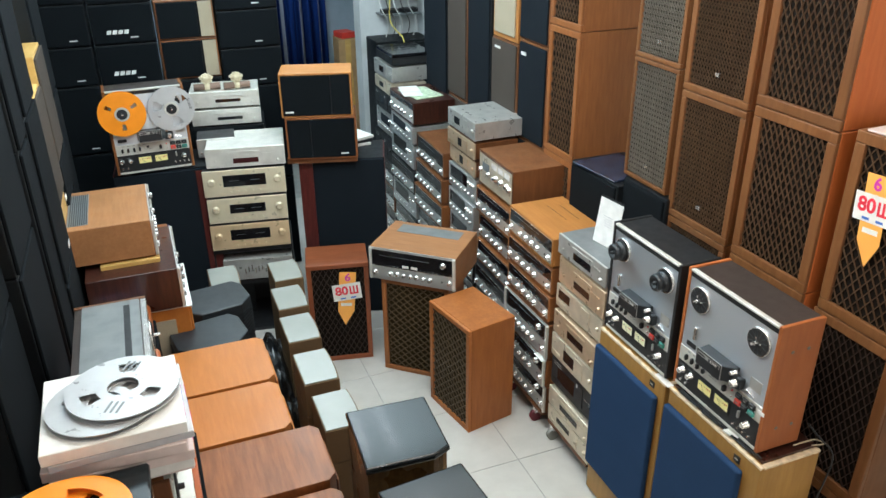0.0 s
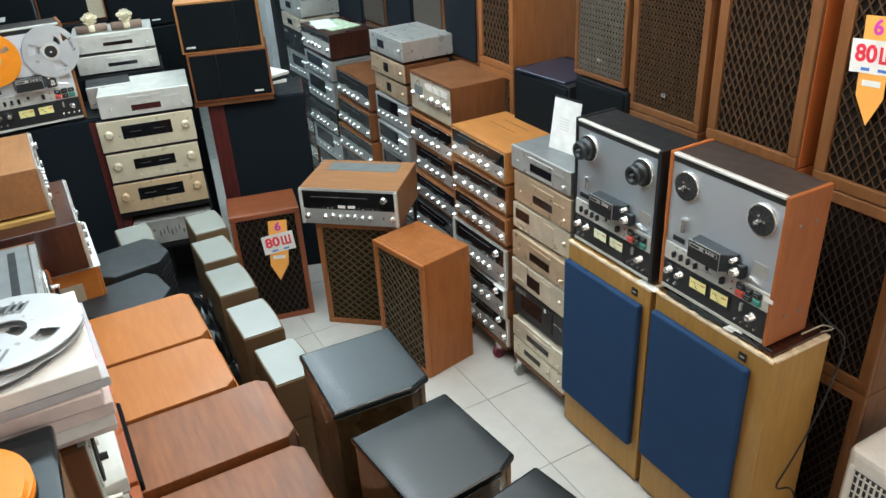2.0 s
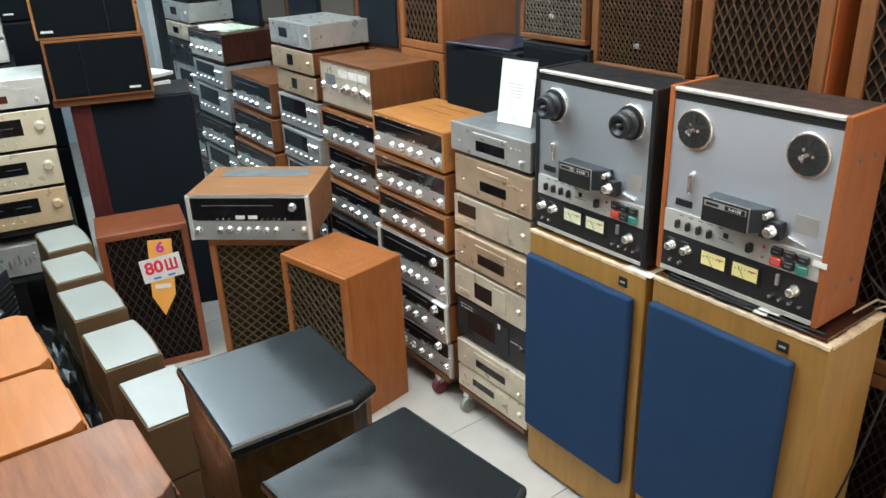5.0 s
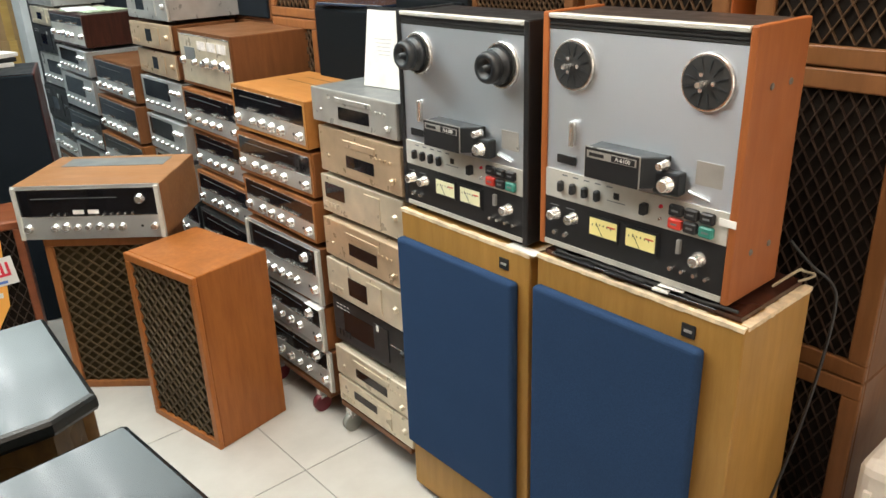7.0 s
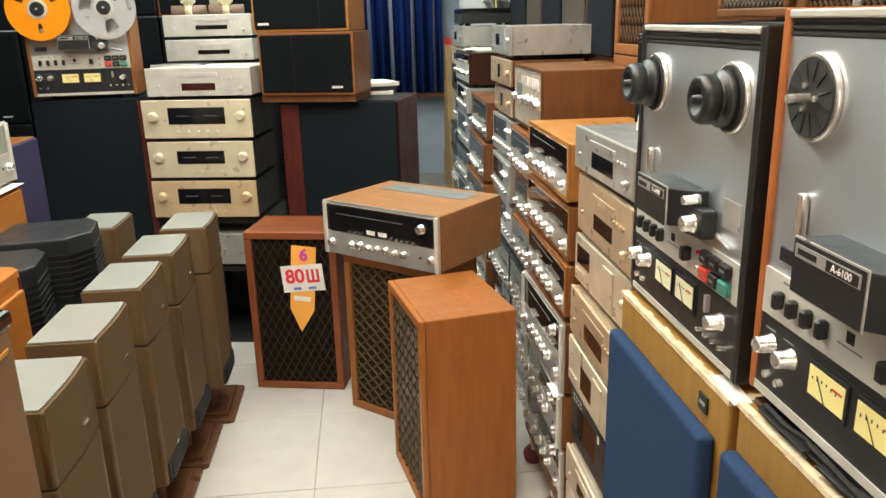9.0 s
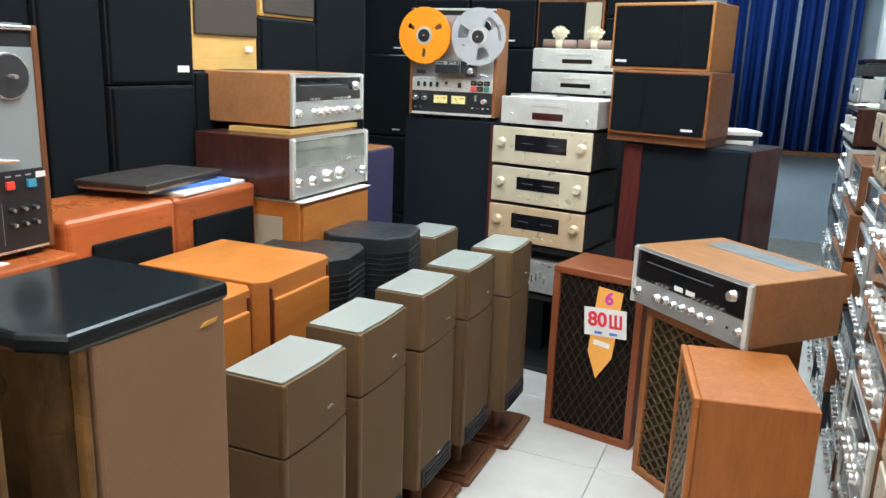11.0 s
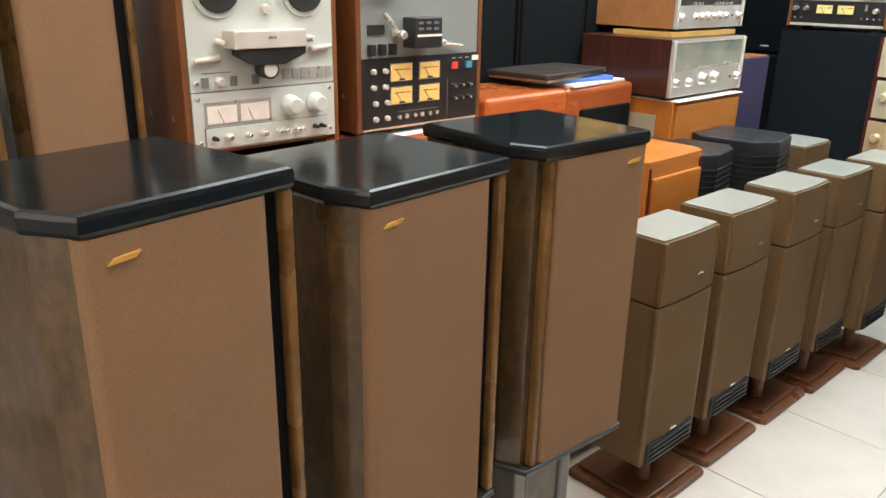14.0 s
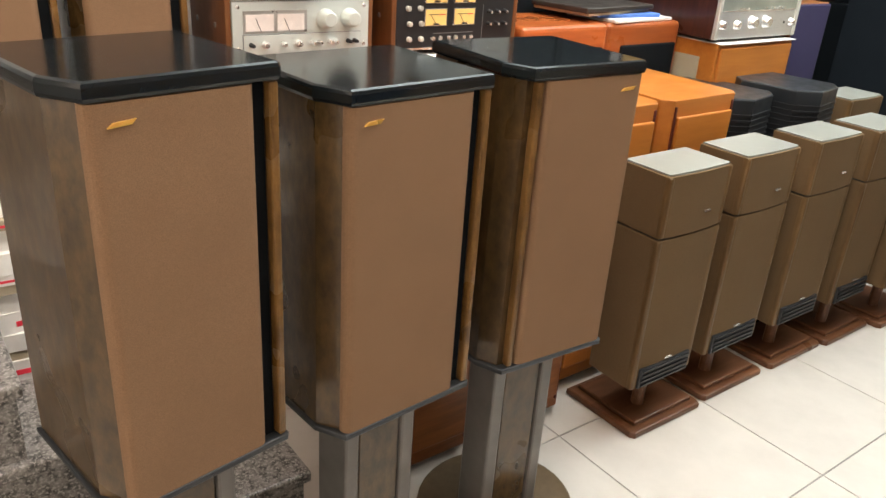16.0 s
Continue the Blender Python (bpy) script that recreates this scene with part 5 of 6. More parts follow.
def tower(y0, y1, z0, z1, xf, d, label, mirror=False, floor_z=0.0, foot=0.165, turn=0.0, deep=0.19):
    """A brown-fronted tower with one cut front corner, a black top, a metal-edged side gap and a stand."""
    w = y1 - y0
    t = thing("tower_speaker", pose(xf, (y0 + y1) / 2, 0, 0, 0, W + turn), label, "loudspeaker", "tall brown speakers on stands")
    out = [(-w / 2, d), (-w / 2, 0.06), (-w / 2 + 0.028, 0.0), (w / 2 - 0.006, 0.0), (w / 2, 0.006), (w / 2, d)]
    bm = bmesh.new()
    prism(bm, [(-w / 2 + 0.006, d - 0.006), (-w / 2 + 0.006, 0.062), (-w / 2 + 0.03, 0.022), (w / 2 - 0.006, 0.024), (w / 2 - 0.006, d - 0.006)], z0 + 0.0125, z1 - 0.0265)
    part("cabinet", bm, M_BURL, t, "glossy burl veneer cabinet")
    bm = bmesh.new()
    prism(bm, out, z1 - 0.026, z1, 0.007)
    part("top", bm, M_GLOSS, t, "glossy black lacquered top")
    bm = bmesh.new()
    prism(bm, out, z0, z0 + 0.012, 0.003)
    part("base", bm, M_SATIN, t)
    za, zb = z0 + 0.0125, z1 - 0.0265
    if mirror:
        gx0, gx1, bx0, bx1, sx = -w / 2 + 0.064, w / 2 - 0.004, -w / 2 + 0.044, -w / 2 + 0.063, -w / 2 + 0.05
    else:
        gx0, gx1, bx0, bx1, sx = -w / 2 + 0.028, w / 2 - 0.042, w / 2 - 0.041, w / 2 - 0.02, w / 2 - 0.012
    bm = bmesh.new()
    rc = 0.015
    arc = [k * math.pi / 10 for k in range(6)]
    prism(bm, [(gx0, 0.0215)] + [(gx0 + rc - rc * math.cos(a), 0.002 + rc - rc * math.sin(a)) for a in arc] + [(gx1 - rc + rc * math.sin(a), 0.002 + rc - rc * math.cos(a)) for a in arc] + [(gx1, 0.0215)], za, zb)
    part("grille", bm, M_BROWNCLOTH, t, "brown cloth grille")
    # Near-black strip stands in for the shade inside the side gap.
    part("gap_panel", boxes((bx0, bx1, 0.0205, 0.0235, za, zb)), M_BLKCLOTH, t)
    bm = bmesh.new()
    box(bm, sx - 0.007, sx + 0.007, 0.004, 0.0235, za, zb, 0.004, 2)
    part("edge_strip", bm, M_BURLGOLD, t, "golden burl edge strip")
    lx = gx1 - 0.06 if mirror else gx0 + 0.024
    bm = bmesh.new()
    vs = [(lx, 0), (lx + 0.03, 0.002), (lx + 0.036, 0.008), (lx + 0.008, 0.006)]
    lo, hi = [bm.verts.new((x, 0.002, z1 - 0.056 + z)) for x, z in vs], [bm.verts.new((x, -0.001, z1 - 0.056 + z)) for x, z in vs]
    bm.faces.new(hi), bm.faces.new(lo)
    for q in range(4):
        bm.faces.new((lo[q], lo[(q + 1) % 4], hi[(q + 1) % 4], hi[q]))
    part("badge", bm, M_GOLDLEAF, t, "small slanted gold badge")
    zf = floor_z + 0.03
    bm = bmesh.new()
    box(bm, -0.055, 0.045, 0.07, 0.15, zf, z0 - 0.0005, 0.004)
    part("stand_post", bm, M_BURL, t, "burl centre of the stand")
    for s in (-1, 1):
        bm = bmesh.new()
        a, b = sorted((s * 0.05 - 0.005 + s * 0.0005, s * 0.085 - 0.005))
        box(bm, a, b, 0.065, 0.16, zf, z0 - 0.0005, 0.006, 2)
        part("stand_side", bm, M_STANDGREY, t, "grey metal stand side")
    bm = bmesh.new()
    prism(bm, [(foot * math.cos(a), 0.12 + deep * math.sin(a)) for a in [k * math.pi / 16 for k in range(32)]], floor_z, zf - 0.0005, 0.005)
    part("stand_foot", bm, M_OLIVE, t)
    return t


tower(1.908, 2.218, 0.51, 1.141, 0.866, 0.29, "brown-fronted tower speaker with black lacquer top on a stand", True, foot=0.2, turn=-3)
tower(1.525, 1.848, 0.52, 1.139, 0.878, 0.29, "brown-fronted tower speaker with glossy black top", turn=5)
tower(1.158, 1.455, 0.565, 1.186, 0.908, 0.28, "brown-fronted tower speaker with scratched black top", turn=10)
tower(1.385, 1.645, 0.97, 1.6, -0.02, 0.3, "brown-fronted tower speaker on the stair landing with reels on it", floor_z=0.18, foot=0.1, deep=0.1)
tower(1.105, 1.365, 0.97, 1.6, -0.02, 0.3, "brown-fronted tower speaker on the stairs", floor_z=0.36, foot=0.09, deep=0.05)

GM = "small brown speakers on plinths"


def small_tower(x, y0, y1, z1, d=0.165):
    w = y1 - y0
    t = thing("small_speaker", pose(x, (y0 + y1) / 2, 0, 0, 0, W), "small olive-brown speaker with grey top on a wooden plinth", "loudspeaker", GM)

    def outline(e, c=0.009):
        n = 6
        front = [(-w / 2 + c + (w - 2 * c) * k / n, -e - 0.006 * math.sin(math.pi * k / n) + 0.006) for k in range(n + 1)]
        return [(-w / 2, d), (-w / 2, c)] + front + [(w / 2, c), (w / 2, d)]

    o = outline(0.0)
    zj = z1 - 0.177
    bm = bmesh.new()
    prism(bm, o, zj + 0.003, z1 - 0.006, 0.002)
    part("upper_box", bm, M_OLIVECLOTH, t, "olive cloth-covered upper box")
    bm = bmesh.new()
    prism(bm, [(px * 0.96, py * 0.94 + 0.006) for px, py in o], z1 - 0.0058, z1, 0.002)
    part("top", bm, M_GREYTOP, t, "pale grey top plate")
    bm = bmesh.new()
    prism(bm, o, 0.172, zj - 0.003, 0.002)
    part("lower_box", bm, M_OLIVECLOTH, t, "olive cloth-covered lower box")
    bm = bmesh.new()
    prism(bm, [(px * 0.95, py * 0.9 + 0.008) for px, py in o], zj - 0.0028, zj + 0.0028)
    part("joint", bm, M_BLACK, t)
    bm = bmesh.new()
    box(bm, -w / 2 + 0.022, w / 2 - 0.022, -0.003, 0.008, 0.174, 0.238, 0.002)
    part("vent_base", bm, M_BLACK, t, "black louvred vent")
    for k in range(4):
        part("vent_slat", boxes((-w / 2 + 0.03, w / 2 - 0.03, -0.008, -0.0031, 0.181 + k * 0.015, 0.187 + k * 0.015)), M_BLACK, t)
    for s in (-1, 1):
        for za, zb in ((0.1725, zj - 0.0035), (zj + 0.0035, z1 - 0.0065)):
            bm = bmesh.new()
            c = s * (w / 2 - 0.0085)
            box(bm, c - 0.009, c + 0.009, 0.004, 0.026, za, zb, 0.006, 2)
            part("corner_strip", bm, M_CORNER, t, "brown wooden corner strip")
    part("badge", boxes((0.03, 0.055, -0.004, 0.003, zj + 0.055, zj + 0.06)), M_CHROME, t)
    part("badge", boxes((-0.01, 0.02, -0.004, 0.003, 0.245, 0.25)), M_CHROME, t)
    bm = bmesh.new()
    rod(bm, (0.02, 0.08, 0.036), (0.02, 0.08, 0.1715), 0.02, 0.02, 12)
    part("post", bm, M_PLINTH, t)
    bm = bmesh.new()
    prism(bm, [(-w / 2 + 0.04, -0.015), (w / 2 + 0.075, -0.015), (w / 2 + 0.085, 0.0), (w / 2 + 0.085, 0.26), (-w / 2 + 0.03, 0.26), (-w / 2 + 0.03, 0.0)], 0.0, 0.022, 0.005)
    part("plinth", bm, M_PLINTH, t, "dark brown wooden plinth")
    bm = bmesh.new()
    prism(bm, [(-w / 2 + 0.06, 0.01), (w / 2 + 0.06, 0.01), (w / 2 + 0.06, 0.24), (-w / 2 + 0.06, 0.24)], 0.0222, 0.036, 0.005)
    part("plinth_step", bm, M_PLINTH, t)


for x, y0, y1 in ((0.735, 2.56, 2.82), (0.725, 2.905, 3.17), (0.73, 3.27, 3.53), (0.745, 3.6, 3.85), (0.785, 3.92, 4.17), (0.45, 3.98, 4.225)):
    small_tower(x, y0, y1, 0.81)

# ---- west: low wooden speakers with chamfered fronts ----
GW = "wooden speakers along the side"


def chamfer_speaker(y0, y1, x0, xf, h, wood_top, label):
    w, d = y1 - y0, xf - x0
    t = thing("wooden_speaker", pose(xf, (y0 + y1) / 2, 0, 0, 0, W), label, "loudspeaker", GW)
    c = 0.03
    out = [(-w / 2, d), (-w / 2, c), (-w / 2 + c, 0), (w / 2 - c, 0), (w / 2, c), (w / 2, d)]
    bm = bmesh.new()
    prism(bm, out, 0.03, h, 0.003)
    part("cabinet", bm, wood_top, t)
    part("plinth", boxes((-w / 2 + 0.02, w / 2 - 0.02, 0.03, d - 0.02, 0, 0.0295)), M_BLACK, t)
    bm = bmesh.new()
    box(bm, -w / 2 + 0.045, w / 2 - 0.045, -0.014, -0.0005, 0.08, h - 0.05, 0.005, 2)
    part("front_panel", bm, wood_top, t)
    for s in (-1, 1):
        part("groove", boxes((s * (w / 2 - 0.038) - 0.004, s * (w / 2 - 0.038) + 0.004, -0.004, 0.002, 0.06, h - 0.02)), M_DARKRED, t)


chamfer_speaker(2.885, 3.24, 0.03, 0.44, 0.9, M_AMBER, "orange oak speaker with chamfered front edges")
chamfer_speaker(2.535, 2.865, 0.03, 0.44, 0.9, M_AMBER, "orange oak speaker with chamfered front edges")
chamfer_speaker(2.19, 2.515, 0.05, 0.53, 0.9, M_TEAK_H, "red-brown teak speaker with chamfered front edges")
chamfer_speaker(1.85, 2.17, 0.05, 0.53, 0.88, M_TEAK_H, "red-brown teak speaker with chamfered front edges")


def octagon_speaker(x, y, r1, r2, h, rz):
    t = thing("black_speaker", pose(x, y, 0, 0, 0, rz), "black eight-sided plastic speaker with ribbed corners", "loudspeaker", "black eight-sided speakers")
    o = [(-r1, -r2 * 0.5), (-r1 * 0.6, -r2), (r1 * 0.6, -r2), (r1, -r2 * 0.5), (r1, r2 * 0.6), (r1 * 0.8, r2), (-r1 * 0.8, r2), (-r1, r2 * 0.6)]
    bm = bmesh.new()
    prism(bm, o, 0.45, h, 0.006)
    part("housing", bm, M_SATIN, t)
    for k in range(8):
        bm = bmesh.new()
        prism(bm, [(a * 1.02, b * 1.02) for a, b in o], h - 0.06 - k * 0.02, h - 0.052 - k * 0.02)
        part("rib", bm, M_BLACK, t)
    bm = bmesh.new()
    prism(bm, [(a * 0.6, b * 0.6) for a, b in o], 0, 0.4499)
    part("stand", bm, M_BLACK, t)


octagon_speaker(0.28, 3.76, 0.17, 0.14, 0.865, 10)
octagon_speaker(0.22, 3.44, 0.17, 0.14, 0.85, 10)

# speakers that carry the decks
for y0, y1 in ((1.66, 2.135), (2.145, 2.655)):
    t = plain_speaker(pose(0.085, (y0 + y1) / 2, 0, 0, 0, W), y1 - y0 - 0.006, 0.985, 0.4, M_CHERRY, M_BLKCLOTH, "cherry wood speaker carrying a tape deck", GW, rim=0.05)
for (y0, y1, xf, h) in ((2.68, 3.075, 0.0, 1.05), (3.09, 3.49, -0.02, 1.045)):
    t = thing("cherry_speaker", pose(xf, (y0 + y1) / 2, 0, 0, 0, W), "cherry wood speaker with rounded top edge and black grille", "loudspeaker", GW)
    w = y1 - y0
    bm = bmesh.new()
    box(bm, -w / 2, w / 2, 0, 0.3, 0, h, 0.018, 3)
    part("cabinet", bm, M_CHERRY, t)
    bm = bmesh.new()
    box(bm, -w / 2 + 0.075, w / 2 - 0.03, -0.012, 0.001, 0.08, h - 0.075, 0.006, 2)
    part("grille", bm, M_BLKCLOTH, t)
deck(pose(0.005, 1.92, 0.986, 0, 0, W), 0.41, 0.477, 0.23, "pale", "pale silver open-reel deck with wooden sides", M_WALNUT)
deck(pose(-0.005, 2.42, 0.986, 0, 0, W), 0.455, 0.53, 0.22, "quad", "four-channel open-reel deck with lit yellow meters", M_WALNUT)
deck_lid = solid("deck_lid", boxes((-0.2, -0.02, 2.215, 2.625, 1.5165, 1.524)), M_GREYLID, "grey metal lid on the tape deck", "lid")
part("slot", boxes((-0.07, -0.05, 2.25, 2.59, 1.5238, 1.5252)), M_BLACK, deck_lid)

# receivers on the wooden speaker
t = plain_speaker(pose(0.16, 3.74, 0, 0, 0, W), 0.48, 0.985, 0.36, M_AMBER, M_AMBER, "oak speaker with cream cloth side", GW)
part("side_cloth", boxes((-0.243, -0.2401, 0.08, 0.3, 0.3, 0.93)), M_CREAMCLOTH, t)
solid("paper_sheet", boxes((-0.16, 0.165, 3.5, 3.98, 0.9855, 0.988)), M_PAPER, "white sheet under a receiver", "paper")
receiver(pose(0.13, 3.74, 0.989, 0, 0, W), 0.52, 0.215, 0.4, M_ROSE, "rosewood-cased silver receiver on a speaker", "receivers on a speaker", glass=0.52, knobs=6, frame_mat=M_ALU, face=M_ALU, dial=M_PALEDIAL, pair=True)
solid("wood_slat", boxes((-0.2, 0.06, 3.58, 4.05, 1.2045, 1.222)), M_YELLOWW, "pale wooden slat between receivers", "board")
t = receiver(pose(0.052, 3.85, 1.2225, 0, 0, W), 0.5, 0.19, 0.4, M_TEAKPALE, "teak-cased silver receiver with dark dial", "receivers on a speaker", glass=0.55, knobs=9, big=0.38, frame_mat=M_ALU)
part("vent_panel", boxes((-0.2, 0.2, 0.27, 0.36, 0.1895, 0.1915)), M_GREYLID, t, "grey slotted vent panel")
for k in range(9):
    part("vent_slat", boxes((-0.195, 0.195, 0.275 + k * 0.009, 0.279 + k * 0.009, 0.1916, 0.193)), M_BLACK, t)

# ---- west wall of black speakers ----
GB = "stacked black speakers"
for y0, y1, zs, x in ((2.0, 2.44, ((0, 0.9), (0.9, 1.7), (1.7, 2.6)), -0.36), (2.45, 2.9, ((0, 0.9), (0.9, 1.75), (1.75, 2.6)), -0.32), (2.9, 3.13, ((0, 1.0), (1.0, 2.0), (2.0, 2.8)), -0.30), (3.14, 3.52, ((0, 0.68), (0.68, 1.365), (1.365, 2.05), (2.05, 2.7)), -0.29), (3.53, 3.91, ((0, 0.7), (0.7, 1.41)), -0.3), (3.92, 4.33, ((0, 0.7), (0.7, 1.4), (1.4, 1.62)), -0.3), (4.35, 4.8, ((0, 0.6), (0.6, 1.2), (1.2, 1.8), (1.8, 2.4)), -0.32)):
    for z0, z1 in zs:
        bd = (0.13, 0.05, 0.055, 0.022) if abs(y0 - 3.14) < 0.01 and z0 > 1.3 and z0 < 1.5 else None
        plain_speaker(pose(x, (y0 + y1) / 2, z0, 0, 0, W), y1 - y0 - 0.004, z1 - z0 - 0.004, 0.45, M_BLACKV, M_BLKCLOTH, "black cloth-fronted speaker stacked at the wall", GB, badge=bd, rim=0.006)
t = plain_speaker(pose(-0.3, 3.72, 1.41, 0, 0, W), 0.37, 0.6, 0.45, M_YELLOWW, M_GREYCLOTH, "pine speaker with dark cloth above a pale strip", GB, gz=(0.2, 1.0), rim=0.008, badge=(0.12, 0.08, 0.04, 0.02))
plain_speaker(pose(-0.3, 4.125, 1.62, 0, 0, W), 0.38, 0.5, 0.4, M_YELLOWW, M_GREYCLOTH, "pine speaker with grey cloth front", GB)

# ---- north: big speakers, deck with reels, stacks ----
m, w = at_front(-0.14, 4.9, 0.43, 4.86, 0)
t = plain_speaker(m, w, 1.195, 0.4, M_DARKRED, M_NAVY, "large dark red wood speaker with navy cloth front", "big navy-fronted speakers", rim=0.003, proud=0.03)
part("side_trim", boxes((w / 2 - 0.09, w / 2 - 0.001, -0.004, 0.0, 0.02, 1.18)), M_DARKRED, t)
part("top_cloth", boxes((-w / 2 + 0.01, w / 2 - 0.01, 0.02, 0.39, 1.1945, 1.1965)), M_BLACKV, t)
deck(pose(0.12, 4.885, 1.197, 0, 0, 2), 0.45, 0.52, 0.17, "silver", "wood-sided open-reel deck with orange and white reels", M_TEAK, reels=True)
m, w = at_front(0.985, 4.868, 1.52, 4.70, 0)
t = plain_speaker(m, w, 1.155, 0.4, M_DARKRED, M_NAVY, "large dark red wood speaker with navy cloth front", "big navy-fronted speakers", rim=0.003, proud=0.03)
part("side_trim", boxes((-w / 2 + 0.001, -w / 2 + 0.09, -0.004, 0.0, 0.02, 1.14)), M_DARKRED, t)
part("top_cloth", boxes((-w / 2 + 0.01, w / 2 - 0.01, 0.02, 0.39, 1.1545, 1.1565)), M_BLACKV, t)
for z0, k in ((1.19, 0), (1.467, 1)):
    m, w = at_front(0.912, 4.805, 1.34, 4.685, z0)
    t = plain_speaker(m @ pose(-0.015 * k, 0, 0), w, 0.275, 0.27, M_TEAK_H if k == 0 else M_OAK_H, M_BLKCLOTH, "oak bookshelf speaker with split black grille", "bookshelf speakers in a pair", rim=0.012, split=-0.15 if k == 0 else 0.2, proud=0.004, badge=(0.14 if k == 0 else -0.17, 0.035, 0.05, 0.01))
m, w = at_front(0.91, 4.83, 1.34, 4.71, 1.157)
solid("stand_slab", boxes((-w / 2, w / 2, 0, 0.25, 0.0005, 0.032)), M_WALNUT, "thin dark wooden slab under bookshelf speakers", "board", m=m)
GACC = "stacked champagne amplifiers"
for z0, z1, met, sty, dsp, xa, xb, lab in (
    (0.40, 0.56, M_SILVER, "eq", (0, 0.6, 0.01, 0.01), 0.42, 0.86, "silver equaliser with row of sliders"),
    (0.632, 0.815, M_AMPGOLD, "amp", (0.0, 0.58, 0.5, 0.42), 0.37, 0.86, "gold amplifier with two round knobs"),
    (0.82, 0.997, M_AMPCHAMP, "amp", (0.0, 0.56, 0.45, 0.36), 0.375, 0.862, "champagne amplifier with two round knobs"),
    (1.002, 1.185, M_AMPCHAMP, "amp", (0.0, 0.58, 0.52, 0.44), 0.37, 0.868, "champagne amplifier with wide dark display"),
    (1.19, 1.325, M_WHITEMETAL, "cdr", (0.0, 0.32, 0.32, 0.26), 0.405, 0.88, "pale disc player with dark red display"),
):
    m, w = at_front(xa, 4.81, xb, 4.725, z0)
    silver_unit(m, w, z1 - z0, 0.38, met, lab, GACC, sty, dsp, M_BLACK if sty == "amp" else None, "amplifier")
m, w = at_front(0.38, 4.83, 0.86, 4.745, 0)
t = thing("rack_shelf", m, "black metal shelf rack under amplifiers", "shelf")
for z in (0.0, 0.37, 0.6065):
    part("shelf", boxes((-w / 2, w / 2, 0, 0.4, z, z + 0.025)), M_BLACK, t)
for s in (-1, 1):
    part("side", boxes((s * (w / 2 + 0.006) - 0.005, s * (w / 2 + 0.006) + 0.005, 0.02, 0.4, 0, 0.6315)), M_BLACK, t)
part("back", boxes((-w / 2, w / 2, 0.401, 0.41, 0, 0.6315)), M_BLACK, t)
for z0, z1, k in ((1.32, 1.435, 0), (1.44, 1.555, 1)):
    m, w = at_front(0.39, 5.32, 0.835, 5.25, z0)
    silver_unit(m, w, z1 - z0, 0.3, M_WHITEMETAL, "silver disc player on a tall stack", "silver players behind", "cd", (0.05, 0.4, 0.36, 0.2))
plain_speaker(pose(0.61, 5.28, 0, 0, 0, -9), 0.48, 1.318, 0.36, M_BLACKV, M_BLKCLOTH, "tall black speaker carrying silver players", GB)


def owl(x, y, z):
    bm = bmesh.new()
    bmesh.ops.create_uvsphere(bm, u_segments=14, v_segments=10, radius=0.035, matrix=Matrix.Translation((0, 0, 0.065)) @ Matrix.Diagonal((1, 0.7, 0.9, 1)))
    for s in (-1, 1):
        rod(bm, (s * 0.014, -0.02, 0.07), (s * 0.014, -0.03, 0.07), 0.01, 0.008, 10)
        rod(bm, (s * 0.03, 0, 0.07), (s * 0.045, 0, 0.07), 0.012, 0.008, 8)
    for k in range(12):
        a = 2 * math.pi * k / 12
        rod(bm, (0.03 * math.cos(a), -0.012, 0.065 + 0.028 * math.sin(a)), (0.04 * math.cos(a), -0.012, 0.065 + 0.037 * math.sin(a)), 0.008, 0.006, 8)
    solid("figurine", bm, M_BAKE, "small cream ceramic figurine on a wrapped roll", "figurine", m=pose(x, y, z + 0.0125))
    t = thing("wrapped_roll", pose(x, y, z), "brown wrapped roll with a cream strap round it", "roll", "wrapped rolls")
    bm = bmesh.new()
    rod(bm, (-0.085, 0, 0.023), (0.085, 0, 0.023), 0.023, 0.022, 16)
    part("roll", bm, M_PINKBROWN, t, smooth=True)
    bm = bmesh.new()
    rod(bm, (-0.017, 0, 0.023), (0.017, 0, 0.023), 0.0245, 0.0245, 16)
    part("strap", bm, M_BAKE, t, "cream strap", smooth=True)


owl(0.52, 5.36, 1.556)
owl(0.71, 5.33, 1.556)
# black speakers along the north
YB = 5.72
for x0, x1, zs in ((-0.84, -0.48, (0, 0.5, 1.0, 1.5, 2.0, 2.5)), (-0.47, -0.14, (0, 0.55, 1.1, 1.57, 1.83, 2.1, 2.5)), (-0.13, 0.27, (0, 0.6, 1.2, 1.56, 1.83, 2.09, 2.5)), (0.67, 1.1, (0, 0.75, 1.47, 1.74, 2.0, 2.4))):
    for a, b in zip(zs, zs[1:]):
        plain_speaker(pose((x0 + x1) / 2, YB, a, 0, 0, 0), x1 - x0 - 0.006, b - a - 0.006, 0.4, M_BLACKV, M_BLKCLOTH, "black box speaker in a tall stack", GB, badge=(0.06, 0.04, 0.05, 0.008) if b > 1.4 else None, rim=0.006)
for a, b in ((0, 0.8), (0.8, 1.56)):
    plain_speaker(pose(0.47, YB, a, 0, 0, 0), 0.38, b - a - 0.006, 0.4, M_BLACKV, M_BLKCLOTH, "black box speaker in a tall stack", GB)
for a, b in ((1.56, 1.83), (1.83, 2.09)):
    t = plain_speaker(pose(0.47, YB, a, 0, 0, 0), 0.38, b - a - 0.004, 0.3, M_TEAK_H, M_BLKCLOTH, "wooden bookshelf speaker with grey side cloth", "wooden bookshelf speakers", rim=0.01, split=0.2)
    part("side_grille", boxes((0.09, 0.178, -0.004, -0.0005, 0.012, b - a - 0.016)), M_CREAMCLOTH, t)

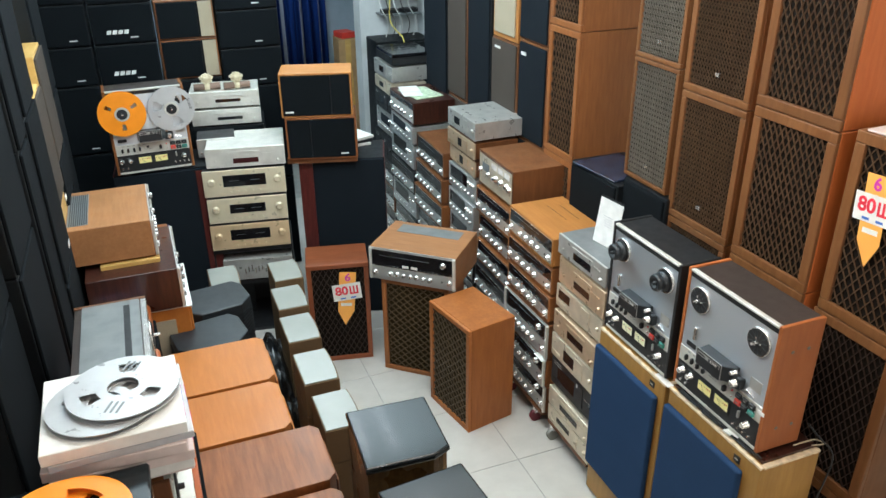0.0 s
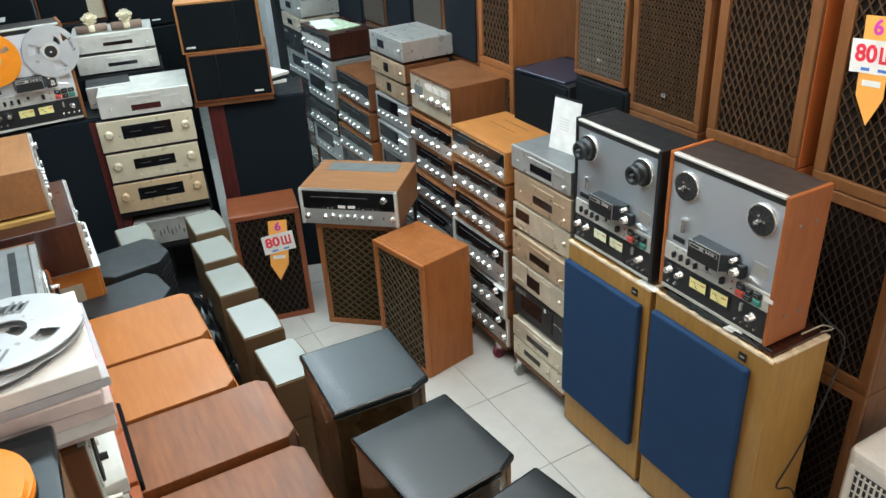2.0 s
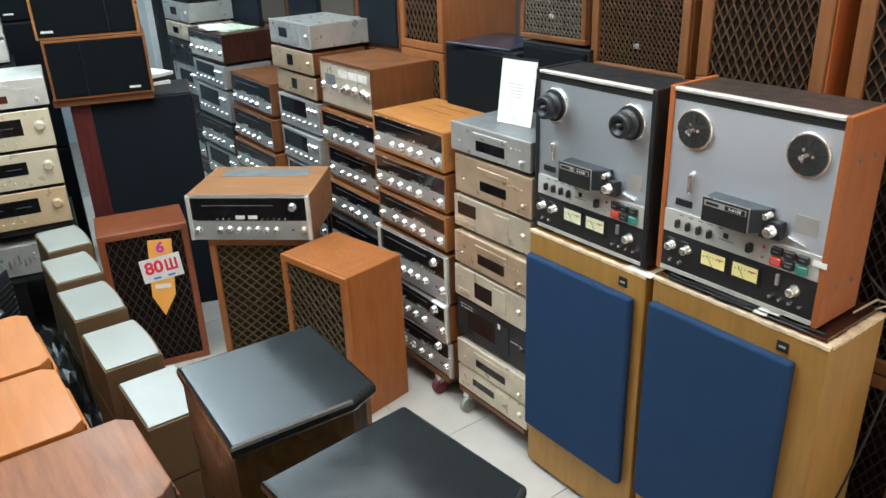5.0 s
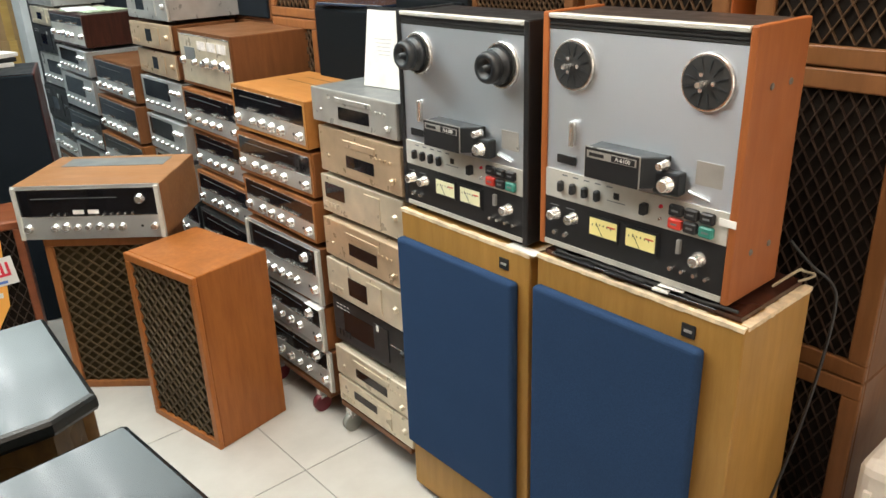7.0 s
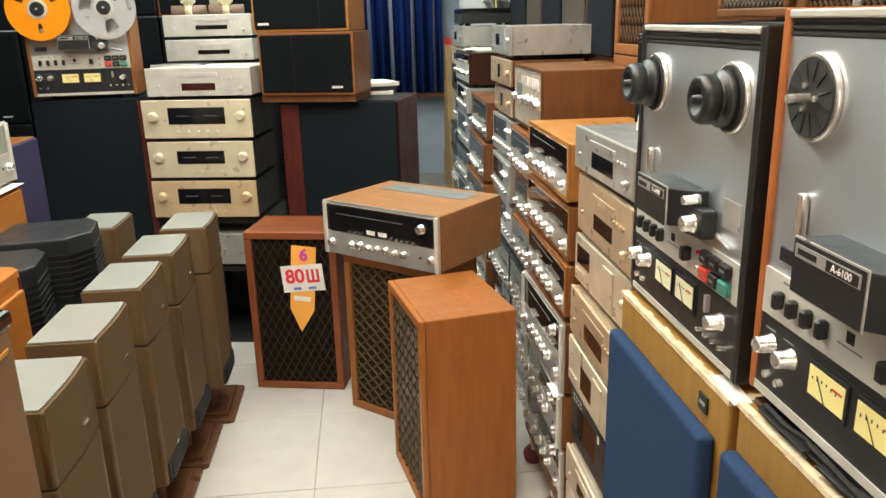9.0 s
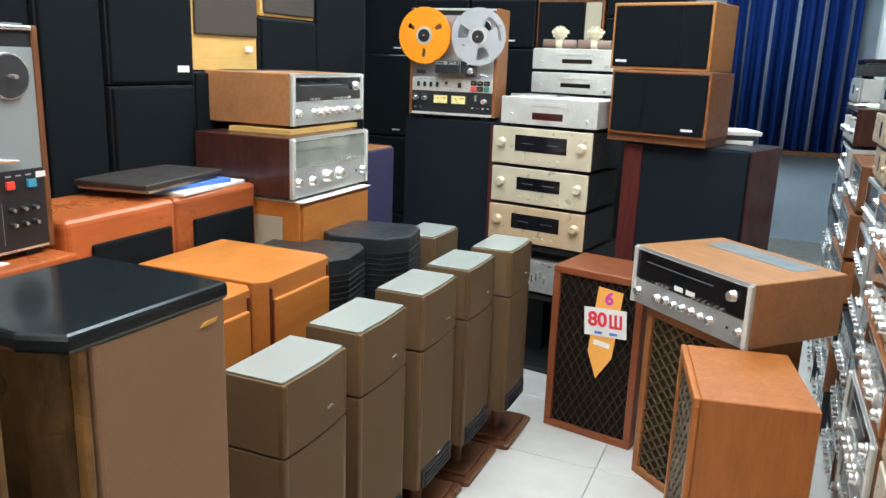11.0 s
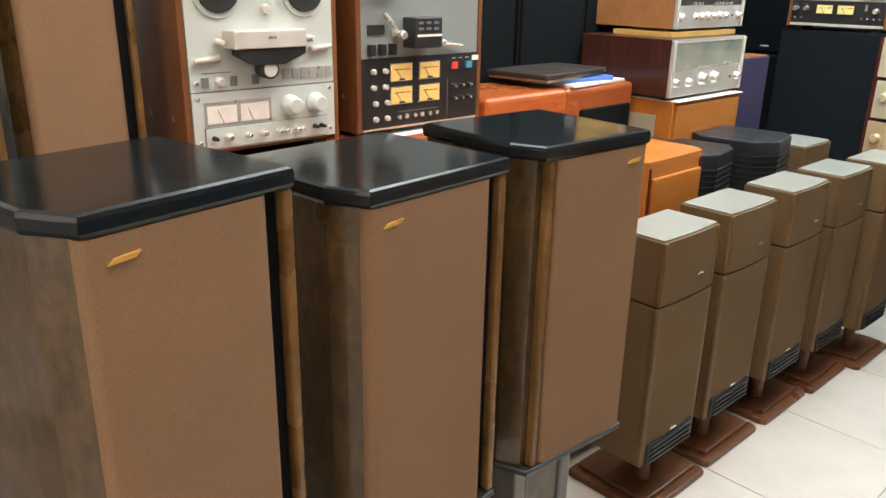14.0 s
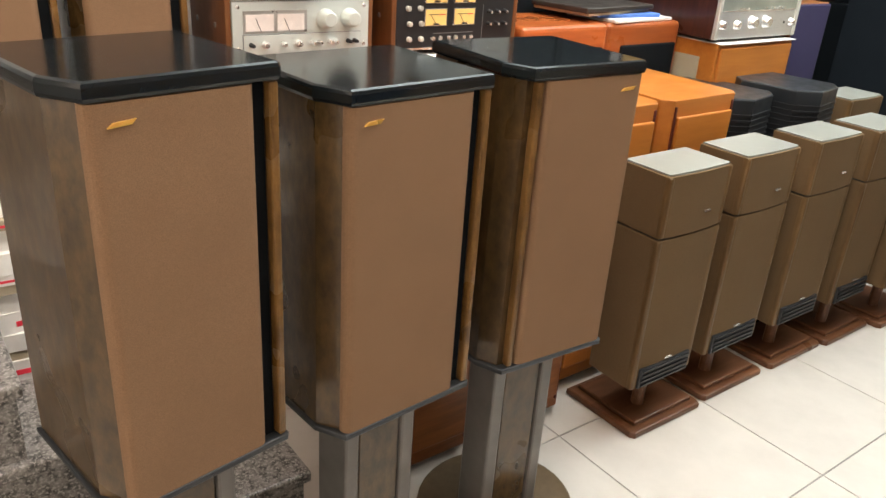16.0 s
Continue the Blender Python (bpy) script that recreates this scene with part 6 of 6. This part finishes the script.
# curtain
bm = bmesh.new()
n = 120
prev = None
for k in range(n + 1):
    x = 1.05 + 1.1 * k / n
    y = 8.76 + 0.04 * math.sin(k * 0.62) + 0.012 * math.sin(k * 1.7)
    cur = [bm.verts.new((x, y, 0.82)), bm.verts.new((x, y + 0.004, 3.0))]
    if prev:
        bm.faces.new((prev[0], cur[0], cur[1], prev[1]))
    prev = cur
cur_ob = solid("curtain", bm, M_CURTAIN, "blue curtain with pale grey stripes hanging at the end wall", "curtain")
cur_ob.data.materials.append(M_CURTAIN2)
for i, p in enumerate(cur_ob.data.polygons):
    p.material_index = 1 if i % 22 in (0, 1, 2) else 0
    p.use_smooth = True
cur_ob.modifiers.new("thickness", "SOLIDIFY").thickness = 0.004

# white pillar with cables and equipment
solid("pillar", boxes((2.19, 2.779, 7.5, 7.72, 0, CEIL)), M_WALL, "white painted wall stub at the back", "pillar", "structure")
t = thing("curtain_rail", pose(1.6, 8.78, 3.0), "thin grey rail carrying the blue curtain", "curtain rail")
bm = bmesh.new()
rod(bm, (-0.6, 0, 0.01), (0.6, 0, 0.01), 0.012, 0.012, 10)
part("rod", bm, M_CHROME, t)
for s in (-0.55, 0.55):
    part("bracket", boxes((s - 0.01, s + 0.01, 0, 0.12, 0.0, 0.02)), M_CHROME, t)
solid("window_sill", boxes((1.0, 2.15, 8.72, 8.9, 0.78, 0.815)), M_WALNUT_H, "brown wooden sill under the curtain", "sill", "structure")

# white appliance by the speakers
t = thing("dehumidifier", pose(2.13, 1.2, 0, 0, 0, E), "white plastic appliance with slotted grille", "appliance")
bm = bmesh.new()
box(bm, -0.24, 0.24, 0, 0.3, 0.01, 0.64, 0.03, 3)
part("body", bm, M_WHITE, t)
gr = part("grille", boxes((-0.2, -0.02, -0.004, 0.002, 0.43, 0.56)), M_BLACK, t, "dark air grille")
for k in range(10):
    part("slat", boxes((-0.2 + k * 0.0193, -0.2 + k * 0.0193 + 0.006, -0.009, -0.0041, 0.43, 0.56)), M_WHITE, gr)
for k in range(4):
    part("crossbar", boxes((-0.2, -0.02, -0.0075, -0.0042, 0.44 + k * 0.034, 0.444 + k * 0.034)), M_WHITE, gr)
part("rim", boxes((-0.215, -0.2005, -0.008, 0.002, 0.415, 0.575)), M_WHITE, t)
feet(t, 0.4, 0.28, h=0.01)

# ---- loose things ----
def slab(name, x0, x1, y0, y1, z0, z1, material, label, category, rz=0.0, bevel=0.0015):
    bm = bmesh.new()
    box(bm, -(x1 - x0) / 2, (x1 - x0) / 2, -(y1 - y0) / 2, (y1 - y0) / 2, 0, z1 - z0, bevel)
    return solid(name, bm, material, label, category, m=pose((x0 + x1) / 2, (y0 + y1) / 2, z0, 0, 0, rz))


# spool boxes on the pale deck, with white reels on top
z = 1.4675
for k, (h, mt, rz, dx) in enumerate(((0.034, M_PINKPAPER, 0, 0.0), (0.03, M_OLIVELABEL, -1, 0.004), (0.03, M_PAPER, 3, -0.004), (0.028, M_PINKPAPER, 0, 0.008), (0.03, M_PINKPAPER, -2, 0.0), (0.02, M_GREYPAPER, 2, 0.01), (0.032, M_PAPER, 1, 0.0))):
    t = thing("spool_box", pose(-0.085 + dx, 1.895 if k < 2 else 1.815, z, 0, 0, rz), "flat pale cardboard spool box in a stack", "box", "stacked spool boxes")
    bm = bmesh.new()
    box(bm, -0.16, 0.16, -0.155, 0.155, 0, h, 0.002)
    part("carton", bm, mt, t)
    for q in range(3):
        part("print_bar", boxes((0.1595, 0.161, -0.1 + q * 0.06, -0.06 + q * 0.06, h * 0.35, h * 0.6)), (M_MAGENTA, M_BLUEP, M_MAGENTA)[q], t)
    z += h + 0.0004


def flat_reel(x, y, z, material, label, rz=0.0, tilt=0.0):
    t = thing("tape_reel", pose(x, y, z, 0, tilt, rz), label, "tape reel", "tape reels")
    n, r = 48, 0.134
    for zz, nm in ((0.0, "flange"), (0.0122, "flange")):
        bm = bmesh.new()
        rad = (0.037, 0.062, 0.1, r)
        ring = [[[bm.verts.new((q * math.cos(2 * math.pi * k / n), q * math.sin(2 * math.pi * k / n), zz + e)) for k in range(n)] for q in rad] for e in (0, 0.0022)]
        for k in range(n):
            j = (k + 1) % n
            hole = (k % 16) in ((0, 1, 2, 3) if material is M_REELW else (0, 1, 2, 3, 4, 5, 6))
            for a in range(3):
                if a == 1 and hole:
                    bm.faces.new((ring[0][1][k], ring[0][1][j], ring[1][1][j], ring[1][1][k]))
                    bm.faces.new((ring[0][2][k], ring[0][2][j], ring[1][2][j], ring[1][2][k]))
                    continue
                for e in range(2):
                    bm.faces.new((ring[e][a][k], ring[e][a][j], ring[e][a + 1][j], ring[e][a + 1][k]))
            for a in (0, 3):
                bm.faces.new((ring[0][a][k], ring[0][a][j], ring[1][a][j], ring[1][a][k]))
        part(nm, bm, material, t)
    bm = bmesh.new()
    rod(bm, (0, 0, 0.0023), (0, 0, 0.012), 0.056, 0.056, 28, False)
    part("core", bm, material, t)
    return t


ztop = z + 0.0005
flat_reel(-0.1, 1.8, ztop, M_REELW, "white metal tape reel lying on spool boxes", 20)
t = flat_reel(-0.055, 1.825, ztop + 0.0148, M_REELW, "white metal tape reel lying on another reel", 65)
for k, (a, rr) in enumerate(((10, 0.085), (190, 0.085))):
    for q in range(3):
        part("print_bar", boxes((rr * math.cos(radians(a)) - 0.022, rr * math.cos(radians(a)) + 0.022, rr * math.sin(radians(a)) - 0.018 + q * 0.014, rr * math.sin(radians(a)) - 0.012 + q * 0.014, 0.0144, 0.0149)), M_GREYLID, t)
flat_reel(-0.19, 1.5, 1.6008, M_REELO, "orange plastic tape reel lying on a speaker", 5)
flat_reel(-0.2, 1.48, 1.6158, M_REELO, "orange plastic tape reel lying on another reel", 30)

# folders on the cherry speakers
slab("paper_sheet", -0.26, -0.03, 3.12, 3.45, 1.0455, 1.056, M_PAPER, "white papers under dark folders", "paper", 4)
slab("blue_case", -0.25, -0.06, 3.1, 3.4, 1.0565, 1.07, M_BLUEP, "blue plastic folder in a pile", "folder", -6)
slab("folder", -0.3, -0.06, 2.98, 3.36, 1.0705, 1.08, M_CREAMCLOTH, "cream folder under a black one", "folder", 9)
slab("folder", -0.3, -0.05, 2.97, 3.37, 1.0805, 1.098, M_FOLDER, "dark brown leather-look ring folder", "folder", 7, 0.003)

# sign card by the black deck
t = thing("sign_card", pose(2.02, 2.86, 1.2455, -9, 0, E + 8) @ Matrix.Scale(0.92, 4), "white leaning paper sign with dark upper edge", "sign")
part("sheet", boxes((-0.084, 0.084, 0, 0.002, 0, 0.24)), M_PAPER, t)
part("top_edge", boxes((-0.084, 0.084, -0.001, 0.003, 0.2405, 0.25)), M_BLACK, t)
for q in range(5):
    part("print_bar", boxes((-0.045 + 0.006 * q, 0.03, -0.0008, 0.0, 0.15 - q * 0.012, 0.152 - q * 0.012)), M_GREYPAPER, t)
part("prop", boxes((-0.03, 0.03, 0.002, 0.06, 0, 0.006)), M_PAPER, t)
slab("magazine", 2.2, 2.5, 3.12, 3.46, 1.4425, 1.452, M_BLUEGLOSS, "glossy dark blue magazine on a black speaker", "magazine", 6)
slab("newspaper", 1.97, 2.2, 5.38, 5.7, 1.3305, 1.337, M_GREENPAPER, "pale green printed paper on an amplifier", "paper", 8)
slab("paper_sheet", 1.95, 2.1, 5.45, 5.75, 1.3375, 1.341, M_PAPER, "white printed sheet on an amplifier", "paper", -10)
slab("newspaper", 2.31, 2.58, 1.42, 1.84, 2.0665, 2.074, M_PINKPAPER, "pink printed paper on a lattice speaker", "paper", 3)

# silver tape ends and papers behind the bookshelf pair
for q in range(3):
    slab("magazine", 1.36, 1.52, 5.0, 5.22, 1.1575 + q * 0.02, 1.176 + q * 0.02, (M_PAPER, M_BLACK, M_PAPER)[q], "thin printed magazine in a small pile", "magazine", 10 * q)
# small dark units behind the amplifiers
slab("video_player", 1.0, 1.35, 5.1, 5.4, 1.1575, 1.25, M_SILVER, "small silver video player behind speakers", "player", -10)

# turntable on the far stack
t = thing("turntable", pose(1.98, 6.1, 1.4605, 0, 0, E), "black turntable with dust cover on a stack", "turntable")
bm = bmesh.new()
box(bm, -0.21, 0.21, 0, 0.34, 0.012, 0.07, 0.004)
part("plinth", bm, M_BLACK, t)
bm = bmesh.new()
box(bm, -0.21, 0.21, 0.0, 0.34, 0.071, 0.1, 0.008, 2)
part("lid", bm, M_DISPLAY, t, "dark dust cover")
feet(t, 0.4, 0.33)

# back corner: dark cabinet, router shelf, cables, cardboard
t = thing("cabinet", pose(2.5, 7.1, 0, 0, 0, 0), "tall dark cabinet against the white wall stub", "cabinet")
bm = bmesh.new()
box(bm, -0.27, 0.27, 0, 0.36, 0, 1.42, 0.004)
part("body", bm, M_BLACKV, t)
part("door", boxes((-0.26, 0.26, -0.016, -0.0005, 0.03, 1.4)), M_BLACKV, t)
for q, (zz, x0, x1) in enumerate(((1.62, 2.36, 2.74), (1.79, 2.34, 2.76))):
    t = thing("router_shelf", pose((x0 + x1) / 2, 7.3, zz), "thin grey wall shelf with network boxes", "shelf")
    part("board", boxes((-0.2, 0.2, 0, 0.199, 0, 0.012)), M_GREYLID, t)
    for s in range(2):
        g = solid("network_box", boxes((-0.08, 0.08, -0.05, 0.05, 0, 0.035)), M_BLACK, "small black network box on a shelf", "router", m=pose(x0 + 0.1 + s * 0.19, 7.4, zz + 0.0125, 0, 0, 8 * s))


def cable(name, pts, r, material, label):
    cu = bpy.data.curves.new(name, "CURVE")
    cu.dimensions, cu.bevel_depth, cu.bevel_resolution, cu.resolution_u = "3D", r, 1, 6
    sp = cu.splines.new("NURBS")
    sp.points.add(len(pts) - 1)
    for q, c in zip(sp.points, pts):
        q.co = (*c, 1)
    sp.use_endpoint_u, sp.order_u = True, 3
    tmp = bpy.data.objects.new(name, cu)
    me = bpy.data.meshes.new_from_object(tmp)
    bpy.data.objects.remove(tmp)
    me.materials.append(material)
    return tagged(new(name, me), label, "cable")


cable("cable", [(2.45, 7.32, 1.83), (2.4, 7.28, 1.6), (2.45, 7.2, 1.5), (2.5, 7.08, 1.44), (2.46, 7.05, 1.3), (2.45, 7.04, 1.0)], 0.006, M_YELLOWCABLE, "yellow network cable hanging from a shelf")
for q in range(5):
    x = 2.36 + 0.07 * q
    cable("cable", [(x, 7.42, 1.8), (x - 0.05, 7.25, 1.72), (x + 0.03, 7.24, 1.6), (x + 0.06, 7.3, 1.5), (x + 0.02, 7.3, 1.425)], 0.004, M_BLACK if q % 2 else M_PAPER, "thin network cable hanging from a shelf")
# cables by the orange deck
cable("cable", [(2.1, 1.63, 1.08), (2.14, 1.6, 1.02), (2.17, 1.565, 0.99), (2.16, 1.54, 0.95), (2.1, 1.545, 0.7), (2.02, 1.56, 0.5), (1.97, 1.57, 0.4), (2.08, 1.56, 0.38), (2.12, 1.56, 0.2), (2.14, 1.56, 0.006)], 0.0035, M_BLACK, "thin black cable hanging down the speaker side")
cable("cable", [(2.06, 1.635, 0.99), (2.1, 1.6, 1.03), (2.15, 1.62, 1.0), (2.18, 1.59, 0.99), (2.12, 1.61, 0.99)], 0.003, M_CREAMCLOTH, "pale cord end beside the tape deck")
cable("cable", [(1.92, 2.0, 0.99), (1.905, 1.9, 0.992), (1.915, 1.8, 0.99), (1.9, 1.7, 0.99)], 0.0035, M_BLACK, "black cable lying in front of the deck")
for q, (y0, y1, mt) in enumerate(((1.95, 2.06, M_BLACK), (1.83, 1.92, M_BLACK), (1.765, 1.8, M_PAPER))):
    slab("strip", 1.886, 1.905, y0, y1, 0.9858, 0.989 + 0.001 * q, mt, "thin strip of packing lying under the deck", "packing", 4 * q, 0.0005)

for q in range(4):
    t = thing("carton", pose(2.22, 8.25, q * 0.32, 0, 0, 6 - 3 * q), "brown cardboard carton with tape in a stack", "carton", "stacked cartons")
    bm = bmesh.new()
    box(bm, -0.1, 0.1, -0.15, 0.15, 0, 0.319, 0.004)
    part("box", bm, M_CARD, t)
    part("tape", boxes((-0.03, 0.03, -0.1512, -0.1502, 0.0, 0.319)), M_YELLOWW, t)
slab("snack_box", 2.14, 2.3, 8.15, 8.35, 1.2805, 1.34, M_REDB, "small dark red box on a carton", "box", 12)

# indigo speaker beside the oak one
for z0, z1 in ((0.0, 0.52), (0.52, 0.78), (0.78, 1.12)):
    plain_speaker(pose(0.13, 4.13, z0, 0, 0, W), 0.24, z1 - z0 - 0.004, 0.3, M_TEAK, M_INDIGO, "small speaker with indigo cloth front", "indigo speakers", rim=0.004)

# white books stacked on a granite step
z = 0.3605
rb = random.Random(9)
for k in range(11):
    h = rb.choice((0.022, 0.03, 0.042, 0.05))
    t = thing("book", pose(0.03 + rb.uniform(-0.012, 0.012), 1.17 + rb.uniform(-0.01, 0.01), z, 0, 0, rb.uniform(-5, 5)), "thick white paperback in a stack on a stair", "book", "stacked books")
    part("pages", boxes((-0.12, 0.117, -0.085, 0.085, 0.002, h - 0.002)), M_PAPER, t)
    bm = boxes((-0.122, 0.121, -0.088, 0.088, 0, 0.0019), (-0.122, 0.121, -0.088, 0.088, h - 0.0019, h), (0.1185, 0.121, -0.088, 0.088, 0.002, h - 0.002))
    part("cover", bm, (M_PAPER, M_CREAMCLOTH, M_PAPER, M_PAPER)[k % 4], t)
    if k % 3 == 0:
        part("print_bar", boxes((0.121, 0.1216, -0.03, 0.06, h * 0.3, h * 0.55)), M_RED, t)
    z += h + 0.0004

# dark plastic wrap between the small speakers
bm = bmesh.new()
bmesh.ops.create_icosphere(bm, subdivisions=4, radius=1.0)
for v in bm.verts:
    nn = noise.noise(v.co * 3.1) * 0.22 + noise.noise(v.co * 8) * 0.1
    v.co = Vector((v.co.x * 0.1, v.co.y * 0.42, max(-1, v.co.z) * 0.3)) * (1 + nn)
zmin = min(v.co.z for v in bm.verts)
for v in bm.verts:
    v.co.z -= zmin
solid("plastic_wrap", bm, M_WRAP, "crumpled black plastic wrap on the floor", "plastic wrap", m=pose(0.52, 3.55, 0.0))

# slanted maker's bars on two black speakers
for zz in (1.625, 1.895):
    t = thing("name_bar", pose(0.03, YB - 0.0025, zz), "white slanted name bar on a black speaker", "badge", "name bars")
    for q in range(4):
        bm = bmesh.new()
        vs = [(q * 0.036 - 0.07, 0), (q * 0.036 - 0.042, 0), (q * 0.036 - 0.034, 0.026), (q * 0.036 - 0.062, 0.026)]
        lo, hi = [bm.verts.new((a, 0.002, b)) for a, b in vs], [bm.verts.new((a, -0.001, b)) for a, b in vs]
        bm.faces.new(hi), bm.faces.new(lo)
        for i in range(4):
            bm.faces.new((lo[i], lo[(i + 1) % 4], hi[(i + 1) % 4], hi[i]))
        part("bar", bm, M_PAPER, t)

slab("support_box", 0.44, 0.62, 5.02, 5.2, 0.0, 1.2, M_BLACKV, "tall narrow black box behind the amplifiers", "box")
silver_unit(pose(0.5, 5.0, 1.2005, 0, 0, -6), 0.24, 0.13, 0.2, M_SILVER, "small silver amplifier beside the reel deck", "", "tuner", (0.0, 0.7, 0.3, 0.2), M_BLACK, "amplifier")

# papers under the decks on the cherry speakers
slab("paper_sheet", -0.1, 0.03, 2.27, 2.5, 0.9855, 0.9865, M_PAPER, "white paper tucked under a tape deck", "paper", 3, 0.0)
slab("plastic_sheet", -0.1, 0.055, 1.86, 2.1, 0.9855, 0.9868, M_WRAP, "crumpled dark sheet under a tape deck", "sheet", 4, 0.0)
slab("paper_slip", 0.035, 0.06, 1.93, 1.97, 0.987, 0.9876, M_PAPER, "small white paper slip by a tape deck", "paper", 8, 0.0)

# cables, film and torn paper in front of the decks
slab("plastic_film", 1.891, 1.96, 1.66, 2.07, 0.9858, 0.9885, M_WRAP, "crumpled black plastic film under a tape deck", "film", 0.6, 0.001)
rc = random.Random(8)
for q in range(3):
    run = [(1.893 + rc.uniform(0.0, 0.012), 2.06 - 0.1 * q - 0.03 * k, 0.9925 + rc.uniform(-0.001, 0.002)) for k in range(9)]
    cable("cable", run, 0.0035, M_RUBBER, "thin black cable lying in front of a tape deck")
slab("paper_slip", 1.891, 1.912, 1.735, 1.79, 0.997, 0.9985, M_PAPER, "small white paper slip on black cables", "paper", 5, 0.0)
slab("torn_paper", 1.8855, 1.915, 2.118, 2.215, 0.9622, 0.9645, M_PAPER, "torn white paper on the corner of a speaker", "paper", -4, 0.0)

slab("paper_slip", 1.868, 1.9, 3.11, 3.2, 0.4652, 0.4668, M_PAPER, "white paper slip between stacked receivers", "paper", 0, 0.0)

# ---- floor tiles, last ----
mesh = bpy.data.meshes.new("tile")
bm = bmesh.new()
box(bm, -0.2585, 0.2585, -0.2585, 0.2585, -0.0038, 0.0, 0.0015)
bmesh.ops.recalc_face_normals(bm, faces=bm.faces)
bm.to_mesh(mesh)
bm.free()
mesh.materials.append(M_TILE)
floor_ob = bpy.data.objects["floor"]
for i in range(-3, 5):
    for j in range(-7, 9):
        cx, cy = 0.62 + 0.26 + 0.52 * i, 2.42 + 0.26 + 0.52 * j
        if X0 - 0.2 < cx < X1 + 0.2 and Y0 - 0.2 < cy < Y1 + 0.2:
            o = new("tile", mesh)
            o.parent = floor_ob
            o.location = (cx, cy, 0)
